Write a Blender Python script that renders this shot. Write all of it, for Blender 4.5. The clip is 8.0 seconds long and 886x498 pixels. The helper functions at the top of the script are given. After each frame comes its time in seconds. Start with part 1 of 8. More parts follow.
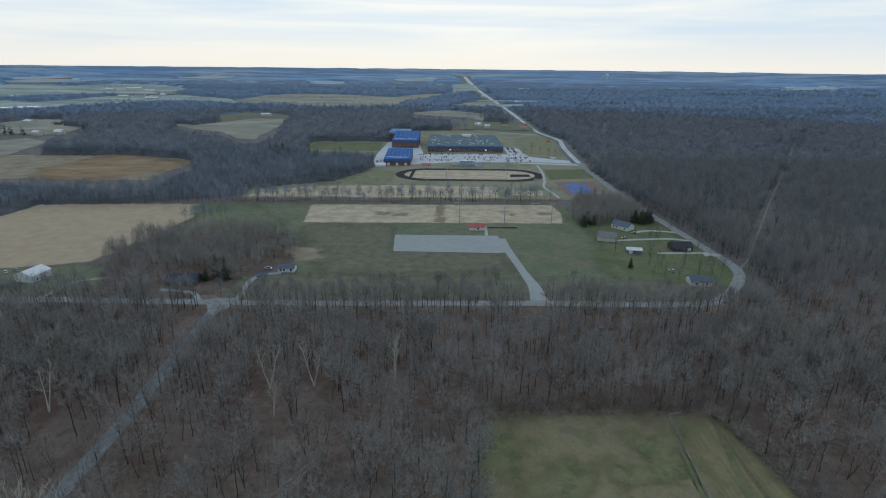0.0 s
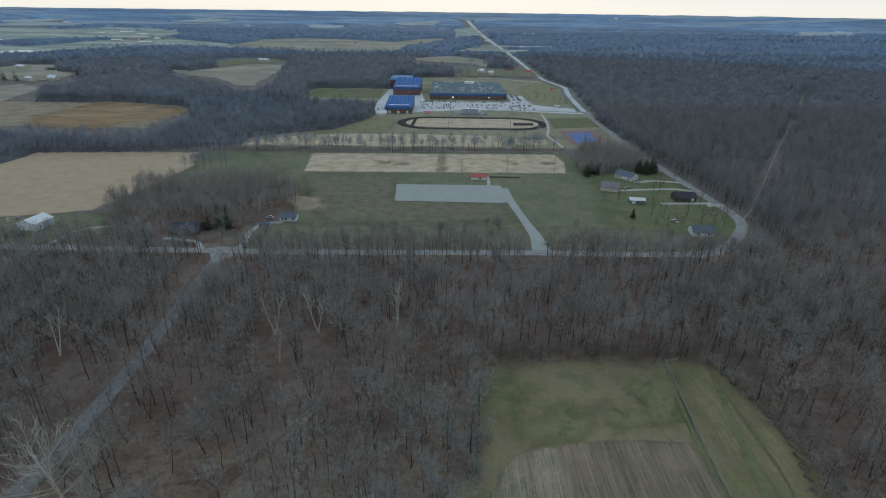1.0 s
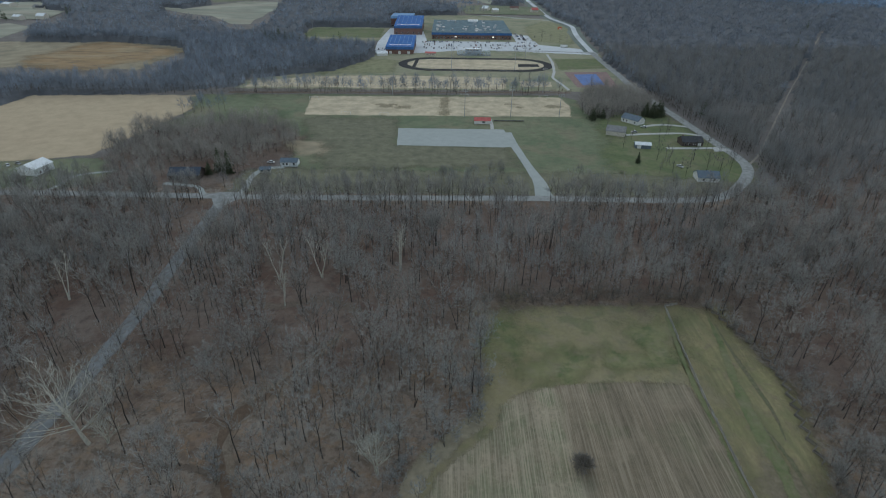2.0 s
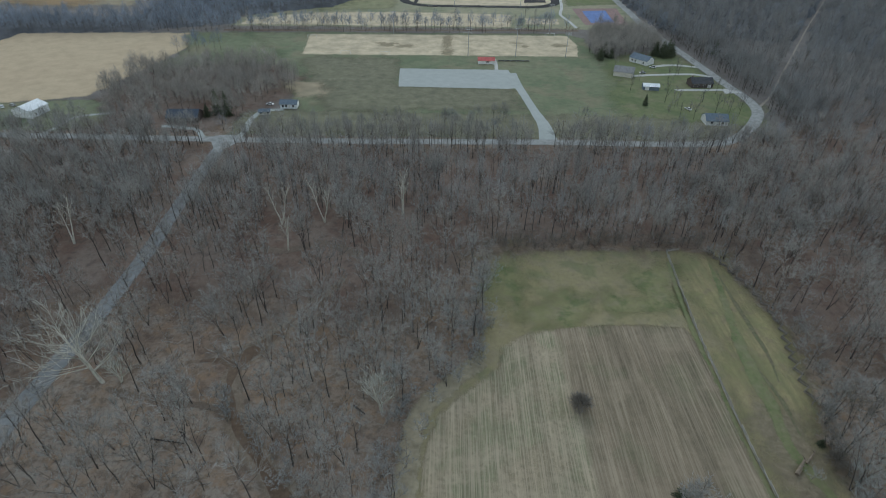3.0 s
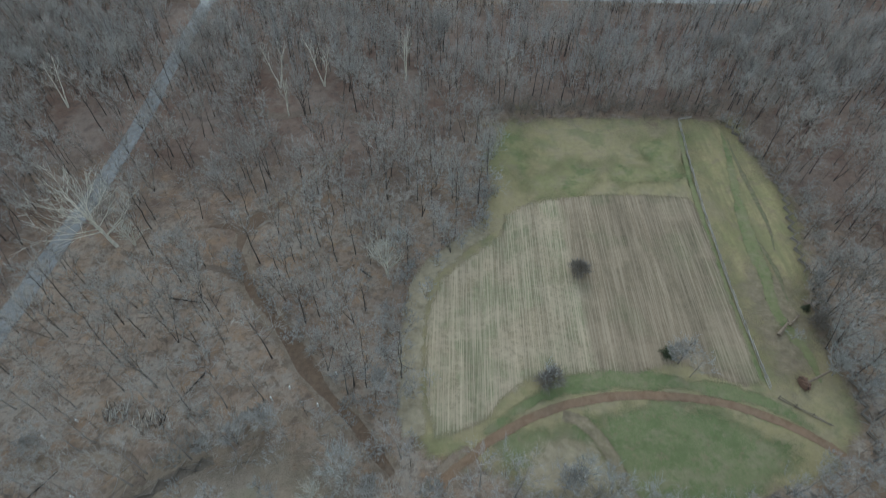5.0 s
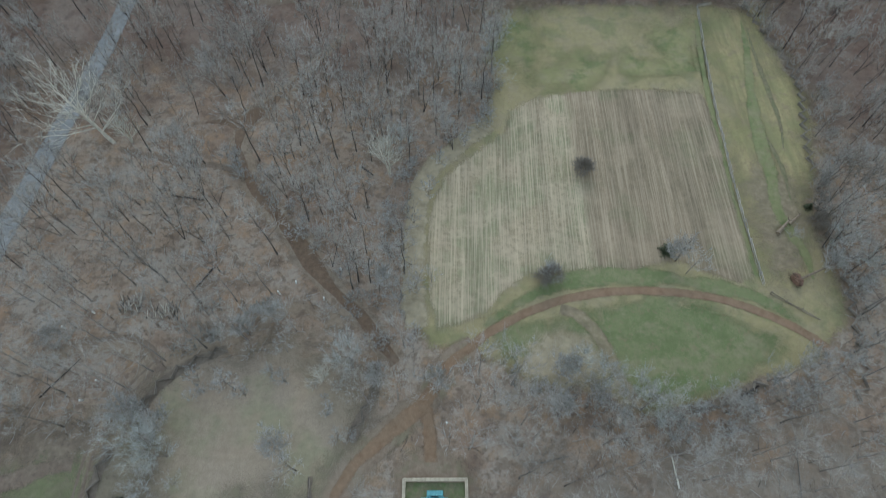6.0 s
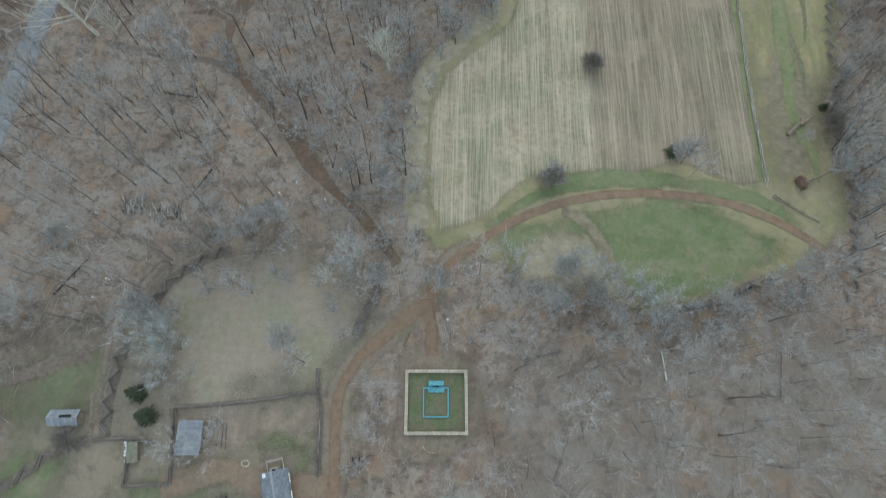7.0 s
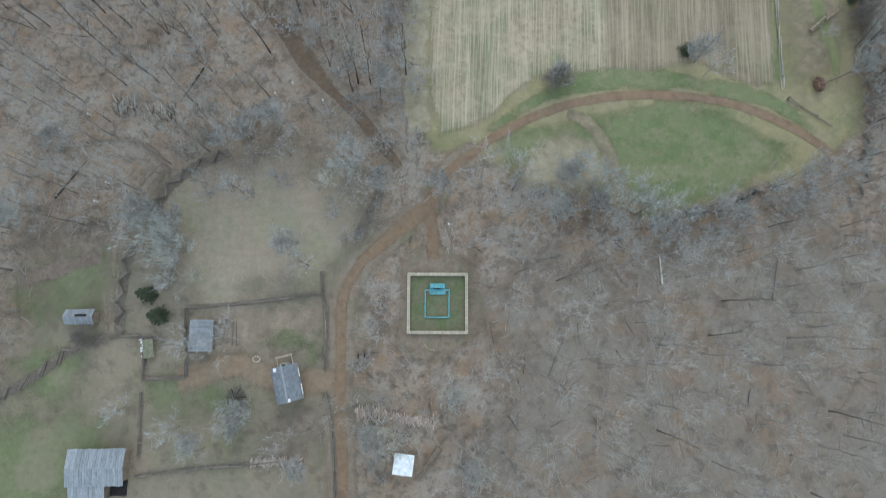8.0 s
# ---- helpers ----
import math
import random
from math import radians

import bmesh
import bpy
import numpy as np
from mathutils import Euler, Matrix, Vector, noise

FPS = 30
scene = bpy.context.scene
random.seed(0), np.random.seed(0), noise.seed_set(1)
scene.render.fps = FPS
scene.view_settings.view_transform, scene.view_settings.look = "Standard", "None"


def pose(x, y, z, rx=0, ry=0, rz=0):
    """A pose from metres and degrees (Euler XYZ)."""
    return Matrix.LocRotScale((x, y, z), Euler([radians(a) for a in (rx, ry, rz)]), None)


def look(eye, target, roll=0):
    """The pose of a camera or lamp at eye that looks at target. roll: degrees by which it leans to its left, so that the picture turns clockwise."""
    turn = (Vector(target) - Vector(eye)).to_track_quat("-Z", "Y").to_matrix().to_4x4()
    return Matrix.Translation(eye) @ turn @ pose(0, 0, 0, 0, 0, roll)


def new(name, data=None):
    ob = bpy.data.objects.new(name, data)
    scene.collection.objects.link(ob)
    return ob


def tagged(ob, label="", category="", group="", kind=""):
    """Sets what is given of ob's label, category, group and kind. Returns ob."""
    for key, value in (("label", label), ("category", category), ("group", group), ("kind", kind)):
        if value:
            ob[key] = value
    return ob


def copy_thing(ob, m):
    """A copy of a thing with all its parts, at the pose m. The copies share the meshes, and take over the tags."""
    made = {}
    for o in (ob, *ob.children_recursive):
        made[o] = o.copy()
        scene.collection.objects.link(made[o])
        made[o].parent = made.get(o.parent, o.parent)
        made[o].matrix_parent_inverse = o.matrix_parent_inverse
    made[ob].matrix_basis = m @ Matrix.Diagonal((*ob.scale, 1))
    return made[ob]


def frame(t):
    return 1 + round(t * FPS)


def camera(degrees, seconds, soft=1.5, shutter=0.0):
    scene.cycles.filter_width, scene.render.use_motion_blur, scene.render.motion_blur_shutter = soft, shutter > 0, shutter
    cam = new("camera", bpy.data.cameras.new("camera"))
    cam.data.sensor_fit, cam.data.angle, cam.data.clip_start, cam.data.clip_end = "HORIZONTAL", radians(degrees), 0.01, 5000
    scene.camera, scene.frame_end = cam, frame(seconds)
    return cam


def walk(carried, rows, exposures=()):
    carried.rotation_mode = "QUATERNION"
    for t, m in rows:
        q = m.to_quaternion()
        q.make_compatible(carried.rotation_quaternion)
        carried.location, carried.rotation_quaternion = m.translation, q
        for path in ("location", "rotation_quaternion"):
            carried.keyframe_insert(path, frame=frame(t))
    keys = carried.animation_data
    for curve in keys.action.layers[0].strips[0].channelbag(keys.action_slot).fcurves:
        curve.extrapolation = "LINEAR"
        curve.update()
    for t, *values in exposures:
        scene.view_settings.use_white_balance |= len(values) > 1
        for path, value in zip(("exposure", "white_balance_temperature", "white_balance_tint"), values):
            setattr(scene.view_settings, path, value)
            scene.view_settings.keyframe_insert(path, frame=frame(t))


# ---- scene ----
# Camera: hovers about 120 m over the woods and tilts from the horizon almost straight down.
cam = camera(78.94, 8.0, soft=0.7, shutter=0.4)
ROWS = [
    (0.0, 0.00, 0.00, 120.00, 0.000, -18.776, 0.615),
    (0.5, -0.03, -0.13, 119.68, 0.043, -21.190, 0.705),
    (1.0, -0.08, -0.17, 119.40, 0.134, -24.033, 0.753),
    (1.5, -0.09, -0.14, 119.25, 0.231, -26.875, 0.730),
    (3.0, -0.32, -0.03, 119.40, 0.516, -35.717, 0.728),
    (3.5, -0.37, 0.03, 119.27, 0.558, -38.578, 0.799),
    (4.0, -0.48, -0.03, 119.11, 0.604, -41.701, 0.843),
    (4.5, -0.55, -0.05, 118.98, 0.683, -45.073, 0.919),
    (6.0, -0.60, -0.63, 118.45, 0.762, -60.110, 1.091),
    (6.5, -0.59, -0.66, 118.27, 0.687, -65.276, 1.258),
    (7.0, -0.59, -0.70, 118.18, 0.604, -70.460, 1.468),
    (7.5, -0.55, -0.75, 118.12, 0.494, -75.596, 1.701),
    (8.0, -0.43, -0.64, 118.03, 0.308, -80.583, 1.923),
]
EXPOSURES = [(0.0, -0.98, 6060, 7), (1.5, -0.87, 6290, 6.5), (3.5, -0.32, 6400, 6), (4.5, -0.14, 6400, 6), (6.5, 0.24, 6410, 6), (8.0, 0.44, 6380, 6.5)]
walk(cam, [(t, pose(x, y, z, 90 + pitch, 0, yaw) @ pose(0, 0, 0, 0, 0, roll)) for t, x, y, z, yaw, pitch, roll in ROWS], EXPOSURES)


# ---- light ----
SUN_UP, SUN_TURN = 34.0, 0.0
world = bpy.data.worlds.new("overcast_sky")
scene.world = world
world.use_nodes = True
wn, wl = world.node_tree.nodes, world.node_tree.links
wn.clear()
w_out = wn.new("ShaderNodeOutputWorld")
w_sky = wn.new("ShaderNodeTexSky")
w_sky.sky_type, w_sky.sun_disc = "NISHITA", False
w_sky.sun_elevation, w_sky.sun_rotation = radians(SUN_UP), radians(SUN_TURN)
w_blue = wn.new("ShaderNodeBackground")
w_blue.inputs["Strength"].default_value = 0.1
wl.new(w_sky.outputs[0], w_blue.inputs["Color"])
w_co = wn.new("ShaderNodeTexCoord")
w_map = wn.new("ShaderNodeMapping")
w_map.inputs["Scale"].default_value = (1.3, 1.3, 22.0)
w_map.inputs["Location"].default_value = (0.3, 0.0, 0.55)
wl.new(w_co.outputs["Generated"], w_map.inputs["Vector"])
w_noise = wn.new("ShaderNodeTexNoise")
w_noise.inputs["Scale"].default_value, w_noise.inputs["Detail"].default_value = 1.5, 6.0
w_noise.inputs["Roughness"].default_value, w_noise.inputs["Distortion"].default_value = 0.5, 0.4
wl.new(w_map.outputs[0], w_noise.inputs["Vector"])
w_ramp = wn.new("ShaderNodeValToRGB")
w_ramp.color_ramp.elements[0].position, w_ramp.color_ramp.elements[0].color = 0.38, (0.72, 0.80, 0.88, 1)
w_ramp.color_ramp.elements[1].position, w_ramp.color_ramp.elements[1].color = 0.62, (1.0, 0.965, 0.885, 1)
wl.new(w_noise.outputs["Fac"], w_ramp.inputs["Fac"])
w_sep = wn.new("ShaderNodeSeparateXYZ")
wl.new(w_co.outputs["Generated"], w_sep.inputs[0])
w_hor = wn.new("ShaderNodeMapRange")
w_hor.inputs["From Min"].default_value, w_hor.inputs["From Max"].default_value = 0.0, 0.06
wl.new(w_sep.outputs["Z"], w_hor.inputs["Value"])
w_mix = wn.new("ShaderNodeMix")
w_mix.data_type = "RGBA"
w_mix.inputs[6].default_value = (1.0, 0.93, 0.83, 1)
wl.new(w_hor.outputs[0], w_mix.inputs[0])
wl.new(w_ramp.outputs[0], w_mix.inputs[7])
w_high = wn.new("ShaderNodeMapRange")
w_high.inputs["From Min"].default_value, w_high.inputs["From Max"].default_value = 0.12, 0.4
wl.new(w_sep.outputs["Z"], w_high.inputs["Value"])
w_dome = wn.new("ShaderNodeMix")
w_dome.data_type = "RGBA"
w_dome.inputs[7].default_value = (0.375, 0.46, 0.56, 1)
wl.new(w_high.outputs[0], w_dome.inputs[0])
wl.new(w_mix.outputs[2], w_dome.inputs[6])
w_cloud = wn.new("ShaderNodeBackground")
w_cloud.inputs["Strength"].default_value = 2.05
wl.new(w_dome.outputs[2], w_cloud.inputs["Color"])
w_both = wn.new("ShaderNodeMixShader")
w_both.inputs[0].default_value = 0.85
wl.new(w_blue.outputs[0], w_both.inputs[1])
wl.new(w_cloud.outputs[0], w_both.inputs[2])
wl.new(w_both.outputs[0], w_out.inputs["Surface"])

sun = new("sun", bpy.data.lights.new("sun", "SUN"))
sun.data.energy, sun.data.angle, sun.data.color = 0.7, radians(24), (1.0, 0.96, 0.9)
sun.matrix_world = look((0, 300, 300 * math.tan(radians(SUN_UP))), (0, 0, 0))


# ---- materials ----
SPECS = {}


def surface(name, a, b, c=None, big=0.2, fine=3.0, rough=0.9, bump=0.3, depth=0.05, metal=0.0, stretch=(1, 1, 1), fleck=0.5, vary=0.0, tone=0.0, tone_to=None, over=None, grain=0.35, streak=None, shine=0.25, beside=None, mottle=0.25, patches=(), grit=0.6):
    """A weathered surface: a and b trade places over large patches, c flecks them finely, streak runs along y in rows.
    beside: the surface that takes over towards the east of a field; over: the ground that shows through where the sheet's cover thins out; grain: how finely the two mingle.
    patches: (colour, noise scale, from, to, amount) of growth, wet or bare places laid over the rest; grit: how rough the noise is."""
    SPECS[name] = dict(a=a, b=b, c=c, big=big, fine=fine, stretch=stretch, fleck=fleck, streak=streak, mottle=mottle, patches=patches)
    m = bpy.data.materials.new(name)
    m.use_nodes = True
    n, l = m.node_tree.nodes, m.node_tree.links
    bsdf = n["Principled BSDF"]
    bsdf.inputs["Roughness"].default_value, bsdf.inputs["Metallic"].default_value = rough, metal
    bsdf.inputs["Specular IOR Level"].default_value = shine
    co = n.new("ShaderNodeTexCoord")

    def placed(scale):
        mp = n.new("ShaderNodeMapping")
        mp.inputs["Scale"].default_value = scale
        l.new(co.outputs["Object"], mp.inputs["Vector"])
        return mp.outputs[0]

    def noise_at(scale, vector, detail=5.0):
        k = n.new("ShaderNodeTexNoise")
        k.inputs["Scale"].default_value, k.inputs["Detail"].default_value, k.inputs["Roughness"].default_value = scale, detail, grit
        l.new(vector, k.inputs["Vector"])
        return k.outputs["Fac"]

    def stepped(value, lo, hi, to_lo=0.0, to_hi=1.0):
        k = n.new("ShaderNodeMapRange")
        k.inputs["From Min"].default_value, k.inputs["From Max"].default_value = lo, hi
        k.inputs["To Min"].default_value, k.inputs["To Max"].default_value = to_lo, to_hi
        l.new(value, k.inputs["Value"])
        return k.outputs[0]

    def mixed(fac, one, two, how="MIX"):
        k = n.new("ShaderNodeMix")
        k.data_type, k.blend_type = "RGBA", how
        for socket, v in ((k.inputs[0], fac), (k.inputs[6], one), (k.inputs[7], two)):
            if isinstance(v, tuple):
                socket.default_value = (*v, 1)
            elif isinstance(v, (int, float)):
                socket.default_value = v
            else:
                l.new(v, socket)
        return k.outputs[2]

    def scaled(col, value):
        g = n.new("ShaderNodeCombineColor")
        for i in range(3):
            l.new(value, g.inputs[i])
        return mixed(1.0, col, g.outputs[0], "MULTIPLY")

    def times(value, by):
        k = n.new("ShaderNodeMath")
        k.operation = "MULTIPLY"
        k.inputs[1].default_value = by
        l.new(value, k.inputs[0])
        return k.outputs[0]

    def paint(sp):
        at = placed(sp["stretch"])
        fine_noise = noise_at(sp["fine"], at)
        col = mixed(stepped(noise_at(sp["big"], at), 0.36, 0.64), sp["a"], sp["b"])
        if sp["c"]:
            col = mixed(times(stepped(fine_noise, 0.45, 0.62), sp["fleck"]), col, sp["c"])
        for k, (other, scale, lo, hi, amount) in enumerate(sp["patches"]):
            shifted = n.new("ShaderNodeMapping")
            shifted.inputs["Location"].default_value = (37.0 * (k + 1), -91.0 * (k + 1), 0.0)
            l.new(at, shifted.inputs["Vector"])
            col = mixed(times(stepped(noise_at(scale, shifted.outputs[0], 6.0), lo - 0.05, hi - 0.09), amount), col, other)
        col = scaled(col, stepped(noise_at(math.sqrt(sp["big"] * sp["fine"]) * 1.3, at), 0.3, 0.7, 1 - sp["mottle"], 1 + sp["mottle"]))
        if sp["streak"]:
            other, wide, amount = sp["streak"]
            rows = noise_at(1.0, placed((1.0 / wide, 0.06, 1.0)), 3.0)
            col = mixed(times(stepped(rows, 0.42, 0.62), amount), col, other)
            col = scaled(col, stepped(noise_at(1.0, placed((0.3, 0.012, 1.0)), 2.0), 0.3, 0.7, 0.82, 1.18))
        return col, fine_noise

    col, fine_noise = paint(SPECS[name])
    if beside:
        at = n.new("ShaderNodeAttribute")
        at.attribute_name = "east"
        k = n.new("ShaderNodeMath")
        k.operation = "ADD"
        l.new(at.outputs["Fac"], k.inputs[0])
        l.new(noise_at(0.3, placed((1, 0.2, 1)), 4.0), k.inputs[1])
        col = mixed(stepped(k.outputs[0], 0.8, 1.2), col, paint(SPECS[beside])[0])
    if vary:
        info = n.new("ShaderNodeObjectInfo")
        col = scaled(col, stepped(info.outputs["Random"], 0, 1, 1 - vary, 1 + vary))
    if tone:
        at = n.new("ShaderNodeAttribute")
        at.attribute_name = "tone"
        col = scaled(col, stepped(at.outputs["Fac"], 0, 1, 1 - tone, 1 + tone))
        if tone_to:
            k = n.new("ShaderNodeMath")
            k.operation = "FRACT"
            l.new(times(at.outputs["Fac"], 7.31), k.inputs[0])
            col = mixed(k.outputs[0], col, tone_to)
    if over:
        at = n.new("ShaderNodeAttribute")
        at.attribute_name = "cover"
        k = n.new("ShaderNodeMath")
        k.operation = "ADD"
        l.new(at.outputs["Fac"], k.inputs[0])
        l.new(noise_at(grain, placed((1, 1, 1)), 6.0), k.inputs[1])
        wisp = n.new("ShaderNodeMath")
        wisp.operation = "MULTIPLY_ADD"
        wisp.inputs[1].default_value = 0.8
        l.new(noise_at(3.5, placed((1, 1, 1)), 2.0), wisp.inputs[0])
        l.new(k.outputs[0], wisp.inputs[2])
        tuft = n.new("ShaderNodeMath")
        tuft.operation = "MULTIPLY_ADD"
        tuft.inputs[1].default_value = 1.5
        l.new(noise_at(11.0, placed((1, 1, 1)), 2.0), tuft.inputs[0])
        l.new(wisp.outputs[0], tuft.inputs[2])
        clear, blend = n.new("ShaderNodeBsdfTransparent"), n.new("ShaderNodeMixShader")
        l.new(stepped(tuft.outputs[0], 1.96, 2.04), blend.inputs[0])
        l.new(clear.outputs[0], blend.inputs[1])
        l.new(bsdf.outputs[0], blend.inputs[2])
        l.new(blend.outputs[0], n["Material Output"].inputs["Surface"])
    l.new(col, bsdf.inputs["Base Color"])
    bp = n.new("ShaderNodeBump")
    bp.inputs["Strength"].default_value, bp.inputs["Distance"].default_value = bump, depth
    l.new(fine_noise, bp.inputs["Height"])
    l.new(bp.outputs[0], bsdf.inputs["Normal"])
    return m


M = {}
M["litter"] = surface("leaf_litter", (0.265, 0.189, 0.132), (0.265, 0.210, 0.165), (0.350, 0.281, 0.224), big=0.045, fine=7.0, bump=0.8, depth=0.06, fleck=0.5, mottle=0.14, grit=0.72,
                      patches=[((0.195, 0.122, 0.085), 0.028, 0.55, 0.70, 0.6), ((0.31, 0.27, 0.225), 0.11, 0.53, 0.66, 0.7), ((0.14, 0.10, 0.074), 0.2, 0.55, 0.67, 0.6), ((0.12, 0.09, 0.068), 0.5, 0.57, 0.69, 0.65), ((0.30, 0.195, 0.12), 0.16, 0.58, 0.70, 0.6)])
M["brown_litter"] = surface("dull_brown_leaf_litter", (0.205, 0.158, 0.118), (0.212, 0.176, 0.14), (0.285, 0.238, 0.192), big=0.06, fine=7.0, bump=0.8, depth=0.06, fleck=0.5, mottle=0.14, grit=0.72, over="leaf_litter", grain=0.1,
                           patches=[((0.24, 0.16, 0.105), 0.07, 0.56, 0.68, 0.6), ((0.13, 0.105, 0.085), 0.3, 0.56, 0.68, 0.6), ((0.26, 0.235, 0.20), 0.14, 0.55, 0.68, 0.5)])
M["wood_litter"] = surface("russet_leaf_litter", (0.198, 0.135, 0.102), (0.208, 0.162, 0.132), (0.27, 0.215, 0.18), big=0.05, fine=5.0, bump=0.8, depth=0.06, fleck=0.45, mottle=0.15, grit=0.72, over="leaf_litter", grain=0.1,
                           patches=[((0.13, 0.072, 0.05), 0.04, 0.52, 0.66, 0.6), ((0.10, 0.078, 0.064), 0.3, 0.56, 0.70, 0.6)])
WINTER = dict(a=(0.236, 0.203, 0.1), b=(0.286, 0.238, 0.135), c=(0.33, 0.282, 0.178), big=0.05, fine=5.0, fleck=0.5, depth=0.06, mottle=0.12, grit=0.7,
              patches=[((0.25, 0.21, 0.14), 0.13, 0.52, 0.68, 0.6), ((0.145, 0.162, 0.075), 0.09, 0.56, 0.70, 0.5)])
GREENER = dict(a=(0.148, 0.172, 0.072), b=(0.196, 0.194, 0.095), c=(0.25, 0.232, 0.138), big=0.07, fine=5.0, fleck=0.45, depth=0.06, mottle=0.12, grit=0.7,
               patches=[((0.235, 0.205, 0.13), 0.16, 0.54, 0.70, 0.6), ((0.105, 0.138, 0.056), 0.1, 0.56, 0.68, 0.6), ((0.20, 0.16, 0.10), 0.45, 0.60, 0.72, 0.5)])
YARD = dict(a=(0.192, 0.162, 0.114), b=(0.212, 0.172, 0.125), c=(0.265, 0.228, 0.172), mottle=0.12, big=0.05, fine=5.0, fleck=0.55, depth=0.06, grit=0.7,
            patches=[((0.148, 0.148, 0.082), 0.05, 0.55, 0.70, 0.6), ((0.245, 0.195, 0.14), 0.07, 0.52, 0.66, 0.65), ((0.12, 0.095, 0.072), 0.25, 0.58, 0.70, 0.5)])
DIRT = dict(a=(0.218, 0.14, 0.088), b=(0.198, 0.137, 0.09), c=(0.262, 0.19, 0.135), big=0.15, fine=4.0, grain=0.6, fleck=0.4, depth=0.05, mottle=0.12, grit=0.7,
            patches=[((0.16, 0.098, 0.06), 0.35, 0.55, 0.70, 0.5)])
M["grass"] = surface("winter_grass", over="leaf_litter", **WINTER)
M["green_in"] = surface("green_grass_sward", over="winter_grass", **GREENER)
M["north_in"] = surface("pale_green_headland_grass", over="winter_grass", **{**GREENER, "a": (0.19, 0.19, 0.082), "b": (0.24, 0.216, 0.108)})
M["meadow_in"] = surface("meadow_grass", over="winter_grass", **{**GREENER, "a": (0.122, 0.155, 0.064), "b": (0.165, 0.175, 0.085), "c": (0.225, 0.212, 0.128)})
M["yard"] = surface("yard_grass", over="leaf_litter", **YARD)
M["yard_green"] = surface("yard_green_grass", (0.115, 0.14, 0.062), (0.16, 0.16, 0.09), (0.215, 0.20, 0.13), big=0.06, fine=5.0, fleck=0.5, depth=0.06, over="yard_grass", grain=0.2, mottle=0.12, patches=[((0.21, 0.18, 0.12), 0.12, 0.55, 0.68, 0.6)])
M["barn_green"] = surface("lush_barnyard_grass", (0.13, 0.20, 0.055), (0.168, 0.218, 0.075), (0.215, 0.225, 0.105), big=0.1, fine=5.0, fleck=0.45, depth=0.06, over="yard_grass", grain=0.3, mottle=0.14)
M["paddock"] = surface("paddock_grass", (0.255, 0.208, 0.150), (0.279, 0.223, 0.170), (0.338, 0.277, 0.215), big=0.05, fine=5.0, over="yard_grass", fleck=0.5, depth=0.06, grain=0.12, mottle=0.12, patches=[((0.215, 0.212, 0.13), 0.05, 0.54, 0.68, 0.6), ((0.285, 0.22, 0.16), 0.08, 0.56, 0.68, 0.5)])
surface("harvested_rows", (0.2, 0.154, 0.104), (0.172, 0.138, 0.09), (0.25, 0.2, 0.14), big=0.05, fine=4.0, over="winter_grass", streak=((0.34, 0.275, 0.195), 0.5, 0.6), fleck=0.5, depth=0.1, mottle=0.12, patches=[((0.15, 0.152, 0.085), 0.05, 0.56, 0.70, 0.5), ((0.30, 0.24, 0.165), 0.06, 0.56, 0.70, 0.5)])
M["stubble"] = surface("corn_stubble", (0.282, 0.225, 0.15), (0.248, 0.212, 0.135), (0.375, 0.305, 0.21), big=0.08, fine=4.0, over="winter_grass", beside="harvested_rows", streak=((0.43, 0.352, 0.25), 0.42, 0.62), fleck=0.55, depth=0.1, mottle=0.14, patches=[((0.172, 0.187, 0.105), 0.06, 0.50, 0.65, 0.65), ((0.37, 0.30, 0.21), 0.12, 0.52, 0.68, 0.6), ((0.20, 0.17, 0.11), 0.6, 0.56, 0.68, 0.5)])
M["tan_in"] = surface("tan_bare_grass", (0.265, 0.225, 0.15), (0.30, 0.25, 0.17), (0.34, 0.29, 0.21), big=0.08, fine=0.9, over="winter_grass", fleck=0.5, depth=0.1)
M["garden_soil"] = surface("bare_garden_soil", (0.25, 0.19, 0.14), (0.22, 0.17, 0.12), (0.29, 0.235, 0.185), big=0.1, fine=1.0, over="yard_grass", grain=0.3, fleck=0.5)
M["dark_weeds"] = surface("dark_matted_weeds", (0.155, 0.12, 0.09), (0.18, 0.145, 0.108), (0.23, 0.185, 0.145), big=0.2, fine=1.2, over="leaf_litter", grain=0.3, fleck=0.5)
# Weeds and leaves, painted darker to give the shade under the rails too.
M["fence_weeds"] = surface("weeds_with_fence_shade", (0.155, 0.125, 0.098), (0.185, 0.152, 0.12), (0.235, 0.195, 0.158), big=0.3, fine=4.0, over="yard_grass", grain=0.6, fleck=0.45)
M["weeds_yard"] = surface("dark_yard_weeds", (0.155, 0.12, 0.09), (0.18, 0.145, 0.108), (0.23, 0.185, 0.145), big=0.2, fine=1.2, over="yard_grass", grain=0.3, fleck=0.5)
M["garden_green"] = surface("garden_green_grass", (0.115, 0.13, 0.06), (0.16, 0.15, 0.09), (0.215, 0.195, 0.13), big=0.06, fine=1.6, fleck=0.55, depth=0.1, over="bare_garden_soil")
M["court_lawn"] = surface("clipped_enclosure_lawn", (0.115, 0.128, 0.068), (0.145, 0.146, 0.082), (0.19, 0.178, 0.112), big=0.25, fine=4.0, fleck=0.45, mottle=0.14, patches=[((0.16, 0.135, 0.085), 0.3, 0.52, 0.66, 0.7), ((0.10, 0.135, 0.055), 0.4, 0.56, 0.68, 0.6)])
M["root_soil"] = surface("red_brown_root_soil", (0.17, 0.10, 0.07), (0.21, 0.135, 0.10), (0.13, 0.085, 0.065), big=0.8, fine=4.0, fleck=0.5, depth=0.1)
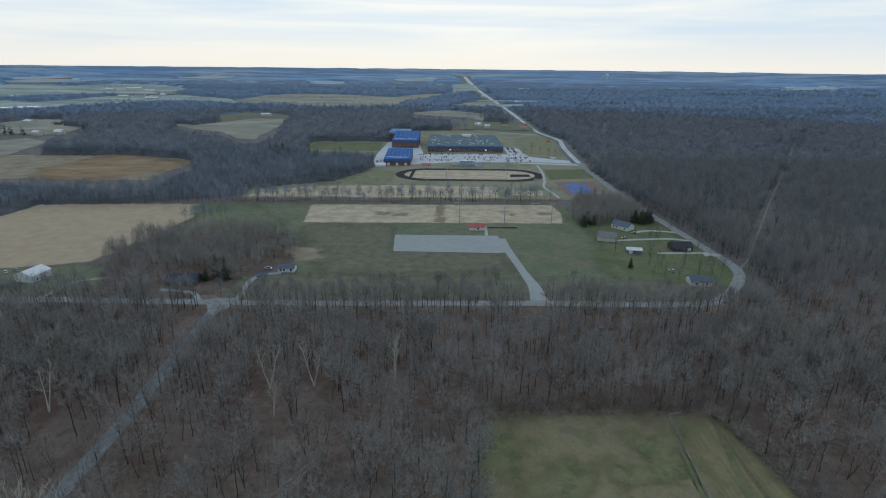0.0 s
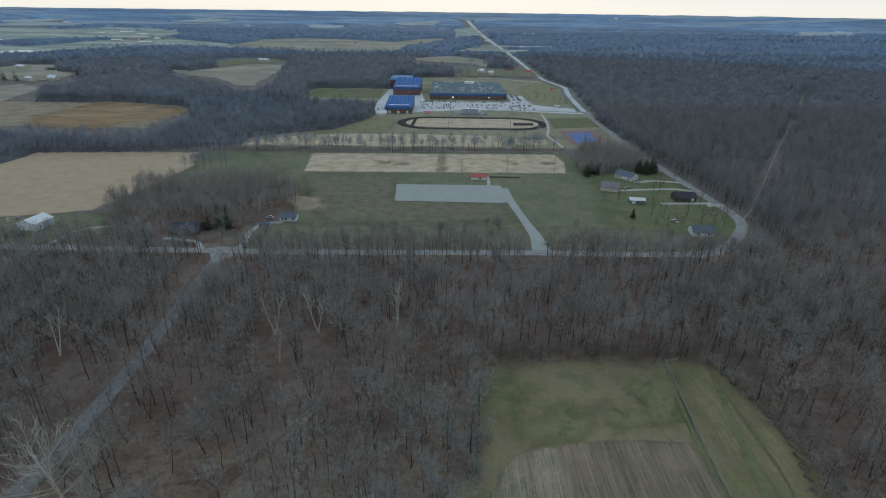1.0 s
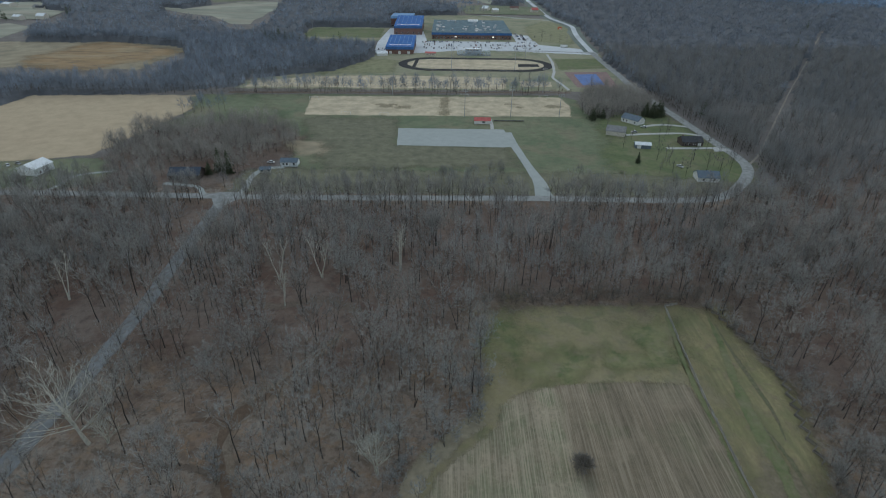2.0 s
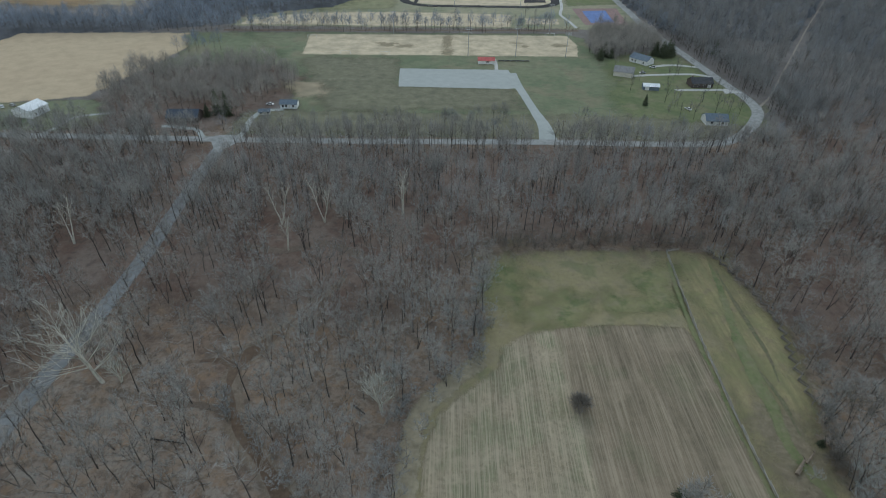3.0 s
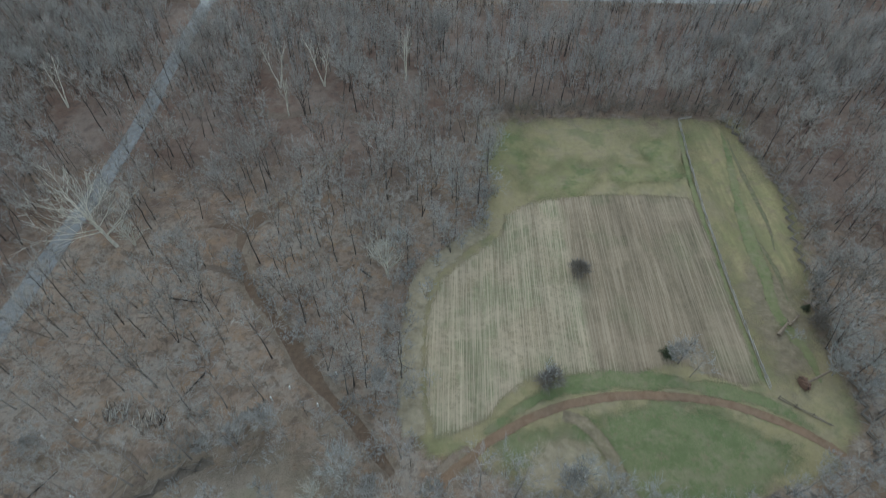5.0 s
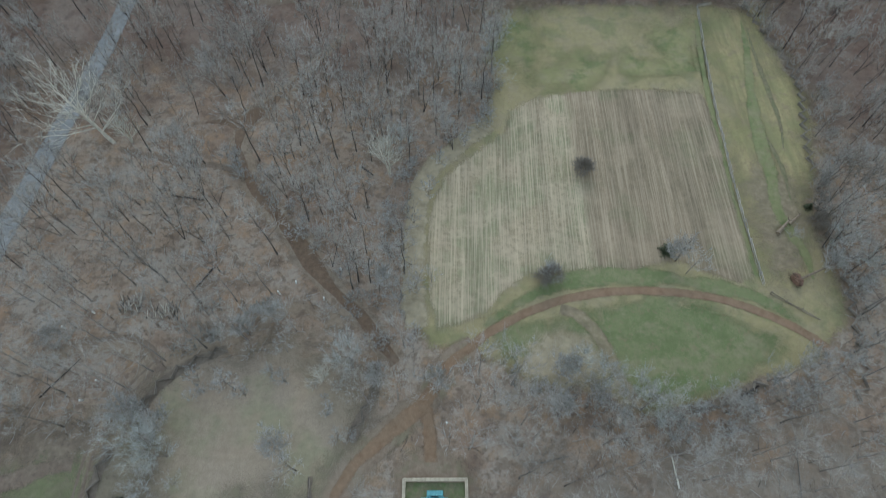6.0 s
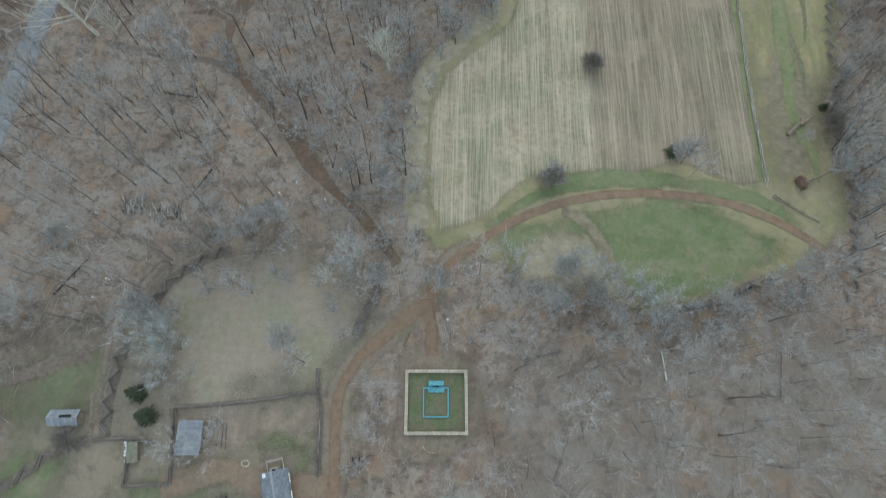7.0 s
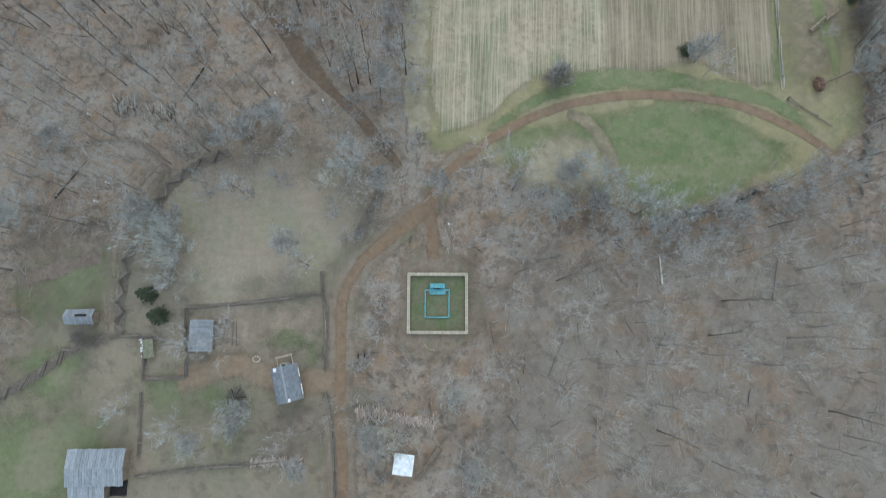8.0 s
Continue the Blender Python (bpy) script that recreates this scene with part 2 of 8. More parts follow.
M["worn"] = surface("browned_turf", (0.32, 0.26, 0.17), (0.28, 0.235, 0.15), (0.36, 0.30, 0.20), big=0.05, fine=0.8, fleck=0.5, over="worn_tan_turf", grain=0.3)
M["apron"] = surface("trampled_brown_earth", (0.205, 0.15, 0.108), (0.225, 0.178, 0.132), (0.275, 0.225, 0.175), big=0.12, fine=5.0, over="leaf_litter", grain=0.35, fleck=0.5, mottle=0.14, grit=0.7, patches=[((0.15, 0.145, 0.085), 0.15, 0.56, 0.68, 0.5), ((0.15, 0.105, 0.075), 0.3, 0.56, 0.70, 0.5)])
M["dirt"] = surface("red_dirt", over="leaf_litter", **DIRT)
M["dirt_in"] = surface("red_dirt_in_grass", over="winter_grass", **DIRT)
M["dirt_yard"] = surface("trodden_yard_earth", (0.225, 0.155, 0.10), (0.215, 0.16, 0.112), (0.27, 0.21, 0.155), big=0.12, fine=4.0, mottle=0.14, over="yard_grass", grain=0.5, fleck=0.4)
M["lane"] = surface("old_patched_asphalt", (0.225, 0.232, 0.232), (0.26, 0.265, 0.262), (0.19, 0.192, 0.19), big=0.06, fine=2.0, over="leaf_litter", grain=0.7, fleck=0.4, depth=0.02, bump=0.2, rough=0.97, shine=0.08, mottle=0.15, patches=[((0.17, 0.165, 0.16), 0.25, 0.56, 0.66, 0.5), ((0.20, 0.165, 0.135), 0.5, 0.60, 0.70, 0.6)])
M["asphalt"] = surface("worn_asphalt", (0.315, 0.315, 0.30), (0.36, 0.36, 0.34), (0.265, 0.262, 0.25), big=0.06, fine=1.2, over="leaf_litter", grain=1.0, fleck=0.35, depth=0.02, bump=0.2, rough=0.97, shine=0.08)
M["far_green"] = surface("far_pasture", (0.15, 0.18, 0.10), (0.20, 0.205, 0.122), (0.25, 0.238, 0.16), big=0.014, fine=1.2, over="leaf_litter", grain=0.12, fleck=0.4, mottle=0.14, grit=0.7, patches=[((0.115, 0.15, 0.082), 0.02, 0.52, 0.68, 0.6), ((0.235, 0.20, 0.13), 0.035, 0.56, 0.70, 0.6), ((0.12, 0.115, 0.08), 0.12, 0.60, 0.70, 0.4)])
M["gravel"] = surface("pale_gravel", (0.375, 0.395, 0.37), (0.405, 0.42, 0.395), (0.345, 0.36, 0.335), big=0.03, fine=1.0, over="far_pasture", grain=0.8, fleck=0.3, depth=0.04, mottle=0.07)
M["mud_water"] = surface("muddy_creek_bed", (0.125, 0.078, 0.048), (0.15, 0.098, 0.062), (0.19, 0.14, 0.098), big=0.12, fine=3.0, rough=0.45, over="leaf_litter", grain=0.5, fleck=0.3, depth=0.02, bump=0.15, patches=[((0.175, 0.135, 0.10), 0.16, 0.60, 0.72, 0.6)])
M["bank"] = surface("creek_bank_soil", (0.225, 0.17, 0.122), (0.25, 0.20, 0.15), (0.30, 0.25, 0.195), big=0.15, fine=4.0, over="leaf_litter", grain=0.25, fleck=0.45, mottle=0.15, patches=[((0.14, 0.10, 0.075), 0.3, 0.55, 0.68, 0.6)])
M["wet_soil"] = surface("dark_wet_gully_soil", (0.155, 0.115, 0.087), (0.18, 0.14, 0.108), (0.22, 0.178, 0.142), big=0.2, fine=3.0, over="leaf_litter", grain=0.3, fleck=0.45)
# Tan field and worn turf are lightened in colour to imitate distance haze.
M["tan_field"] = surface("tan_field", (0.475, 0.365, 0.242), (0.512, 0.401, 0.266), (0.430, 0.330, 0.213), big=0.012, fine=0.6, over="far_pasture", grain=0.1, fleck=0.35, mottle=0.1)
M["sand_field"] = surface("worn_tan_turf", (0.566, 0.470, 0.326), (0.513, 0.426, 0.294), (0.455, 0.364, 0.245), big=0.02, fine=0.3, over="far_pasture", grain=0.2, fleck=0.4)
M["dry_lawn"] = surface("dull_dry_lawn", (0.254, 0.243, 0.135), (0.221, 0.221, 0.119), (0.302, 0.275, 0.167), big=0.03, fine=0.4, over="far_pasture", fleck=0.4)
M["fallow_pasture"] = surface("brownish_pasture", (0.155, 0.15, 0.098), (0.178, 0.172, 0.108), (0.21, 0.19, 0.135), big=0.03, fine=0.5, over="far_pasture", grain=0.15, fleck=0.5)
M["campus_grass"] = surface("dry_school_grass", (0.255, 0.255, 0.160), (0.303, 0.283, 0.184), (0.356, 0.326, 0.226), big=0.014, fine=1.0, over="leaf_litter", grain=0.12, fleck=0.4, mottle=0.14, patches=[((0.15, 0.18, 0.10), 0.02, 0.54, 0.68, 0.7), ((0.31, 0.27, 0.185), 0.03, 0.56, 0.68, 0.6)])
M["lawn"] = surface("mown_lawn", (0.132, 0.162, 0.066), (0.162, 0.177, 0.084), (0.196, 0.192, 0.112), big=0.03, fine=1.5, mottle=0.14, patches=[((0.22, 0.19, 0.12), 0.06, 0.56, 0.70, 0.5), ((0.10, 0.13, 0.06), 0.05, 0.56, 0.70, 0.5)], over="far_pasture", grain=0.15, fleck=0.35)
M["fallow"] = surface("dull_fallow_field", (0.324, 0.265, 0.178), (0.281, 0.243, 0.167), (0.367, 0.302, 0.200), big=0.012, fine=0.2, over="leaf_litter", grain=0.08, fleck=0.45)
M["orange_field"] = surface("rust_grass_field", (0.31, 0.205, 0.11), (0.345, 0.22, 0.105), (0.28, 0.215, 0.135), big=0.012, fine=0.3, over="dull_fallow_field", grain=0.05, fleck=0.5, stretch=(0.5, 1.2, 1), grit=0.7, patches=[((0.17, 0.125, 0.08), 0.05, 0.56, 0.68, 0.7), ((0.36, 0.28, 0.17), 0.03, 0.56, 0.68, 0.6)])
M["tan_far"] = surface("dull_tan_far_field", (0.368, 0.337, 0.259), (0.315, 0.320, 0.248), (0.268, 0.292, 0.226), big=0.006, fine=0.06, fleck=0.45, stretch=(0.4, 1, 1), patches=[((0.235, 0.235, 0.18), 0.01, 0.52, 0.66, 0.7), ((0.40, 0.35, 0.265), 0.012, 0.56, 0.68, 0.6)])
M["haze_twig"] = surface("silvery_haze_of_twigs", (0.35, 0.352, 0.34), (0.31, 0.308, 0.295), (0.40, 0.405, 0.39), big=0.2, fine=2.0, tone=0.2, fleck=0.4, bump=0.0)
M["under_twig"] = surface("reddish_brown_brushwood", (0.19, 0.14, 0.112), (0.225, 0.175, 0.145), (0.15, 0.115, 0.095), big=0.06, fine=2.0, tone=0.25, fleck=0.4, bump=0.0)
# Far field colour, paled and cooled to imitate distance haze.
M["pale_field"] = surface("far_field_pale_haze_tint", (0.373, 0.438, 0.392), (0.426, 0.473, 0.416), (0.326, 0.403, 0.375), big=0.006, fine=0.05, fleck=0.4, stretch=(0.4, 1, 1), patches=[((0.20, 0.27, 0.235), 0.008, 0.52, 0.64, 0.7), ((0.36, 0.355, 0.29), 0.01, 0.56, 0.66, 0.6)])
# Verge grass shifted towards blue, again for painted haze.
M["verge_far"] = surface("highway_grass_haze_tint", (0.15, 0.18, 0.15), (0.18, 0.20, 0.17), (0.21, 0.22, 0.19), big=0.01, fine=0.1, fleck=0.4)
# Farthest fields: the blue cast is haze mixed into the colour.
M["blue_field"] = surface("far_field_blue_haze_tint", (0.345, 0.416, 0.440), (0.404, 0.451, 0.458), (0.297, 0.375, 0.410), big=0.004, fine=0.03, fleck=0.4, stretch=(0.5, 1, 1))
# Farthest twigs: aerial haze is painted in as a strong blue.
M["hazy_twig"] = surface("twigs_with_painted_haze", (0.177, 0.278, 0.405), (0.221, 0.324, 0.452), (0.157, 0.240, 0.354), big=0.01, fine=0.2, tone=0.3, fleck=0.35, bump=0.0)
M["grove_twig"] = surface("warm_grey_twigs", (0.335, 0.31, 0.275), (0.385, 0.36, 0.325), (0.28, 0.255, 0.225), big=0.05, fine=1.5, tone=0.25, fleck=0.4, bump=0.0)
M["weeds_in"] = surface("dark_weedy_rut", (0.165, 0.14, 0.088), (0.145, 0.148, 0.075), (0.22, 0.19, 0.125), big=0.2, fine=3.0, over="winter_grass", grain=0.3, fleck=0.5)
M["brown_in"] = surface("trampled_brown_soil", (0.215, 0.17, 0.115), (0.19, 0.162, 0.10), (0.265, 0.218, 0.155), big=0.1, fine=1.2, over="winter_grass", grain=0.25, fleck=0.5)
M["strip"] = surface("rough_yellowed_grass", (0.281, 0.230, 0.123), (0.232, 0.208, 0.096), (0.346, 0.275, 0.173), big=0.09, fine=4.0, mottle=0.14, patches=[((0.165, 0.172, 0.078), 0.08, 0.54, 0.68, 0.45), ((0.22, 0.17, 0.115), 0.2, 0.58, 0.70, 0.6)], over="winter_grass", grain=0.2, fleck=0.5, streak=((0.19, 0.182, 0.092), 1.8, 0.6))
# Pond water: the bright sky reflection is painted as base colour.
M["pond"] = surface("water_with_painted_sky", (0.60, 0.64, 0.68), (0.52, 0.57, 0.62), big=0.01, fine=0.3, rough=0.12, bump=0.05)
M["bark"] = surface("grey_brown_bark", (0.07, 0.058, 0.05), (0.105, 0.09, 0.08), (0.15, 0.135, 0.12), big=0.25, fine=4.0, tone=0.45, fleck=0.4, rough=0.95)
# Lighter copy of the bark: trunk tops lit from above are painted in.
M["near_bark"] = surface("bark_with_lit_tops", (0.19, 0.168, 0.15), (0.24, 0.22, 0.198), (0.30, 0.275, 0.25), big=0.25, fine=4.0, tone=0.35, fleck=0.4, rough=0.95)
M["near_twig"] = surface("fine_bare_twigs", (0.33, 0.302, 0.262), (0.39, 0.362, 0.318), (0.275, 0.247, 0.21), big=0.05, fine=2.0, tone=0.2, tone_to=(0.36, 0.352, 0.33), fleck=0.4, bump=0.0)
M["twig"] = surface("bare_twigs", (0.272, 0.248, 0.216), (0.33, 0.306, 0.272), (0.225, 0.202, 0.175), big=0.05, fine=2.0, tone=0.28, tone_to=(0.36, 0.352, 0.328), fleck=0.4, rough=0.95, bump=0.0)
M["silver_bark"] = surface("silvery_smooth_bark", (0.32, 0.30, 0.27), (0.25, 0.23, 0.205), (0.40, 0.38, 0.345), big=0.25, fine=4.0, tone=0.3, fleck=0.4)
M["pale_bark"] = surface("white_sycamore_bark", (0.64, 0.61, 0.52), (0.56, 0.53, 0.45), (0.40, 0.36, 0.30), big=0.3, fine=2.0, fleck=0.4)
M["cloud_twig"] = surface("smoky_fine_twigs", (0.375, 0.38, 0.368), (0.42, 0.425, 0.41), (0.32, 0.325, 0.312), big=0.1, fine=2.0, fleck=0.4, bump=0.0)
M["lichen_twig"] = surface("lichened_pale_twigs", (0.385, 0.40, 0.38), (0.44, 0.455, 0.43), (0.33, 0.34, 0.322), big=0.1, fine=2.0, fleck=0.4, bump=0.0)
M["syc_twig"] = surface("tan_sycamore_twigs", (0.42, 0.405, 0.35), (0.47, 0.455, 0.40), (0.35, 0.33, 0.28), big=0.3, fine=2.0, fleck=0.4, bump=0.0)
M["silver_twig"] = surface("silvery_twigs", (0.385, 0.375, 0.35), (0.33, 0.32, 0.30), (0.44, 0.43, 0.405), big=0.2, fine=2.0, fleck=0.4, bump=0.0)
# Far floor: one greyer tone than the near leaf litter.
M["far_floor"] = surface("grey_brown_forest_floor", (0.165, 0.145, 0.13), (0.195, 0.172, 0.155), (0.225, 0.20, 0.18), big=0.01, fine=0.2, fleck=0.5)
M["trail_soil"] = surface("pale_trail_soil", (0.29, 0.245, 0.205), (0.33, 0.285, 0.24), (0.25, 0.21, 0.175), big=0.05, fine=0.6, fleck=0.4, over="grey_brown_forest_floor", grain=0.2)
# Far canopy: the blue is distance haze put into the base colour.
M["mid_wood"] = surface("woods_with_painted_haze", (0.104, 0.156, 0.228), (0.136, 0.196, 0.271), (0.164, 0.227, 0.301), big=0.008, fine=0.05, fleck=0.5, bump=0.4, depth=1.5)
# Canopy sheet: darkened to match self-shaded twigs, with a slight haze tint.
M["far_wood"] = surface("crowns_with_painted_shade", (0.095, 0.098, 0.105), (0.12, 0.124, 0.132), (0.145, 0.148, 0.155), big=0.012, fine=0.12, fleck=0.5, bump=1.0, depth=1.5)
# Western twigs: a blue tint in the colour imitates haze.
M["far_twig"] = surface("distant_twigs_haze_tint", (0.225, 0.259, 0.307), (0.281, 0.319, 0.371), (0.191, 0.218, 0.257), big=0.012, fine=0.3, tone=0.3, fleck=0.35, bump=0.0)
M["grey_twig"] = surface("cool_grey_twigs", (0.222, 0.21, 0.195), (0.265, 0.255, 0.24), (0.185, 0.17, 0.155), big=0.02, fine=1.0, tone=0.28, tone_to=(0.27, 0.275, 0.272), fleck=0.35, bump=0.0)
# Lot asphalt, raised in tone partly to paint in distance haze.
M["school_lot"] = surface("lightened_lot_asphalt", (0.567, 0.583, 0.593), (0.630, 0.640, 0.646), (0.493, 0.509, 0.520), big=0.03, fine=0.5, over="far_pasture", fleck=0.35, mottle=0.12)
# Eastern far twigs, cooled in colour to look hazy.
M["east_haze_twig"] = surface("eastern_twigs_haze_tint", (0.188, 0.21, 0.242), (0.232, 0.256, 0.29), (0.158, 0.174, 0.2), big=0.008, fine=0.3, tone=0.32, fleck=0.35, bump=0.0)
M["highway"] = surface("pale_highway_concrete", (0.56, 0.575, 0.58), (0.61, 0.62, 0.62), (0.5, 0.515, 0.52), big=0.01, fine=0.1, fleck=0.3)
# Skyline hills: blue haze and pale haze bands are part of the colour.
M["blue_hill"] = surface("hills_with_painted_haze", (0.131, 0.253, 0.420), (0.176, 0.307, 0.474), (0.318, 0.451, 0.590), big=0.004, fine=0.04, fleck=0.4, stretch=(0.35, 1, 1), bump=0.0, patches=[((0.095, 0.165, 0.265), 0.005, 0.52, 0.62, 0.7), ((0.33, 0.39, 0.44), 0.0035, 0.58, 0.66, 0.7)])
M["conifer"] = surface("dark_conifer", (0.075, 0.095, 0.055), (0.10, 0.118, 0.07), (0.135, 0.15, 0.095), big=0.3, fine=2.5, fleck=0.5, bump=0.5)
M["mossy_roof"] = surface("mossy_old_shingles", (0.17, 0.165, 0.11), (0.205, 0.195, 0.135), (0.13, 0.115, 0.085), big=0.4, fine=5.0, fleck=0.5)
M["gully_twig"] = surface("dull_green_grey_twigs", (0.20, 0.21, 0.195), (0.235, 0.245, 0.225), (0.27, 0.275, 0.26), big=0.2, fine=2.0, fleck=0.4, bump=0.0)
M["brush"] = surface("dry_brush", (0.20, 0.175, 0.145), (0.25, 0.23, 0.20), (0.16, 0.14, 0.115), big=0.2, fine=2.0, fleck=0.4, bump=0.0)
M["concrete"] = surface("pale_concrete", (0.52, 0.51, 0.48), (0.46, 0.45, 0.42), (0.38, 0.37, 0.34), big=0.15, fine=2.0, fleck=0.3, depth=0.01, rough=0.85)
# Dark rail tone: the shadowed gaps between stacked rails are averaged in.
M["dark_rail"] = surface("dark_fence_rail_with_gaps", (0.145, 0.12, 0.098), (0.19, 0.165, 0.138), (0.25, 0.225, 0.19), big=0.8, fine=6.0, stretch=(0.3, 3, 3), vary=0.35, fleck=0.4)
M["pale_rail"] = surface("bleached_fence_rail", (0.31, 0.29, 0.255), (0.36, 0.34, 0.30), (0.23, 0.21, 0.18), big=0.8, fine=6.0, stretch=(0.3, 3, 3), vary=0.25, fleck=0.45)
M["rail"] = surface("weathered_fence_rail", (0.205, 0.182, 0.155), (0.265, 0.237, 0.205), (0.14, 0.118, 0.096), big=0.8, fine=6.0, stretch=(0.3, 3, 3), vary=0.3, fleck=0.5)
M["board"] = surface("silver_roof_board", (0.235, 0.25, 0.265), (0.285, 0.30, 0.315), (0.18, 0.185, 0.19), big=0.6, fine=5.0, stretch=(3, 0.4, 3), vary=0.14, fleck=0.5)
M["shake"] = surface("grey_wood_shakes", (0.175, 0.19, 0.21), (0.235, 0.25, 0.27), (0.12, 0.125, 0.13), big=1.2, fine=7.0, fleck=0.5, vary=0.1)
M["log"] = surface("old_log", (0.21, 0.165, 0.12), (0.26, 0.21, 0.16), (0.15, 0.115, 0.085), big=0.7, fine=5.0, vary=0.2, fleck=0.5)
M["firewood"] = surface("split_firewood", (0.50, 0.41, 0.34), (0.40, 0.31, 0.25), (0.30, 0.22, 0.175), big=1.0, fine=6.0, vary=0.35, fleck=0.4)
M["stone"] = surface("tan_limestone", (0.42, 0.365, 0.275), (0.48, 0.425, 0.335), (0.33, 0.285, 0.215), big=0.8, fine=5.0, vary=0.12, fleck=0.45)
M["kerb_stone"] = surface("brown_sandstone_kerb", (0.30, 0.225, 0.155), (0.34, 0.265, 0.19), (0.25, 0.19, 0.135), big=0.8, fine=5.0, vary=0.15, fleck=0.45)
M["chimney"] = surface("rough_fieldstone", (0.34, 0.31, 0.27), (0.28, 0.25, 0.21), (0.40, 0.37, 0.32), big=1.5, fine=6.0, fleck=0.5)
M["patina"] = surface("blue_green_bronze", (0.085, 0.27, 0.30), (0.13, 0.34, 0.37), (0.24, 0.45, 0.46), big=0.8, fine=5.0, rough=0.55, metal=0.2, fleck=0.4)
M["white_metal"] = surface("white_sheet_metal", (0.82, 0.83, 0.83), (0.76, 0.78, 0.78), (0.66, 0.68, 0.68), big=0.3, fine=3.0, rough=0.5, fleck=0.25, bump=0.1)
M["white_paint"] = surface("white_paint", (0.74, 0.74, 0.72), (0.68, 0.68, 0.65), (0.55, 0.54, 0.51), big=0.5, fine=3.0, rough=0.7, fleck=0.25, bump=0.1)
M["blue_roof"] = surface("bright_blue_metal_roof", (0.03, 0.125, 0.36), (0.04, 0.15, 0.41), (0.08, 0.19, 0.42), big=0.05, fine=0.7, rough=0.75, fleck=0.3, bump=0.1, shine=0.1)
M["light_blue_roof"] = surface("faded_blue_metal_roof", (0.15, 0.29, 0.48), (0.18, 0.33, 0.52), (0.22, 0.36, 0.53), big=0.05, fine=0.7, rough=0.75, fleck=0.3, bump=0.1, shine=0.1)
M["slate_roof"] = surface("slate_blue_membrane", (0.095, 0.155, 0.18), (0.115, 0.175, 0.20), (0.18, 0.225, 0.24), big=0.05, fine=0.3, fleck=0.45)
M["navy_fascia"] = surface("navy_metal_fascia", (0.035, 0.10, 0.235), (0.045, 0.115, 0.26), big=0.1, fine=1.0, rough=0.5)
M["brick"] = surface("red_brick", (0.185, 0.112, 0.096), (0.21, 0.125, 0.105), (0.15, 0.098, 0.085), big=0.1, fine=1.5, fleck=0.4)
M["dark_roof"] = surface("charcoal_shingles", (0.055, 0.055, 0.06), (0.075, 0.075, 0.08), (0.10, 0.10, 0.105), big=0.4, fine=3.0, fleck=0.4)
M["grey_roof"] = surface("grey_shingles", (0.22, 0.215, 0.21), (0.27, 0.265, 0.26), (0.18, 0.175, 0.17), big=0.4, fine=3.0, fleck=0.4)
M["slate_shingle"] = surface("blue_grey_shingles", (0.12, 0.155, 0.19), (0.15, 0.185, 0.22), (0.2, 0.225, 0.25), big=0.4, fine=3.0, fleck=0.4)
M["navy_shingle"] = surface("dark_blue_shingles", (0.06, 0.075, 0.10), (0.08, 0.095, 0.12), (0.11, 0.125, 0.15), big=0.4, fine=3.0, fleck=0.4)
M["red_roof"] = surface("faded_red_metal_roof", (0.48, 0.11, 0.10), (0.54, 0.15, 0.13), big=0.3, fine=2.0, rough=0.5)
M["siding"] = surface("cream_siding", (0.55, 0.52, 0.45), (0.60, 0.57, 0.50), (0.45, 0.42, 0.36), big=0.5, fine=4.0, stretch=(1, 1, 4), fleck=0.3)
M["brown_wall"] = surface("brown_brick_wall", (0.095, 0.075, 0.066), (0.115, 0.09, 0.08), (0.08, 0.065, 0.058), big=0.5, fine=4.0, fleck=0.4)
M["track"] = surface("black_running_track", (0.02, 0.021, 0.024), (0.03, 0.03, 0.033), (0.045, 0.045, 0.047), big=0.03, fine=0.5, fleck=0.3)
M["court_blue"] = surface("blue_court", (0.13, 0.20, 0.40), (0.15, 0.22, 0.43), big=0.1, fine=0.8)
M["court_red"] = surface("brick_red_court", (0.26, 0.17, 0.155), (0.28, 0.19, 0.17), big=0.1, fine=0.8)
M["galvanised"] = surface("galvanised_steel", (0.38, 0.39, 0.40), (0.45, 0.46, 0.47), big=0.5, fine=3.0, rough=0.5, metal=0.5)
M["dark_metal"] = surface("dark_painted_metal", (0.04, 0.045, 0.05), (0.055, 0.06, 0.065), big=0.5, fine=3.0, rough=0.5)
M["wood_pole"] = surface("treated_pole", (0.14, 0.11, 0.085), (0.18, 0.14, 0.11), big=0.5, fine=3.0)
M["aluminium"] = surface("bleacher_aluminium", (0.42, 0.50, 0.58), (0.47, 0.55, 0.62), big=0.3, fine=2.0, rough=0.4, metal=0.3)
M["rubber"] = surface("tyre_rubber", (0.02, 0.02, 0.02), (0.03, 0.03, 0.03), big=1.0, fine=4.0)
# Near-black paint; it also stands for the shade inside doorways and the bay.
M["near_black"] = surface("dark_opening", (0.02, 0.018, 0.016), (0.03, 0.027, 0.024), big=1.0, fine=4.0)
M["orange_sign"] = surface("orange_red_board", (0.62, 0.16, 0.07), (0.55, 0.13, 0.06), big=1.0, fine=4.0)


def car_paint(name, r, g, b):
    m = surface(name, (r, g, b), (r * 0.9, g * 0.9, b * 0.9), big=0.5, fine=3.0, rough=0.3, bump=0.02)
    m.node_tree.nodes["Principled BSDF"].inputs["Coat Weight"].default_value = 0.6
    return m


glass = bpy.data.materials.new("window_glass")
glass.use_nodes = True
gb = glass.node_tree.nodes["Principled BSDF"]
gb.inputs["Base Color"].default_value, gb.inputs["Roughness"].default_value = (0.02, 0.025, 0.03, 1), 0.08
M["glass"] = glass
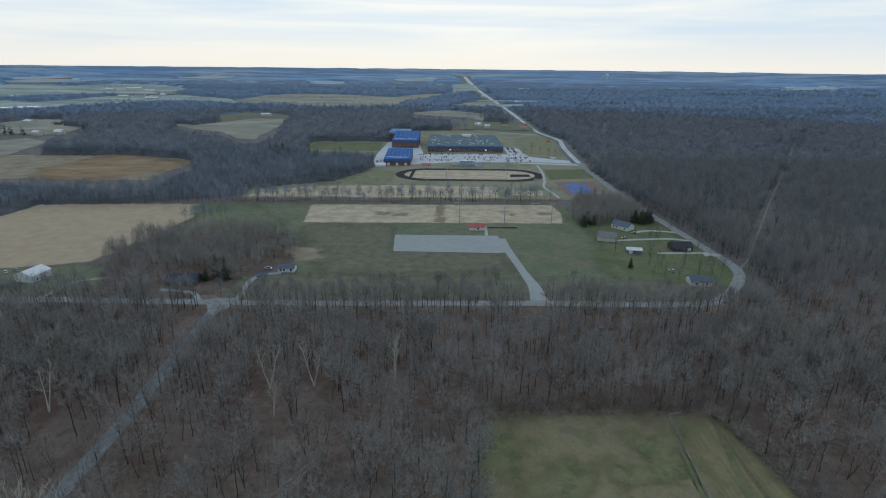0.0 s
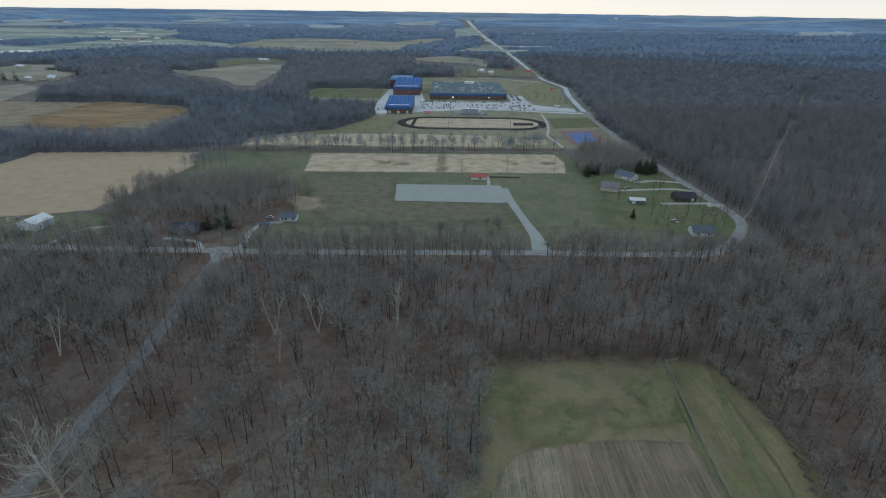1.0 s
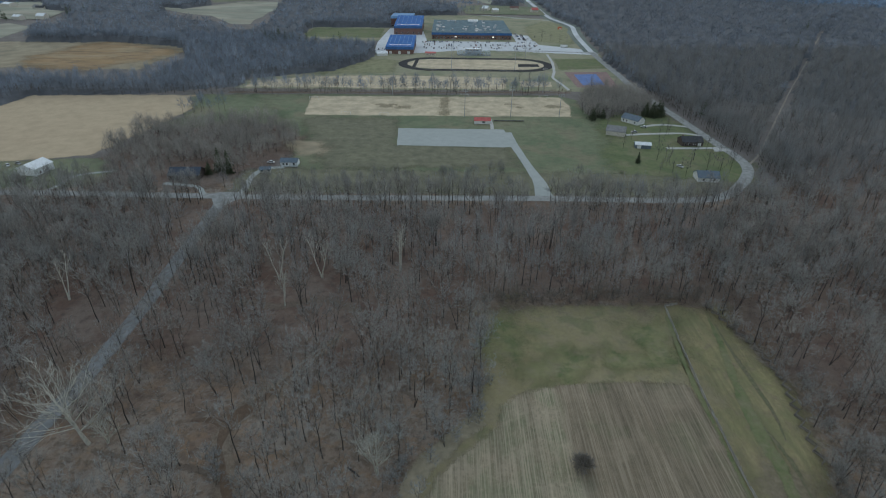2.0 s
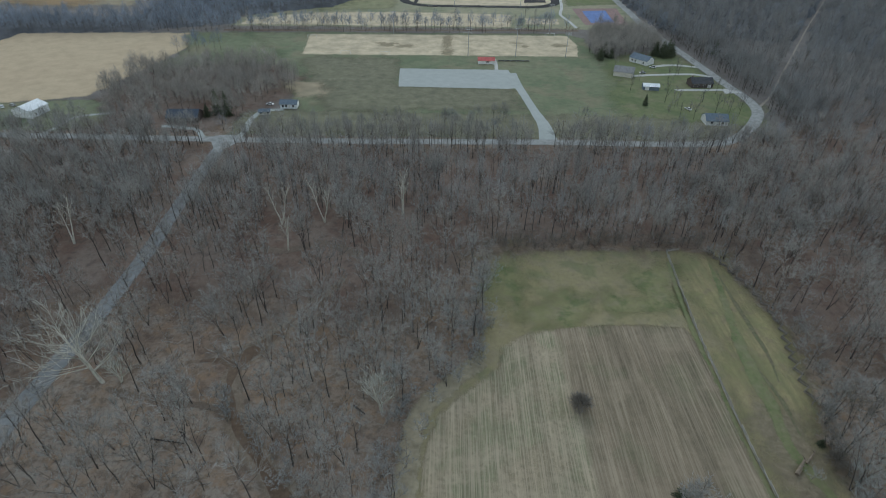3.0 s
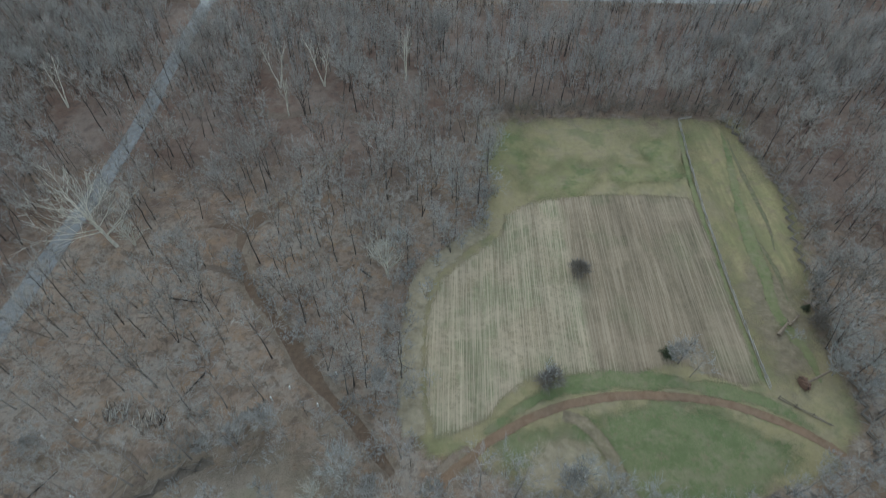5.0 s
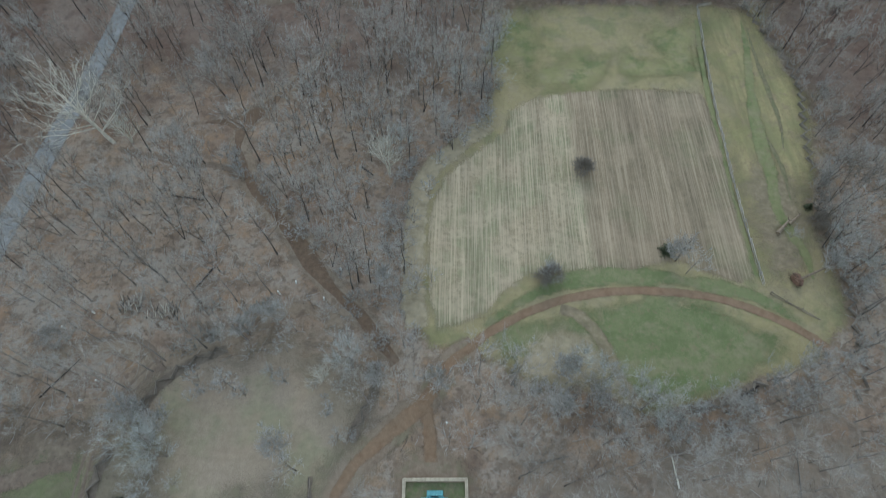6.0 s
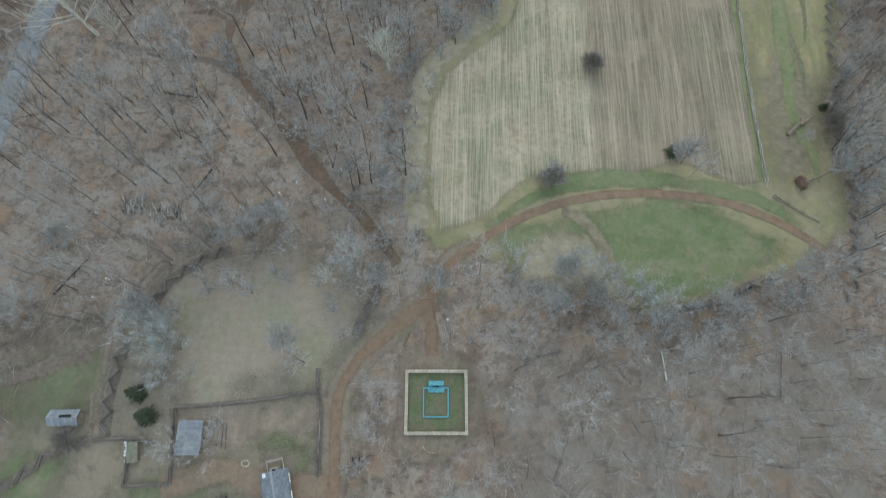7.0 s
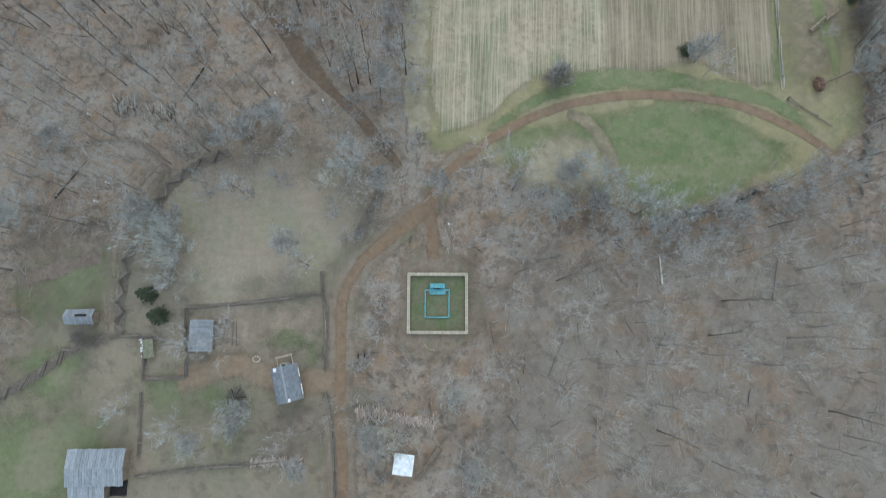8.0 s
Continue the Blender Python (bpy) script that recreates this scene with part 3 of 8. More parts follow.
lamp_glow = bpy.data.materials.new("lit_lamp")
lamp_glow.use_nodes = True
lamp_glow.node_tree.nodes["Principled BSDF"].inputs["Emission Color"].default_value = (1.0, 0.93, 0.8, 1)
lamp_glow.node_tree.nodes["Principled BSDF"].inputs["Emission Strength"].default_value = 3.0
M["lamp"] = lamp_glow


# ---- mesh helpers ----
from mathutils.geometry import tessellate_polygon


def ground_height(x, y):
    """The land is flat for 1.4 km and is then raised so that its top meets the camera's horizon."""
    r = np.hypot(x, y)
    return 90.0 * (np.maximum(r - 1400.0, 0.0) / 3500.0) ** 2


def mesh_of(name, verts, faces, mats, index=None, attrs=None, smooth=False):
    """A mesh from arrays of vertices and of triangles or quads."""
    me = bpy.data.meshes.new(name)
    verts, faces = np.asarray(verts, np.float32), np.asarray(faces, np.int32)
    k = faces.shape[1]
    me.vertices.add(len(verts))
    me.vertices.foreach_set("co", verts.ravel())
    me.loops.add(faces.size)
    me.loops.foreach_set("vertex_index", faces.ravel())
    me.polygons.add(len(faces))
    me.polygons.foreach_set("loop_start", np.arange(0, faces.size, k, dtype=np.int32))
    me.polygons.foreach_set("loop_total", np.full(len(faces), k, np.int32))
    for m in mats if isinstance(mats, (list, tuple)) else [mats]:
        me.materials.append(m)
    if index is not None:
        me.polygons.foreach_set("material_index", np.asarray(index, np.int32))
    for key, values in (attrs or {}).items():
        at = me.attributes.new(key, "FLOAT", "POINT")
        at.data.foreach_set("value", np.asarray(values, np.float32))
    me.update(calc_edges=True)
    if smooth:
        me.polygons.foreach_set("use_smooth", np.ones(len(faces), bool))
    return me


def part(name, bm, material, parent=None, label=""):
    """Links a bmesh, or a mesh, as one object under a thing or under a part."""
    if isinstance(bm, bmesh.types.BMesh):
        me = bpy.data.meshes.new(name)
        bm.normal_update()
        bm.to_mesh(me)
        bm.free()
        me.materials.append(material)
    else:
        me = bm
    ob = new(name, me)
    if parent is not None:
        ob.parent = parent
    return tagged(ob, label)


def thing(name, m, label, category, group="", kind=""):
    ob = new(name)
    ob.empty_display_size = 0.3
    ob.matrix_basis = m
    return tagged(ob, label, category, group, kind)


def box(bm, x0, x1, y0, y1, z0, z1, bevel=0.0):
    made = bmesh.ops.create_cube(bm, size=1.0, matrix=Matrix.Translation(((x0 + x1) / 2, (y0 + y1) / 2, (z0 + z1) / 2)) @ Matrix.Diagonal((x1 - x0, y1 - y0, z1 - z0, 1)))
    if bevel:
        edges = list({e for v in made["verts"] for e in v.link_edges})
        bmesh.ops.bevel(bm, geom=edges, offset=bevel, segments=1, affect="EDGES")
    return bm


def boxed(*args, bevel=0.0):
    return box(bmesh.new(), *args, bevel=bevel)


def rod(bm, a, b, r0, r1=None, sides=8):
    a, b = Vector(a), Vector(b)
    d = b - a
    q = d.to_track_quat("Z", "Y").to_matrix().to_4x4()
    bmesh.ops.create_cone(bm, cap_ends=True, segments=sides, radius1=r0, radius2=r0 if r1 is None else r1, depth=d.length, matrix=Matrix.Translation((a + b) / 2) @ q)
    return bm


def rodded(*args, **kw):
    return rod(bmesh.new(), *args, **kw)


def prism(bm, section, x0, x1):
    """Sweeps a (y, z) outline along x."""
    a = [bm.verts.new((x0, y, z)) for y, z in section]
    b = [bm.verts.new((x1, y, z)) for y, z in section]
    n = len(section)
    bm.faces.new(a[::-1]), bm.faces.new(b)
    for i in range(n):
        bm.faces.new((a[i], a[(i + 1) % n], b[(i + 1) % n], b[i]))
    bmesh.ops.recalc_face_normals(bm, faces=bm.faces)
    return bm


# ---- land helpers ----
def in_poly(x, y, poly):
    x, y = np.asarray(x, float), np.asarray(y, float)
    inside = np.zeros(x.shape, bool)
    for (ax, ay), (bx, by) in zip(poly, poly[1:] + poly[:1]):
        if ay == by:
            continue
        cross = ((ay > y) != (by > y)) & (x < (bx - ax) * (y - ay) / (by - ay) + ax)
        inside ^= cross
    return inside


def off_line(x, y, line):
    """The distance of points from a polyline."""
    d = np.full(np.shape(x), 1e9)
    for (ax, ay), (bx, by) in zip(line, line[1:]):
        ex, ey = bx - ax, by - ay
        s = np.clip(((x - ax) * ex + (y - ay) * ey) / (ex * ex + ey * ey), 0, 1)
        d = np.minimum(d, np.hypot(x - ax - s * ex, y - ay - s * ey))
    return d


def curve_points(line, step):
    """A smooth curve through control points, at even steps."""
    p = [Vector((*q, 0)) for q in line]
    p = [p[0] * 2 - p[1]] + p + [p[-1] * 2 - p[-2]]
    out = []
    for a, b, c, d in zip(p, p[1:], p[2:], p[3:]):
        n = max(2, int((c - b).length / step))
        for i in range(n):
            s = i / n
            out.append(0.5 * ((2 * b) + (c - a) * s + (2 * a - 5 * b + 4 * c - d) * s * s + (3 * b - a - 3 * c + d) * s ** 3))
    out.append(p[-2])
    return out


def ribbon(name, line, width, material, z, label, category, step=3.0, ragged=0.2, soft=0.8, widths=None):
    """A road, path or creek along a curve; its edges thin out over soft metres."""
    z = own_level(z)
    pts = curve_points(line, step)
    verts, cover, faces = [], [], []
    last = [None] * 5
    for i, p in enumerate(pts):
        t = (pts[min(i + 1, len(pts) - 1)] - pts[max(i - 1, 0)]).normalized()
        side = Vector((-t.y, t.x, 0))
        w = width if not widths else np.interp(i / (len(pts) - 1), np.linspace(0, 1, len(widths)), widths)
        for rail, (s, c) in enumerate(((-1, 0), (-1, 1), (0, 1), (1, 1), (1, 0))):
            k = w / 2 * s * (1 if c == 0 else max(0.3, 1 - soft / w))
            k += random.uniform(-1, 1) * min(ragged, 0.11 * w)
            q = p + side * k
            if last[rail] is not None and (q - last[rail]).dot(t) < 0.05:  # an inner edge never doubles back in a bend
                q = q + t * (0.05 - (q - last[rail]).dot(t))
            last[rail] = q
            verts.append((q.x, q.y, z + float(ground_height(q.x, q.y)) * 1.0))
            cover.append(c * (0.9 if s else 1.0))
    for i in range(len(pts) - 1):
        for j in range(4):
            a = i * 5 + j
            faces.append((a, a + 5, a + 6, a + 1))
    me = mesh_of(name, verts, faces, material, attrs={"cover": cover})
    return tagged(new(name, me), label, category, kind="structure")


LEVELS = set()


def own_level(z):
    """No two sheets lie in one plane."""
    while round(z, 4) in LEVELS:
        z += 0.0015
    LEVELS.add(round(z, 4))
    return z


def patch(name, poly, material, z, label, category, step=3.0, ragged=0.8, soft=2.5, rounds=0):
    """A field or lawn: a sheet with a ragged edge that thins out over soft metres; a paved one (soft up to 1) has a firm edge."""
    z = own_level(z)
    pts = [Vector((*p, 0)) for p in poly]
    if sum(a.x * b.y - b.x * a.y for a, b in zip(pts, pts[1:] + pts[:1])) < 0:
        pts.reverse()
    for _ in range(rounds):
        pts = [q for a, b in zip(pts, pts[1:] + pts[:1]) for q in (a * 0.75 + b * 0.25, a * 0.25 + b * 0.75)]
    if soft <= 1.0:
        rim = []
        for a, b in zip(pts, pts[1:] + pts[:1]):
            n = max(1, int((b - a).length / step))
            rim += [a.lerp(b, i / n) for i in range(n)]
        rim = [p + Vector((noise.noise(p * 0.13), noise.noise(p * 0.13 + Vector((50, 0, 0))), 0)) * ragged * 2 for p in rim]
        tris = []
        for a, b, c in tessellate_polygon([rim]):
            tris.append((a, b, c) if (rim[b] - rim[a]).cross(rim[c] - rim[a]).z > 0 else (a, c, b))
        me = mesh_of(name, [(p.x, p.y, z) for p in rim], tris, material, attrs={"cover": [1.0] * len(rim)})
        return tagged(new(name, me), label, category, kind="structure")
    soft, ragged = soft * 1.7, ragged * 1.5
    loop = [(p.x, p.y) for p in pts]
    xs, ys = [p[0] for p in loop], [p[1] for p in loop]
    cell = max(soft / 2.5, math.hypot(max(xs) - min(xs), max(ys) - min(ys)) / 170)
    gx, gy = np.arange(min(xs) - soft, max(xs) + soft + cell, cell), np.arange(min(ys) - soft, max(ys) + soft + cell, cell)
    x, y = [k.ravel() for k in np.meshgrid(gx, gy)]
    inside = np.where(in_poly(x, y, loop), 1, -1) * off_line(x, y, loop + loop[:1])
    wander = np.array([noise.noise((a * 0.09, b * 0.09, 2)) + 0.5 * noise.noise((a * 0.3, b * 0.3, 5)) for a, b in zip(x, y)])
    depth = np.clip((inside + wander * ragged * 1.6) / soft + 0.35, 0, 1)
    nx = len(gx)
    i, j = np.meshgrid(np.arange(len(gy) - 1), np.arange(nx - 1), indexing="ij")
    q = (i * nx + j).ravel()
    quads = np.stack([q, q + 1, q + nx + 1, q + nx], 1)
    quads = quads[depth[quads].max(1) > 0.01]
    used, back = np.unique(quads, return_inverse=True)
    me = mesh_of(name, np.stack([x[used], y[used], np.full(len(used), z)], 1), back.reshape(-1, 4), material, attrs={"cover": depth[used]})
    return tagged(new(name, me), label, category, kind="structure")


def far_patch(name, corners, material, lift, label, category, n=14):
    """A far field, draped over the rising land between four corners."""
    a, b, c, d = [Vector(p) for p in corners]
    verts, faces = [], []
    for i in range(n + 1):
        for j in range(n + 1):
            p = a.lerp(b, i / n).lerp(d.lerp(c, i / n), j / n)
            k = 0.06 * (c - a).length
            if i in (0, n) or j in (0, n):
                p = p + Vector((noise.noise((p.x / 90, p.y / 90, 1)), noise.noise((p.x / 90, p.y / 90, 7)))) * k
            verts.append((p.x, p.y, float(ground_height(p.x, p.y)) + lift))
    for i in range(n):
        for j in range(n):
            q = i * (n + 1) + j
            faces.append((q, q + n + 1, q + n + 2, q + 1))
    me = mesh_of(name, verts, faces, material, attrs={"cover": np.ones(len(verts))})
    return tagged(new(name, me), label, category, kind="structure")


def far_field(name, poly, material, lift, label, step):
    """A far field of any outline, draped over the rising land."""
    lift = own_level(lift)
    pts = [Vector((*p, 0)) for p in poly]
    rim = []
    for a, b in zip(pts, pts[1:] + pts[:1]):
        n = max(1, int((b - a).length / step))
        rim += [a.lerp(b, i / n) for i in range(n)]
    rim = [p + Vector((noise.noise(p * 0.011), noise.noise(p * 0.011 + Vector((50, 0, 0))), 0)) * step * 0.35 for p in rim]
    tris = []
    for a, b, c in tessellate_polygon([rim]):
        tris.append((a, b, c) if (rim[b] - rim[a]).cross(rim[c] - rim[a]).z > 0 else (a, c, b))
    me = mesh_of(name, [(p.x, p.y, float(ground_height(p.x, p.y)) + lift) for p in rim], tris, material, attrs={"cover": [1.0] * len(rim)})
    return tagged(new(name, me), label, "field", kind="structure")


# ---- the land ----
def ground_sheet():
    radii = [4, 20, 60, 120, 200, 300, 450, 600, 800, 1000, 1200] + list(range(1400, 4951, 71))
    k = 144
    verts, faces = [(0, 0, 0)], []
    for r in radii:
        for j in range(k):
            x, y = r * math.sin(j * math.tau / k), r * math.cos(j * math.tau / k)
            verts.append((x, y, float(ground_height(x, y))))
    tri = [(0, 1 + (j + 1) % k, 1 + j) for j in range(k)]
    for i in range(len(radii) - 1):
        for j in range(k):
            a, b = 1 + i * k + j, 1 + i * k + (j + 1) % k
            tri += [(a, b, b + k), (a, b + k, a + k)]
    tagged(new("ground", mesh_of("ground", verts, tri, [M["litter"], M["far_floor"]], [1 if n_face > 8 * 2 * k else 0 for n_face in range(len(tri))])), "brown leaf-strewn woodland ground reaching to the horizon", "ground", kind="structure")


ground_sheet()

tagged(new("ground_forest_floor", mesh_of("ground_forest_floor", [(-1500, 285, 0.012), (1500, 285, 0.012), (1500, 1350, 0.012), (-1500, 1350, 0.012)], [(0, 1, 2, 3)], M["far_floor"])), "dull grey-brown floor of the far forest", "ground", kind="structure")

ROAD_EW = [(-420, 262), (-231, 262), (-132, 261), (-70, 261), (13, 263), (55, 264), (120, 264), (149, 269), (169, 288), (184, 312), (187, 335), (185, 360), (182.5, 401), (179, 452), (175, 515), (176.5, 573), (177, 631), (178, 708)]
HIGHWAY = [(178, 708), (186.5, 836), (195, 905), (199, 938), (193, 985), (182, 1045), (180, 1110), (181, 1271), (183, 1542), (180, 1899), (163, 2559), (148, 3447), (140, 4000)]
CROSSING = [(30, 1778), (60, 1782), (133, 1792), (190, 1800), (260, 1808)]
ROAD_W = [(-118, 262), (-117, 246), (-114, 188), (-112, 156), (-112, 128), (-113, 97), (-114, 72), (-115, 40), (-117, 0)]
CREEK = [(-36, 148), (-40, 140), (-44, 134.5), (-48, 127), (-50.5, 122), (-53.5, 117.5), (-57.4, 112), (-60.4, 108), (-60.9, 103.5), (-60.4, 98.5), (-58.2, 94.5), (-56.2, 89.9), (-53.3, 84.6), (-49.6, 80.7), (-45.2, 76.2), (-41.5, 71.7), (-38, 67.4), (-34.5, 62.8), (-31.2, 58.8), (-28, 55.3), (-24.6, 52.2), (-20.5, 48.6), (-17.2, 44.6), (-14.5, 41.2), (-11, 37.5)]
CREEK_WIDE = [0.7, 0.8, 1.0, 1.2, 1.4, 2.0, 2.6, 4.2, 5.4, 3.6, 1.6, 1.2, 2.2, 2.8, 3.2, 2.8, 3.6, 4.4, 5.2, 3.4, 2.2, 2.8, 3.2, 3.0, 1.8]
PATH_MAIN = [(6.5, 42.4), (0.8, 37.4), (-4.6, 28.6), (-12.5, 21.2), (-18.4, 15.2), (-21.8, 8.2), (-22, 0.8), (-21.4, -7.6), (-21.2, -15.8), (-20.3, -24.9), (-19.5, -36), (-19, -60)]
PATH_ARC = [(6.5, 42.4), (10.9, 46), (20, 51.2), (29, 54.6), (41, 57), (53, 57.3), (65, 56), (74, 53), (82, 49), (88, 44), (93, 36)]
PATH_WALL = [(-2.6, 16.5), (-2.9, 20.5), (-3.5, 25), (-4.6, 28.8)]
PATH_CABIN = [(-21.5, -11), (-26, -10.5), (-31, -11), (-37, -10), (-42, -8), (-47, -8.5), (-56, -12)]
HOUSE_DRIVE = [(-114, 259), (-111, 270), (-112.5, 288), (-109, 301), (-98, 304)]
TRAIL = [(187, 318), (205, 340), (228, 375), (325, 522), (408, 644), (533, 832), (725, 1109)]
DRIVE_LOT = [(42, 378), (45, 350), (48, 325), (50.5, 305), (53, 285), (52.5, 266)]

FIELD = [(15, 166), (83, 167.5), (99, 168), (103, 150), (106, 125), (103, 100), (94, 80), (97, 62), (90, 44), (70, 36), (48, 27), (43, 29), (34, 34), (24, 32.5), (10, 38), (2, 41), (-6, 44), (-9, 60), (-9, 75), (-7, 92), (5, 103), (12, 119)]
FARM = [(-64, 33), (-44, 38), (-24, 38), (-17, 30), (-16, 20), (-19, 10), (-19, -40), (-19, -62), (-110, -62), (-100, -18), (-88, -2), (-92, 16), (-78, 18), (-72, 24)]
LOTS = [(105, 285), (178, 285), (186, 315), (184, 350), (176, 415), (176, 430), (135, 430), (112, 405), (112, 372), (100, 330)]
GREEN = [(-225, 475), (-127, 481), (100, 487), (112, 470), (110, 430), (122, 415), (114, 372), (112, 330), (104, 300), (60, 297), (-84, 297), (-100, 330), (-126, 368), (-140, 420), (-205, 430)]
TAN = [(-520, 360), (-362, 423), (-359, 464), (-219, 473), (-205, 427), (-224, 320), (-275, 305), (-420, 290)]
HOUSE_W = [(-275, 305), (-224, 316), (-190, 305), (-180, 285), (-215, 268), (-275, 268)]
CAMPUS = [(-195, 500), (56, 503), (110, 503), (140, 500), (174, 500), (176, 600), (186, 700), (194, 900), (196, 1010), (165, 1040), (90, 1075), (0, 1080), (-110, 1062), (-92, 905), (-215, 905), (-212, 795), (-92, 775), (-92, 640), (-120, 580), (-195, 540)]
ORANGE = [(-680, 727), (-471, 735), (-459, 746), (-406, 735), (-343, 715), (-318, 686), (-322, 627), (-323, 577), (-376, 570), (-454, 575), (-560, 563)]
FAR_FIELDS = [
    ("tan_far", [(-591, 1164), (-515, 1127), (-479, 1215), (-442, 1280), (-369, 1275), (-319, 1029), (-316, 908), (-352, 919), (-415, 1019), (-481, 1049)]),
    ("far_green", [(-562, 1360), (-511, 1451), (-412, 1414), (-365, 1341), (-442, 1290), (-506, 1255)]),
    ("tan_far", [(-707, 825), (-703, 864), (-680, 895), (-627, 858), (-602, 787), (-595, 725), (-609, 705)]),
]
WEST_FIELDS = [
    ("pale_field", [(-1863, 2200), (-1956, 2493), (-1873, 2585), (-1670, 2547), (-1595, 2728), (-1357, 2737), (-1143, 2501), (-1109, 2273), (-966, 2107), (-1106, 2132), (-1283, 2109), (-1369, 2046), (-1431, 1962), (-1540, 1809)]),
    ("pale_field", [(-1377, 1611), (-1372, 1731), (-1241, 1693), (-1209, 1829), (-1203, 1974), (-1094, 2069), (-974, 2100), (-768, 1972), (-610, 1742), (-692, 1774), (-848, 1842), (-955, 1765), (-1034, 1607), (-1070, 1517), (-1213, 1414)]),
    ("blue_field", [(-1591, 3290), (-1513, 3657), (-1319, 3619), (-1361, 3282)]),
    ("blue_field", [(-2140, 2734), (-2071, 2949), (-1781, 2950), (-1832, 2759), (-2033, 2593)]),
    ("blue_field", [(-2296, 2983), (-2154, 3271), (-2054, 3139), (-2167, 2829)]),
]
MIDDLE_FIELDS = [
    ("tan_far", [(-711, 1873), (-695, 2181), (-567, 2283), (-380, 2257), (-213, 2158), (-69, 2395), (3, 2409), (-61, 2125), (-137, 1991), (-152, 1709), (-311, 1639), (-498, 1716), (-600, 1750)]),
    ("blue_field", [(-794, 3220), (-758, 3347), (-567, 3293), (-566, 3023), (-689, 3037)]),
]
NORTH_FIELDS = [
    ("blue_field", [(-346, 3533), (-255, 3742), (-35, 3922), (-81, 3421), (-231, 3386)]),
    ("blue_field", [(1774, 2979), (2110, 3034), (1942, 2787), (1641, 2726)]),
    ("tan_far", [(-108, 1459), (3, 1587), (108, 1491), (90, 1274), (57, 1354), (-12, 1406)]),
    ("far_green", [(10, 1240), (90, 1260), (175, 1230), (180, 1090), (20, 1100)]),
    ("tan_far", [(64, 1911), (168, 1984), (172, 1825), (51, 1757)]),
    ("pale_field", [(22, 1745), (60, 1735), (165, 1745), (262, 1772), (262, 1850), (150, 1845), (22, 1815)]),
    ("pale_field", [(110, 1985), (370, 1985), (380, 2040), (110, 2040)]),
    ("pale_field", [(25, 3149), (148, 3280), (161, 2689), (32, 2461)]),
    ("tan_far", [(-914, 1128), (-898, 1203), (-841, 1210), (-766, 1098), (-700, 1070), (-660, 960), (-720, 930), (-800, 960)]),
]
PALE_FIELDS = WEST_FIELDS + MIDDLE_FIELDS + NORTH_FIELDS
BALL_FIELD = [(-209, 805), (-97, 800), (-100, 893), (-208, 890)]
SEEN_OVER = [ORANGE, BALL_FIELD] + [p for _, p in FAR_FIELDS + PALE_FIELDS]
ROADSIDE = [(-118, 263), (176, 263), (176, 300), (-118, 300)]
FOREST_FREE = [ROADSIDE, FIELD, FARM, LOTS, GREEN, TAN, HOUSE_W, CAMPUS, ORANGE] + [p for _, p in FAR_FIELDS + PALE_FIELDS]

patch("ground_field", FIELD, M["grass"], 0.03, "yellow-green winter grass round the harvested field", "grass", soft=3.0, rounds=1)
for poly in ([(16, 160), (26, 162), (27, 140), (24, 128), (16, 126)], [(26, 142), (44, 137), (60, 139), (76, 140), (76, 132), (50, 129), (28, 128)], [(64, 158), (77, 160), (77, 138), (70, 138)]):
    patch("ground_north_grass", poly, M["north_in"], 0.06, "green grass at the head of the field", "grass", soft=8.0, ragged=5.0)
patch("ground_meadow", [(9, 43), (14, 46.5), (27, 51.5), (41, 54.5), (53, 55), (66, 53.5), (79, 46.5), (69, 37.5), (49, 29), (44, 30.5), (38, 37), (35, 44), (26, 46), (20, 38), (14, 38)], M["meadow_in"], 0.06, "green meadow inside the curve of the dirt path", "grass", soft=4.0, ragged=1.6, step=2)
patch("ground_verge", [(9, 47), (16, 53), (26, 60), (38, 64), (46, 66), (52, 64), (60, 62), (76, 59), (84, 50), (76, 54), (60, 58.5), (41, 59.5), (28, 57), (17, 52)], M["meadow_in"], 0.057, "green grass verge along the curved dirt path", "grass", soft=1.6, ragged=0.8, step=2)
patch("ground_strip", [(85, 165), (98, 166), (102, 148), (104, 125), (101, 102), (93, 82), (86, 66), (80, 62), (79, 88), (82, 122), (83, 145)], M["strip"], 0.05, "rough tan grass strip between the rail fences", "grass", soft=8.0, ragged=4.0)
patch("ground_strip_brown", [(81, 92), (92, 96), (96, 82), (90, 66), (83, 62), (80, 75)], M["brown_in"], 0.062, "brown trampled soil at the end of the strip", "soil", soft=9.0, ragged=4.0)
patch("ground_tan_hollow", [(17, 40), (21, 45), (28, 47), (33, 44), (36, 38), (34, 34), (24, 33)], M["tan_in"], 0.07, "tan bare hollow in the meadow", "grass", soft=6.0, ragged=2.0)
ribbon("pavement_meadow_track", [(27, 52), (30, 51), (33.1, 48.5), (36.3, 43.4), (38.2, 37.6), (40.1, 33.0), (43.5, 29)], 3.8, M["brown_in"], 0.085, "faint tan track across the meadow", "track", step=1.5, ragged=0.25, soft=3.6)
ribbon("ground_headland", [(-7, 46), (-8.8, 60), (-9, 75), (-7, 90), (0.8, 100.5), (10.5, 110)], 7.5, M["tan_in"], 0.05, "tan dry grass headland west of the stubble", "grass", step=2.0, ragged=0.5, soft=4.5)
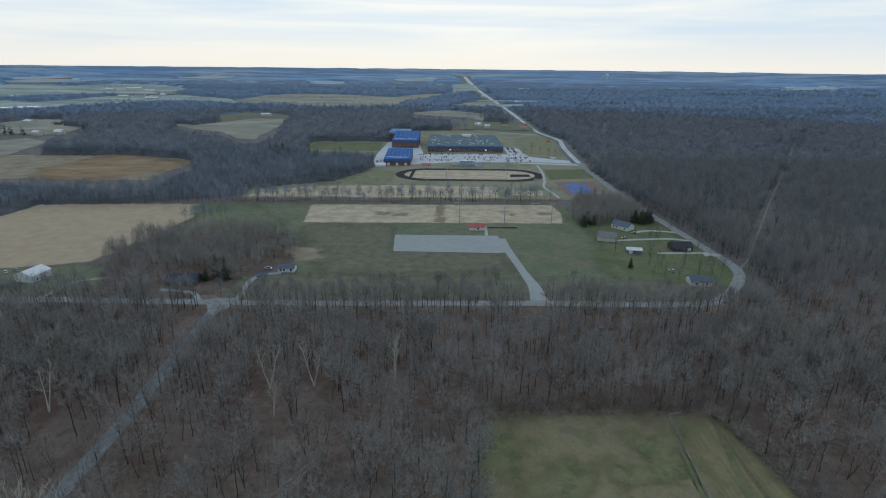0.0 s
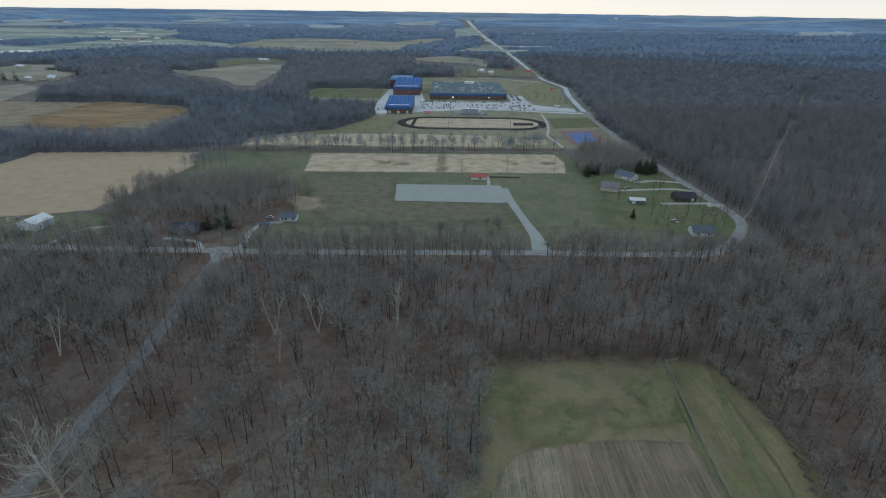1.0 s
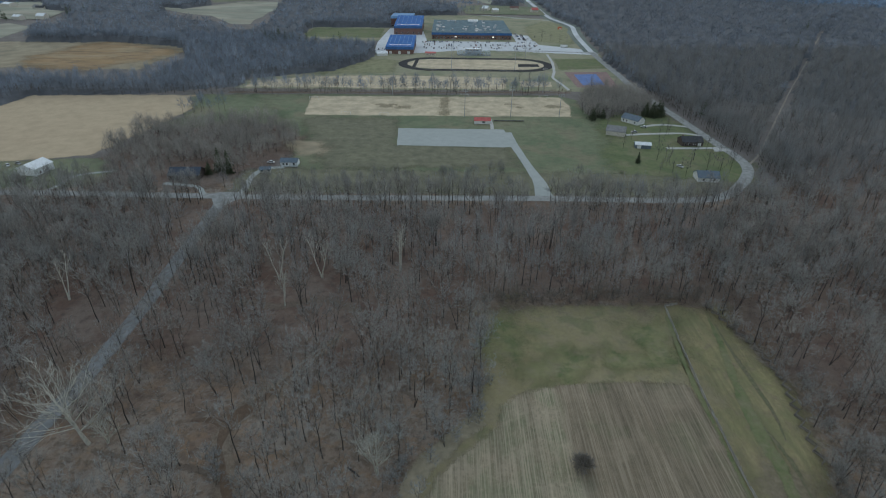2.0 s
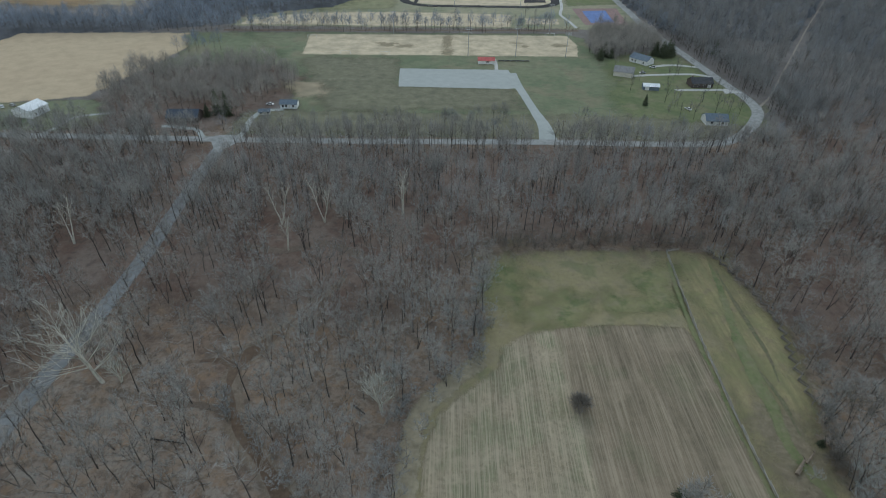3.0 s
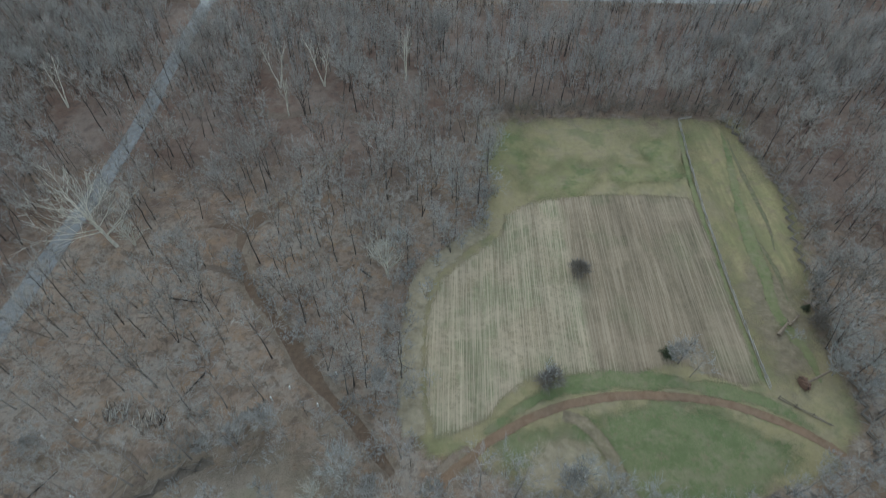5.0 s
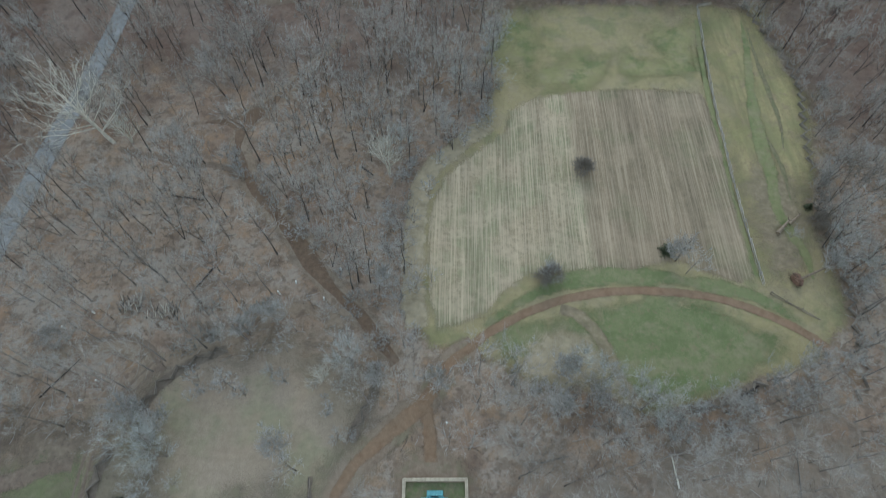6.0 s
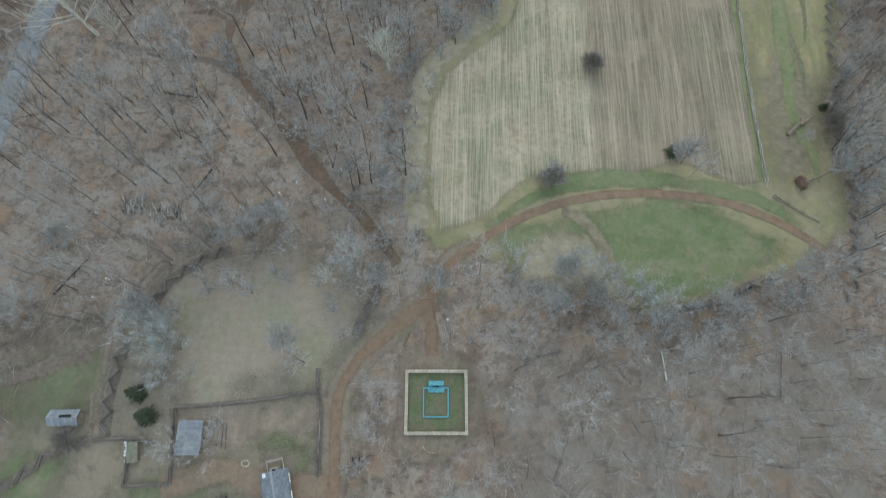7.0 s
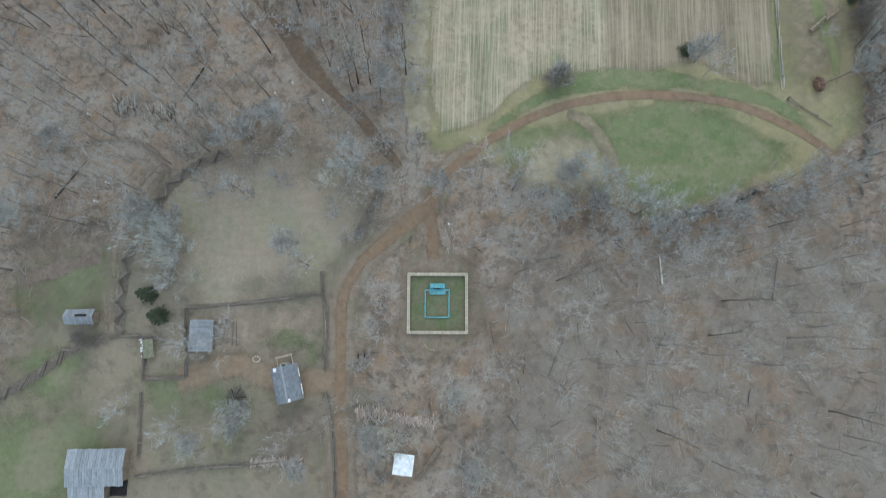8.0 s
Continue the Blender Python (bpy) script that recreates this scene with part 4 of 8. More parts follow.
ribbon("ground_strip_lane", [(96.5, 160), (95.4, 148.8), (92.3, 131.3), (90.3, 118.6), (88.8, 104), (89, 95), (87.5, 86), (88, 78), (90.5, 70), (90.5, 62)], 2.4, M["green_in"], 0.072, "dark green wheel lane in the rough strip", "track", step=2.0, ragged=0.4, soft=2.6, widths=[0.6, 2.8, 3.6, 3.4, 5.0, 5.5, 4.5, 3.5, 4.0, 1.0])
ribbon("ground_strip_lane", [(97.5, 156), (97.0, 145.8), (96.9, 128.7), (96.8, 114.1), (95, 104)], 1.6, M["weeds_in"], 0.075, "dark weedy rut along the rough strip", "track", step=2.0, ragged=0.5, soft=1.8, widths=[0.5, 1.6, 2.2, 1.6, 0.5])
ribbon("ground_strip_rut", [(91.2, 109), (92.2, 101), (92.6, 95.4), (91.9, 86)], 1.5, M["weeds_in"], 0.078, "brown rut at the end of the strip", "track", step=1.5, ragged=0.5, soft=1.8, widths=[0.5, 2.0, 1.6, 0.5])
ribbon("ground_fence_verge", [(81.6, 160), (79.3, 141), (77.8, 122), (76.3, 87), (76.3, 62)], 2.2, M["green_in"], 0.08, "greener grass along the foot of the field fence", "grass", step=2.0, ragged=0.3, soft=1.9)
patch("ground_south_woods", [(10, 16), (40, 18), (70, 28), (98, 26), (130, 40), (130, -64), (6, -64), (4, -34), (12, -20), (12, 0)], M["brown_litter"], 0.028, "brown leaf litter of the eastern woods", "ground", soft=12, ragged=6)
patch("ground_farmyard", FARM, M["yard"], 0.03, "worn dry grass of the farmyard", "grass", soft=12.0, ragged=2.5, rounds=1)
patch("ground_yard_green", [(-98, -22), (-84, -19), (-71, -21), (-70, -28), (-76, -40), (-86, -50), (-108, -50)], M["yard_green"], 0.06, "green grass beside the old barn", "grass", soft=13.0, ragged=4)
patch("ground_barn_green", [(-75, -21.5), (-70.5, -22), (-70, -27), (-75.5, -28), (-77, -36), (-84, -40), (-82, -31)], M["barn_green"], 0.065, "bright green grass against the barn", "grass", soft=5.0, ragged=2.0, step=2)
patch("ground_fence_green", [(-88, -9), (-78, -7), (-75, -14), (-86, -19)], M["yard_green"], 0.063, "greenish grass below the zigzag fence", "grass", soft=6.0, ragged=3.0)
patch("ground_shed_green", [(-90, 4), (-80, 1), (-73, 6), (-72, 14), (-78, 18), (-87, 12)], M["yard_green"], 0.06, "green grass round the small shed", "grass", soft=9.0, ragged=3.0, step=2)
patch("ground_garden", [(-54, 3), (-40, 4.5), (-27, 6.5), (-26, -2), (-34, -3), (-44, -6), (-53, -7)], M["garden_soil"], 0.05, "bare tan garden soil inside the rail fences", "soil", soft=5.0, ragged=1.8)
patch("ground_cabin_green", [(-40, -1), (-33, 0), (-27, -3), (-27, -8), (-31, -4.5), (-37, -5)], M["garden_green"], 0.06, "green grass behind the cabin", "grass", soft=5.0, ragged=1.0, step=2)
patch("ground_south_green", [(-62, -13), (-44, -14), (-40, -17), (-48, -19), (-60, -18)], M["yard_green"], 0.055, "greenish yard south of the coop", "grass", soft=7.0, ragged=1.6)
patch("ground_dark_weeds", [(-92, 16), (-82, 14), (-75, 17), (-73, 22), (-82, 21), (-94, 22)], M["dark_weeds"], 0.06, "dark matted weeds above the shed", "weeds", soft=6.0, ragged=2.2)
ribbon("ground_shed_bank", [(-93, 8.5), (-86, 10.5), (-81, 13), (-76, 14.2)], 4.6, M["wet_soil"], 0.07, "dark brown earth bank above the shed", "bank", step=1.5, ragged=0.5, soft=3.2)
patch("ground_south_weeds", [(-34, -19), (-26, -18), (-25, -26), (-36, -27)], M["weeds_yard"], 0.055, "dark weeds south of the cabin", "weeds", soft=7.0, ragged=2.6)
patch("ground_paddock", [(-60, 7), (-28, 10), (-20, 16), (-19, 25), (-22, 32), (-34, 37), (-50, 37), (-60, 31), (-63, 20)], M["paddock"], 0.06, "pale grass paddock north of the garden fence", "grass", soft=9.0, ragged=4.0)


def furrowed(name, poly, material, z, spacing, height, label, slope=0.0):
    """Crop rows running north: a sheet folded into ridges."""
    xs = np.arange(min(p[0] for p in poly) - 2, max(p[0] for p in poly) + 2, spacing / 3)
    verts, faces, last = [], [], None
    for i, x in enumerate(xs):
        cuts = []
        for (ax, ay), (bx, by) in zip(poly, poly[1:] + poly[:1]):
            if (ax > x) != (bx > x):
                cuts.append(ay + (by - ay) * (x - ax) / (bx - ax))
        if len(cuts) < 2:
            last = None
            continue
        y0, y1 = min(cuts) - 0.5 + 0.6 * noise.noise((x * 0.4, 3, 1)), max(cuts) + 0.5 + 0.6 * noise.noise((x * 0.4, 9, 1))
        start = len(verts)
        for j in range(25):
            y = y0 + (y1 - y0) * j / 24
            verts.append((x + slope * (y - 90) + 0.12 * noise.noise((x * 0.3, y * 0.15, 0)), y, z + height * (1.0 if i % 3 == 0 else 0.0) * random.uniform(0.4, 1.2)))

        if last is not None:
            for j in range(24):
                faces.append((last + j, start + j, start + j + 1, last + j + 1))
        last = start
    at = np.array(verts)
    cover = np.where(in_poly(at[:, 0], at[:, 1], poly), np.clip(off_line(at[:, 0], at[:, 1], poly + poly[:1]) / 3.0, 0, 1), 0)
    at[:, 2] = 0.02 + (at[:, 2] - 0.02) * np.clip(cover * 2.5, 0, 1)
    verts = at
    split = 35 + (100 - at[:, 1]) * 0.06
    me = mesh_of(name, verts, faces, material, attrs={"cover": cover, "east": np.clip((at[:, 0] - split) / 5 + 0.5, 0, 1)})
    return tagged(new(name, me), label, "field", kind="structure")


furrowed("ground_crop_rows", [(16, 115.5), (22, 120.5), (30, 123.5), (43, 125.8), (60, 127), (77.2, 126), (78, 108), (77, 87), (77, 60), (69, 60.3), (61, 63.7), (57, 65.4), (52, 64.3), (46, 62.2), (40, 63), (29, 61.5), (20, 60), (14.5, 55.2), (10.3, 49.9), (5, 46.8), (-3, 44.8), (-5.2, 54), (-6.2, 64), (-6.4, 73), (-5.6, 82), (-3, 90), (3, 97), (9.2, 102.4), (14.5, 108)], M["stubble"], 0.10, 0.95, 0.07, "pale corn stubble beside brown harvested rows", -0.012)

ribbon("road_county", ROAD_EW, 6.6, M["asphalt"], 0.14, "pale worn two-lane country road", "road", step=6.0, widths=[6.6, 6.6, 6.8, 7, 7.5, 8])
ribbon("ground_highway_verge", HIGHWAY, 34, M["verge_far"], 0.3, "grass verge of the far highway, tinted with painted haze", "grass", step=40, ragged=2, soft=10, widths=[18, 22, 30, 40, 50, 58, 66, 74, 80, 86])
ribbon("road_highway", HIGHWAY, 14, M["highway"], 0.5, "pale highway running straight to the skyline", "road", step=30, ragged=0, widths=[7.2, 7.8, 9.5, 12, 15, 17, 19, 22, 24, 26])
ribbon("road_crossing", CROSSING, 16, M["highway"], 0.9, "pale road crossing the highway", "road", step=20, ragged=0, soft=3)
ribbon("road_crossing", [(120, 2002), (190, 2011), (280, 2010), (370, 2004)], 14, M["highway"], 0.9, "pale road crossing the highway", "road", step=20, ragged=0, soft=3)
ribbon("road_lane", ROAD_W, 6.6, M["lane"], 0.12, "pale grey lane through the bare woods", "road", step=4.0, ragged=0.3, soft=1.6)
ribbon("road_drive", DRIVE_LOT, 6.5, M["gravel"], 0.11, "gravel drive from the road to the parking lot", "road", step=4.0, soft=0.5, widths=[8, 6, 5.5, 5.5, 7, 10])
patch("ground_enclosure_apron", [(-10, -2), (-9, 14), (-5, 19), (2, 17), (7.5, 15), (8, 0), (2, -4), (-6, -4)], M["apron"], 0.05, "trampled brown soil round the stone enclosure", "soil", soft=3.5, ragged=1.2, step=2)
ribbon("ground_path_verge", PATH_MAIN, 8.0, M["apron"], 0.055, "trodden brown verges of the dirt path", "soil", step=2.0, ragged=0.6, soft=5.0)
ribbon("pavement_dirt_path", PATH_MAIN, 3.0, M["dirt"], 0.10, "reddish dirt path through the farm", "path", step=1.5, ragged=0.2, soft=1.9, widths=[2.6, 3.2, 4.6, 3.0, 2.8, 2.9, 3.1, 3.6, 3.0, 2.6, 2.4])
ribbon("pavement_arc_path", PATH_ARC, 2.7, M["dirt_in"], 0.088, "reddish dirt path curving round the meadow", "path", step=1.5, ragged=0.15, soft=1.5)
ribbon("pavement_wall_path", PATH_WALL, 3.8, M["dirt"], 0.09, "short dirt path to the stone enclosure", "path", step=1.2, ragged=0.3, soft=3.4)
ribbon("pavement_cabin_path", PATH_CABIN, 7.0, M["dirt_yard"], 0.08, "worn bare earth between cabin and garden", "path", step=1.5, ragged=0.4, soft=5.0)
ribbon("ground_creek_bank", CREEK, 8.0, M["bank"], 0.05, "bare soil banks of the creek", "bank", step=2.0, ragged=1.0, soft=5.5, widths=[3, 4, 6, 9, 6, 7, 8, 9, 8, 7, 6])
ribbon("ground_creek_inlet", [(-94, 97), (-87, 94.4), (-79, 93.8), (-72.4, 92.1), (-66, 92), (-59.8, 90.7)], 4.0, M["wet_soil"], 0.06, "dark side gully running into the creek", "gully", step=2.5, ragged=0.3, soft=3.4, widths=[1.5, 3.6, 2.0, 4.0, 1.8, 2.4])
ribbon("water_creek_arm", [(-72, 107.5), (-67.2, 108), (-63, 106.8), (-60.5, 105)], 2.4, M["mud_water"], 0.08, "muddy side pool of the creek", "creek", step=1.2, ragged=0.4, soft=1.2, widths=[1.0, 2.2, 2.6, 3.4])
ribbon("ground_wood_gully", [(-78, 166), (-62, 163), (-48, 168), (-36, 163), (-28, 158)], 5.0, M["wet_soil"], 0.06, "dark bend of a dry gully in the woods", "gully", step=3.0, ragged=0.3, soft=4.0)
ribbon("water_creek", CREEK, 2.4, M["mud_water"], 0.09, "shallow muddy brown woodland creek", "creek", step=1.5, ragged=0.12, soft=0.7, widths=CREEK_WIDE)
ribbon("ground_gully", [(-96, 34), (-84, 38), (-72, 39), (-62, 36), (-52, 40), (-42, 47), (-34, 50), (-24, 46)], 4.0, M["bank"], 0.045, "dry sandy gully in the woods", "gully", step=2.0, ragged=0.6, soft=2.4)
ribbon("ground_track_verge", [(-71.2, -2), (-72.6, 5.4), (-73.1, 11), (-73.1, 17), (-72.4, 22.8), (-70.4, 26.6), (-68.3, 30.6), (-65, 35.3), (-60, 38.5), (-52, 42)], 4.6, M["bank"], 0.05, "bare tan ground of the cart track", "track", step=2.0, ragged=0.4, soft=3.2)
for side in (-0.8, 0.8):
    ribbon("pavement_wheel_rut", [(-71.2 + side, -2), (-72.6 + side, 5.4), (-73.1 + side, 11), (-73.1 + side, 17), (-72.4 + side, 22.8 - side * 0.3), (-70.4 + side, 26.6 - side * 0.4), (-68.3 + side, 30.6 - side * 0.5), (-65 + side * 0.8, 35.3 - side * 0.6)], 0.75, M["wet_soil"], 0.07, "dark wheel rut of the cart track", "track", step=1.5, ragged=0.08, soft=0.5)
ribbon("ground_loop_rut", [(-92, 38), (-84, 40), (-77.7, 41), (-72.6, 41.5), (-68.8, 40), (-65.9, 37.3), (-63, 34)], 1.8, M["wet_soil"], 0.072, "dark earth rim of an old loop track", "track", step=1.5, ragged=0.2, soft=1.4)
ribbon("pavement_forest_trail", TRAIL, 2.0, M["trail_soil"], 0.06, "straight dirt trail cut through the forest", "trail", step=10.0, ragged=0.5, soft=2.0)

patch("ground_north_woods", [(-240, 258), (-124, 257), (-106, 256), (0, 257.5), (60, 258.5), (120, 259), (180, 262), (230, 330), (300, 330), (300, 190), (190, 120), (118, 110), (112, 172), (10, 176), (-6, 140), (-30, 125), (-60, 140), (-80, 125), (-104, 130), (-119, 130), (-130, 70), (-230, 120)], M["wood_litter"], 0.035, "russet leaf litter under the dense northern trees", "ground", step=8, ragged=8, soft=36)
patch("pavement_junction", [(-127, 264), (-121, 252), (-117, 244), (-113, 252), (-106, 263), (-112, 266), (-121, 267)], M["asphalt"], 0.13, "widened asphalt where the lane meets the road", "road", step=2, ragged=0.2, soft=0.8, rounds=1)
patch("ground_pasture", GREEN, M["far_green"], 0.03, "dull green pasture", "pasture", step=8, ragged=1.5, soft=5)
patch("ground_road_verge", [(-120, 267), (40, 268), (120, 269), (150, 275), (165, 290), (105, 302), (-84, 302), (-120, 300)], M["fallow_pasture"], 0.06, "dull grass under the roadside trees", "grass", step=6, ragged=1.5, soft=4)
patch("ground_tan_field", TAN, M["tan_field"], 0.03, "bare tan crop field", "field", step=8, ragged=1.5, soft=3)
patch("ground_house_lots", LOTS, M["lawn"], 0.04, "green lawns round the roadside houses", "lawn", step=6, ragged=3.0, soft=12)
patch("ground_barn_lot", HOUSE_W, M["far_green"], 0.04, "dull grass round the white barn", "grass", step=6, ragged=1.5, soft=4)
patch("ground_sports_field", [(-119, 475), (98, 481), (102, 455), (97, 420), (-113, 416)], M["sand_field"], 0.07, "tan worn-out turf of the sports fields", "sports field", step=6, ragged=0.5, soft=1.5)
# Darker strip that draws the line along the hedge's base.
ribbon("ground_hedge_litter", [(-196, 484), (-120, 487.5), (-40, 491.5), (40, 495.5), (112, 499)], 7.0, M["wood_litter"], 0.09, "darker brown ground strip under the hedgerow", "ground", step=6, ragged=0.6, soft=3.0)
patch("ground_rust_grass", [(-112, 352), (-96, 356), (-82, 350), (-77, 328), (-82, 320), (-102, 334)], M["fallow"], 0.06, "patch of tan weeds at the field edge", "weeds", step=4, ragged=2.5, soft=8)
patch("ground_tan_corner", [(-205, 372), (-205, 430), (-222, 470), (-170, 470), (-140, 430), (-120, 395), (-150, 388)], M["far_green"], 0.058, "dull green pasture behind the grove", "pasture", step=8, ragged=3, soft=8)
patch("ground_fallow", ORANGE, M["fallow"], 0.03, "dull tan fallow field", "field", step=12, ragged=3, soft=8)
patch("ground_orange_field", [(-470, 625), (-465, 703), (-450, 736), (-394, 722), (-329, 685), (-333, 626), (-360, 600), (-368, 572), (-410, 571), (-450, 585)], M["orange_field"], 0.05, "rust-coloured grass in the fallow field", "grass", step=12, ragged=8, soft=22)
patch("ground_campus", CAMPUS, M["campus_grass"], 0.03, "dull green school grounds", "grass", step=12, ragged=1.5, soft=5)
patch("ground_practice_strip", [(-188, 506), (-190, 530), (-134, 553), (-52, 562), (57, 556), (54, 508)], M["sand_field"], 0.07, "tan strip field behind the tree row", "field", step=8, ragged=1.0, soft=3)
patch("ground_pasture_brown", [(-110, 412), (-39, 408), (-36, 350), (40, 344), (46, 312), (-70, 302), (-88, 330)], M["fallow_pasture"], 0.055, "browner pasture in front of the lot", "pasture", step=6, ragged=3.0, soft=9)
patch("ground_grove", [(-214, 318), (-204, 376), (-150, 390), (-116, 384), (-98, 352), (-100, 326), (-116, 300), (-130, 270), (-190, 270), (-200, 300)], M["wood_litter"], 0.065, "brown leaf litter under the grove", "ground", step=6, ragged=3, soft=9)
patch("pavement_lot", [(-36, 385), (41, 385), (46, 348), (37, 345.5), (-34, 347)], M["gravel"], 0.10, "pale gravel parking lot", "parking lot", step=4, ragged=0.25, soft=1.0)
for mat_key, poly in FAR_FIELDS:
    far_field("ground_far_field", poly, M[mat_key], 0.4, "far open farm field", 60)
# Most of these fields carry haze painted into their material.
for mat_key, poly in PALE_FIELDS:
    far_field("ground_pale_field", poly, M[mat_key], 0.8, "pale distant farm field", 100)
far_patch("water_pond", [(-1260, 1430), (-1100, 1475), (-1072, 1560), (-1170, 1530)], M["pond"], 1.6, "pond with the pale sky painted into its colour", "pond", n=8)


# ---- bare trees ----
def tube(pts, radii, sides):
    v, f = [], []
    for i, (p, r) in enumerate(zip(pts, radii)):
        d = (pts[min(i + 1, len(pts) - 1)] - pts[max(i - 1, 0)]).normalized()
        u = d.orthogonal().normalized()
        w = d.cross(u)
        v += [p + (u * math.cos(a) + w * math.sin(a)) * r for a in (k * math.tau / sides for k in range(sides))]
    for i in range(len(pts) - 1):
        for k in range(sides):
            a, b = i * sides + k, i * sides + (k + 1) % sides
            f += [(a, b, b + sides), (a, b + sides, a + sides)]
    return v, f


def spike(p, q, r):
    d = (q - p).normalized()
    u = d.orthogonal().normalized()
    w = d.cross(u)
    v = [p + (u * math.cos(a) + w * math.sin(a)) * r for a in (0, 2.1, 4.2)] + [q]
    return v, [(0, 1, 3), (1, 2, 3), (2, 0, 3)]


def sliver(p, q, r):
    d = (q - p).normalized()
    u = d.orthogonal().normalized()
    a = p.x * 37.0 + q.y * 53.0
    w = u * math.cos(a) + d.cross(u) * math.sin(a)
    return [p - w * r, p + w * r, q], [(0, 1, 2)]


class Mesher:
    def __init__(self):
        self.v, self.f = [], []

    def add(self, vf):
        k = len(self.v)
        self.v += [tuple(p) for p in vf[0]]
        self.f += [tuple(i + k for i in t) for t in vf[1]]

    def arrays(self):
        return np.array(self.v, np.float32).reshape(-1, 3), np.array(self.f, np.int32).reshape(-1, 3)


def grown_tree(rng, height, limbs, subs, twigs, twig_r, spread=0.3, bare=0.42, trunk_r=None, sides=6, upward=0.75, stems=1, light=False, tilt=None):
    """A leafless tree: the trunk and the crown of limbs, branches and twigs, as arrays."""
    trunk, crown = Mesher(), Mesher()
    for s in range(stems):
        h = height * (1 if s == 0 else rng.uniform(0.7, 0.95))
        r0 = (trunk_r or height * 0.0098) * (1 if stems == 1 else 0.7)
        lean = Vector((rng.uniform(-1, 1), rng.uniform(-1, 1), 0)) * (0.05 if stems == 1 else 0.28)
        if tilt:
            lean = Vector((tilt[0], tilt[1], 0)) * (1 if s == 0 else 0.4) + lean * 0.4
        n = 2 if light else 5
        axis = [Vector((0, 0, -0.3))]
        for i in range(1, n + 1):
            z = h * 0.9 * i / n
            axis.append(Vector((lean.x * z + rng.uniform(-1, 1) * h * 0.012, lean.y * z + rng.uniform(-1, 1) * h * 0.012, z)))
        trunk.add(tube(axis, [r0 * (1.25 if i == 0 else 1 - 0.82 * i / n) for i in range(n + 1)], sides))

        def on_axis(f):
            k = min(int(f * n), n - 1)
            return axis[k].lerp(axis[k + 1], f * n - k)

        for i in range(limbs):
            f = bare + (1.0 - bare) * (i + rng.random()) / limbs
            p = on_axis(min(f, 0.999))
            ang = i * 2.4 + rng.uniform(-0.5, 0.5)
            size = h * spread * (1.15 - 0.75 * (f - bare) / (1 - bare)) * rng.uniform(0.7, 1.15)
            d = Vector((math.cos(ang), math.sin(ang), upward * rng.uniform(0.6, 1.5) + 0.5 * f)).normalized()
            mid = p + d * size * 0.5 + Vector((rng.uniform(-1, 1), rng.uniform(-1, 1), rng.uniform(-0.3, 1))) * size * 0.07
            tip = mid + (d + Vector((0, 0, 0.35))).normalized() * size * 0.55
            rl = r0 * (1 - 0.75 * f) * 0.55
            trunk.add(spike(p, tip, max(rl, twig_r * 0.8)) if light else tube([p, mid, tip], [rl, rl * 0.6, rl * 0.15], 3))
            for j in range(subs):
                g = 0.25 + 0.75 * (j + rng.random()) / subs
                q = p.lerp(mid, g * 2) if g < 0.5 else mid.lerp(tip, g * 2 - 1)
                e = (d * 0.75 + Vector((rng.uniform(-1, 1), rng.uniform(-1, 1), rng.uniform(-0.2, 0.9)))).normalized()
                length = size * rng.uniform(0.28, 0.5) * (1.2 - 0.5 * g)
                end = q + e * length
                (crown if light else trunk).add(sliver(q, end, max(rl * 0.35, twig_r * 1.0)))
                for k in range(twigs):
                    o = q.lerp(end, 0.2 + 0.75 * (k + rng.random()) / twigs)
                    w = (e * 0.9 + Vector((rng.uniform(-1, 1), rng.uniform(-1, 1), rng.uniform(-0.1, 0.9))) * 0.8).normalized()
                    crown.add(sliver(o, o + w * length * rng.uniform(0.65, 1.2), twig_r))
    return trunk.arrays(), crown.arrays()


def broom(rng, height, radius, n, r, low=0.45, limbs=5, trunk_r=0.2):
    """A bare tree seen from afar: a trunk with limbs and a rounded haze of twigs that all strive outwards."""
    trunk, crown = Mesher(), Mesher()
    c = Vector((rng.uniform(-0.5, 0.5), rng.uniform(-0.5, 0.5), height * low))
    trunk.add(spike(Vector((0, 0, -0.3)), c + Vector((0, 0, height * 0.35)), trunk_r))

    def outward():
        a, z = rng.uniform(0, math.tau), rng.uniform(-0.2, 1.0)
        s = math.sqrt(max(0.0, 1 - z * z))
        k = 1 + 0.22 * math.sin(3 * a + height) * s
        return Vector((math.cos(a) * s * radius * k, math.sin(a) * s * radius * k, z * height * (1 - low)))

    for i in range(limbs):
        d = outward()
        trunk.add(spike(c * rng.uniform(0.7, 1.1), c + d * 0.8, trunk_r * 0.45))
    for i in range(n):
        d = outward()
        side = Vector((rng.uniform(-1, 1), rng.uniform(-1, 1), rng.uniform(-0.6, 1))) * radius * 0.22
        start = rng.uniform(0.3, 0.75)
        crown.add(sliver(c + d * start, c + d * min(start + rng.uniform(0.3, 0.5), 1.08) + side, r * rng.uniform(0.6, 1.3)))
    return trunk.arrays(), crown.arrays()


def spots(x0, x1, y0, y1, cell, keep, seed):
    """Places on a jittered grid that the test keeps."""
    g = np.random.default_rng(seed)
    x, y = np.meshgrid(np.arange(x0, x1, cell), np.arange(y0, y1, cell))
    x = x.ravel() + g.uniform(-0.48, 0.48, x.size) * cell
    y = y.ravel() + g.uniform(-0.48, 0.48, y.size) * cell
    k = keep(x, y)
    return np.stack([x[k], y[k]], 1)


SYCAMORES = [(-60, 163.5), (-50, 183), (-142, 165), (-19, 189), (-67, 181), (-16.9, 91), (-96, 99), (-108, 103)]


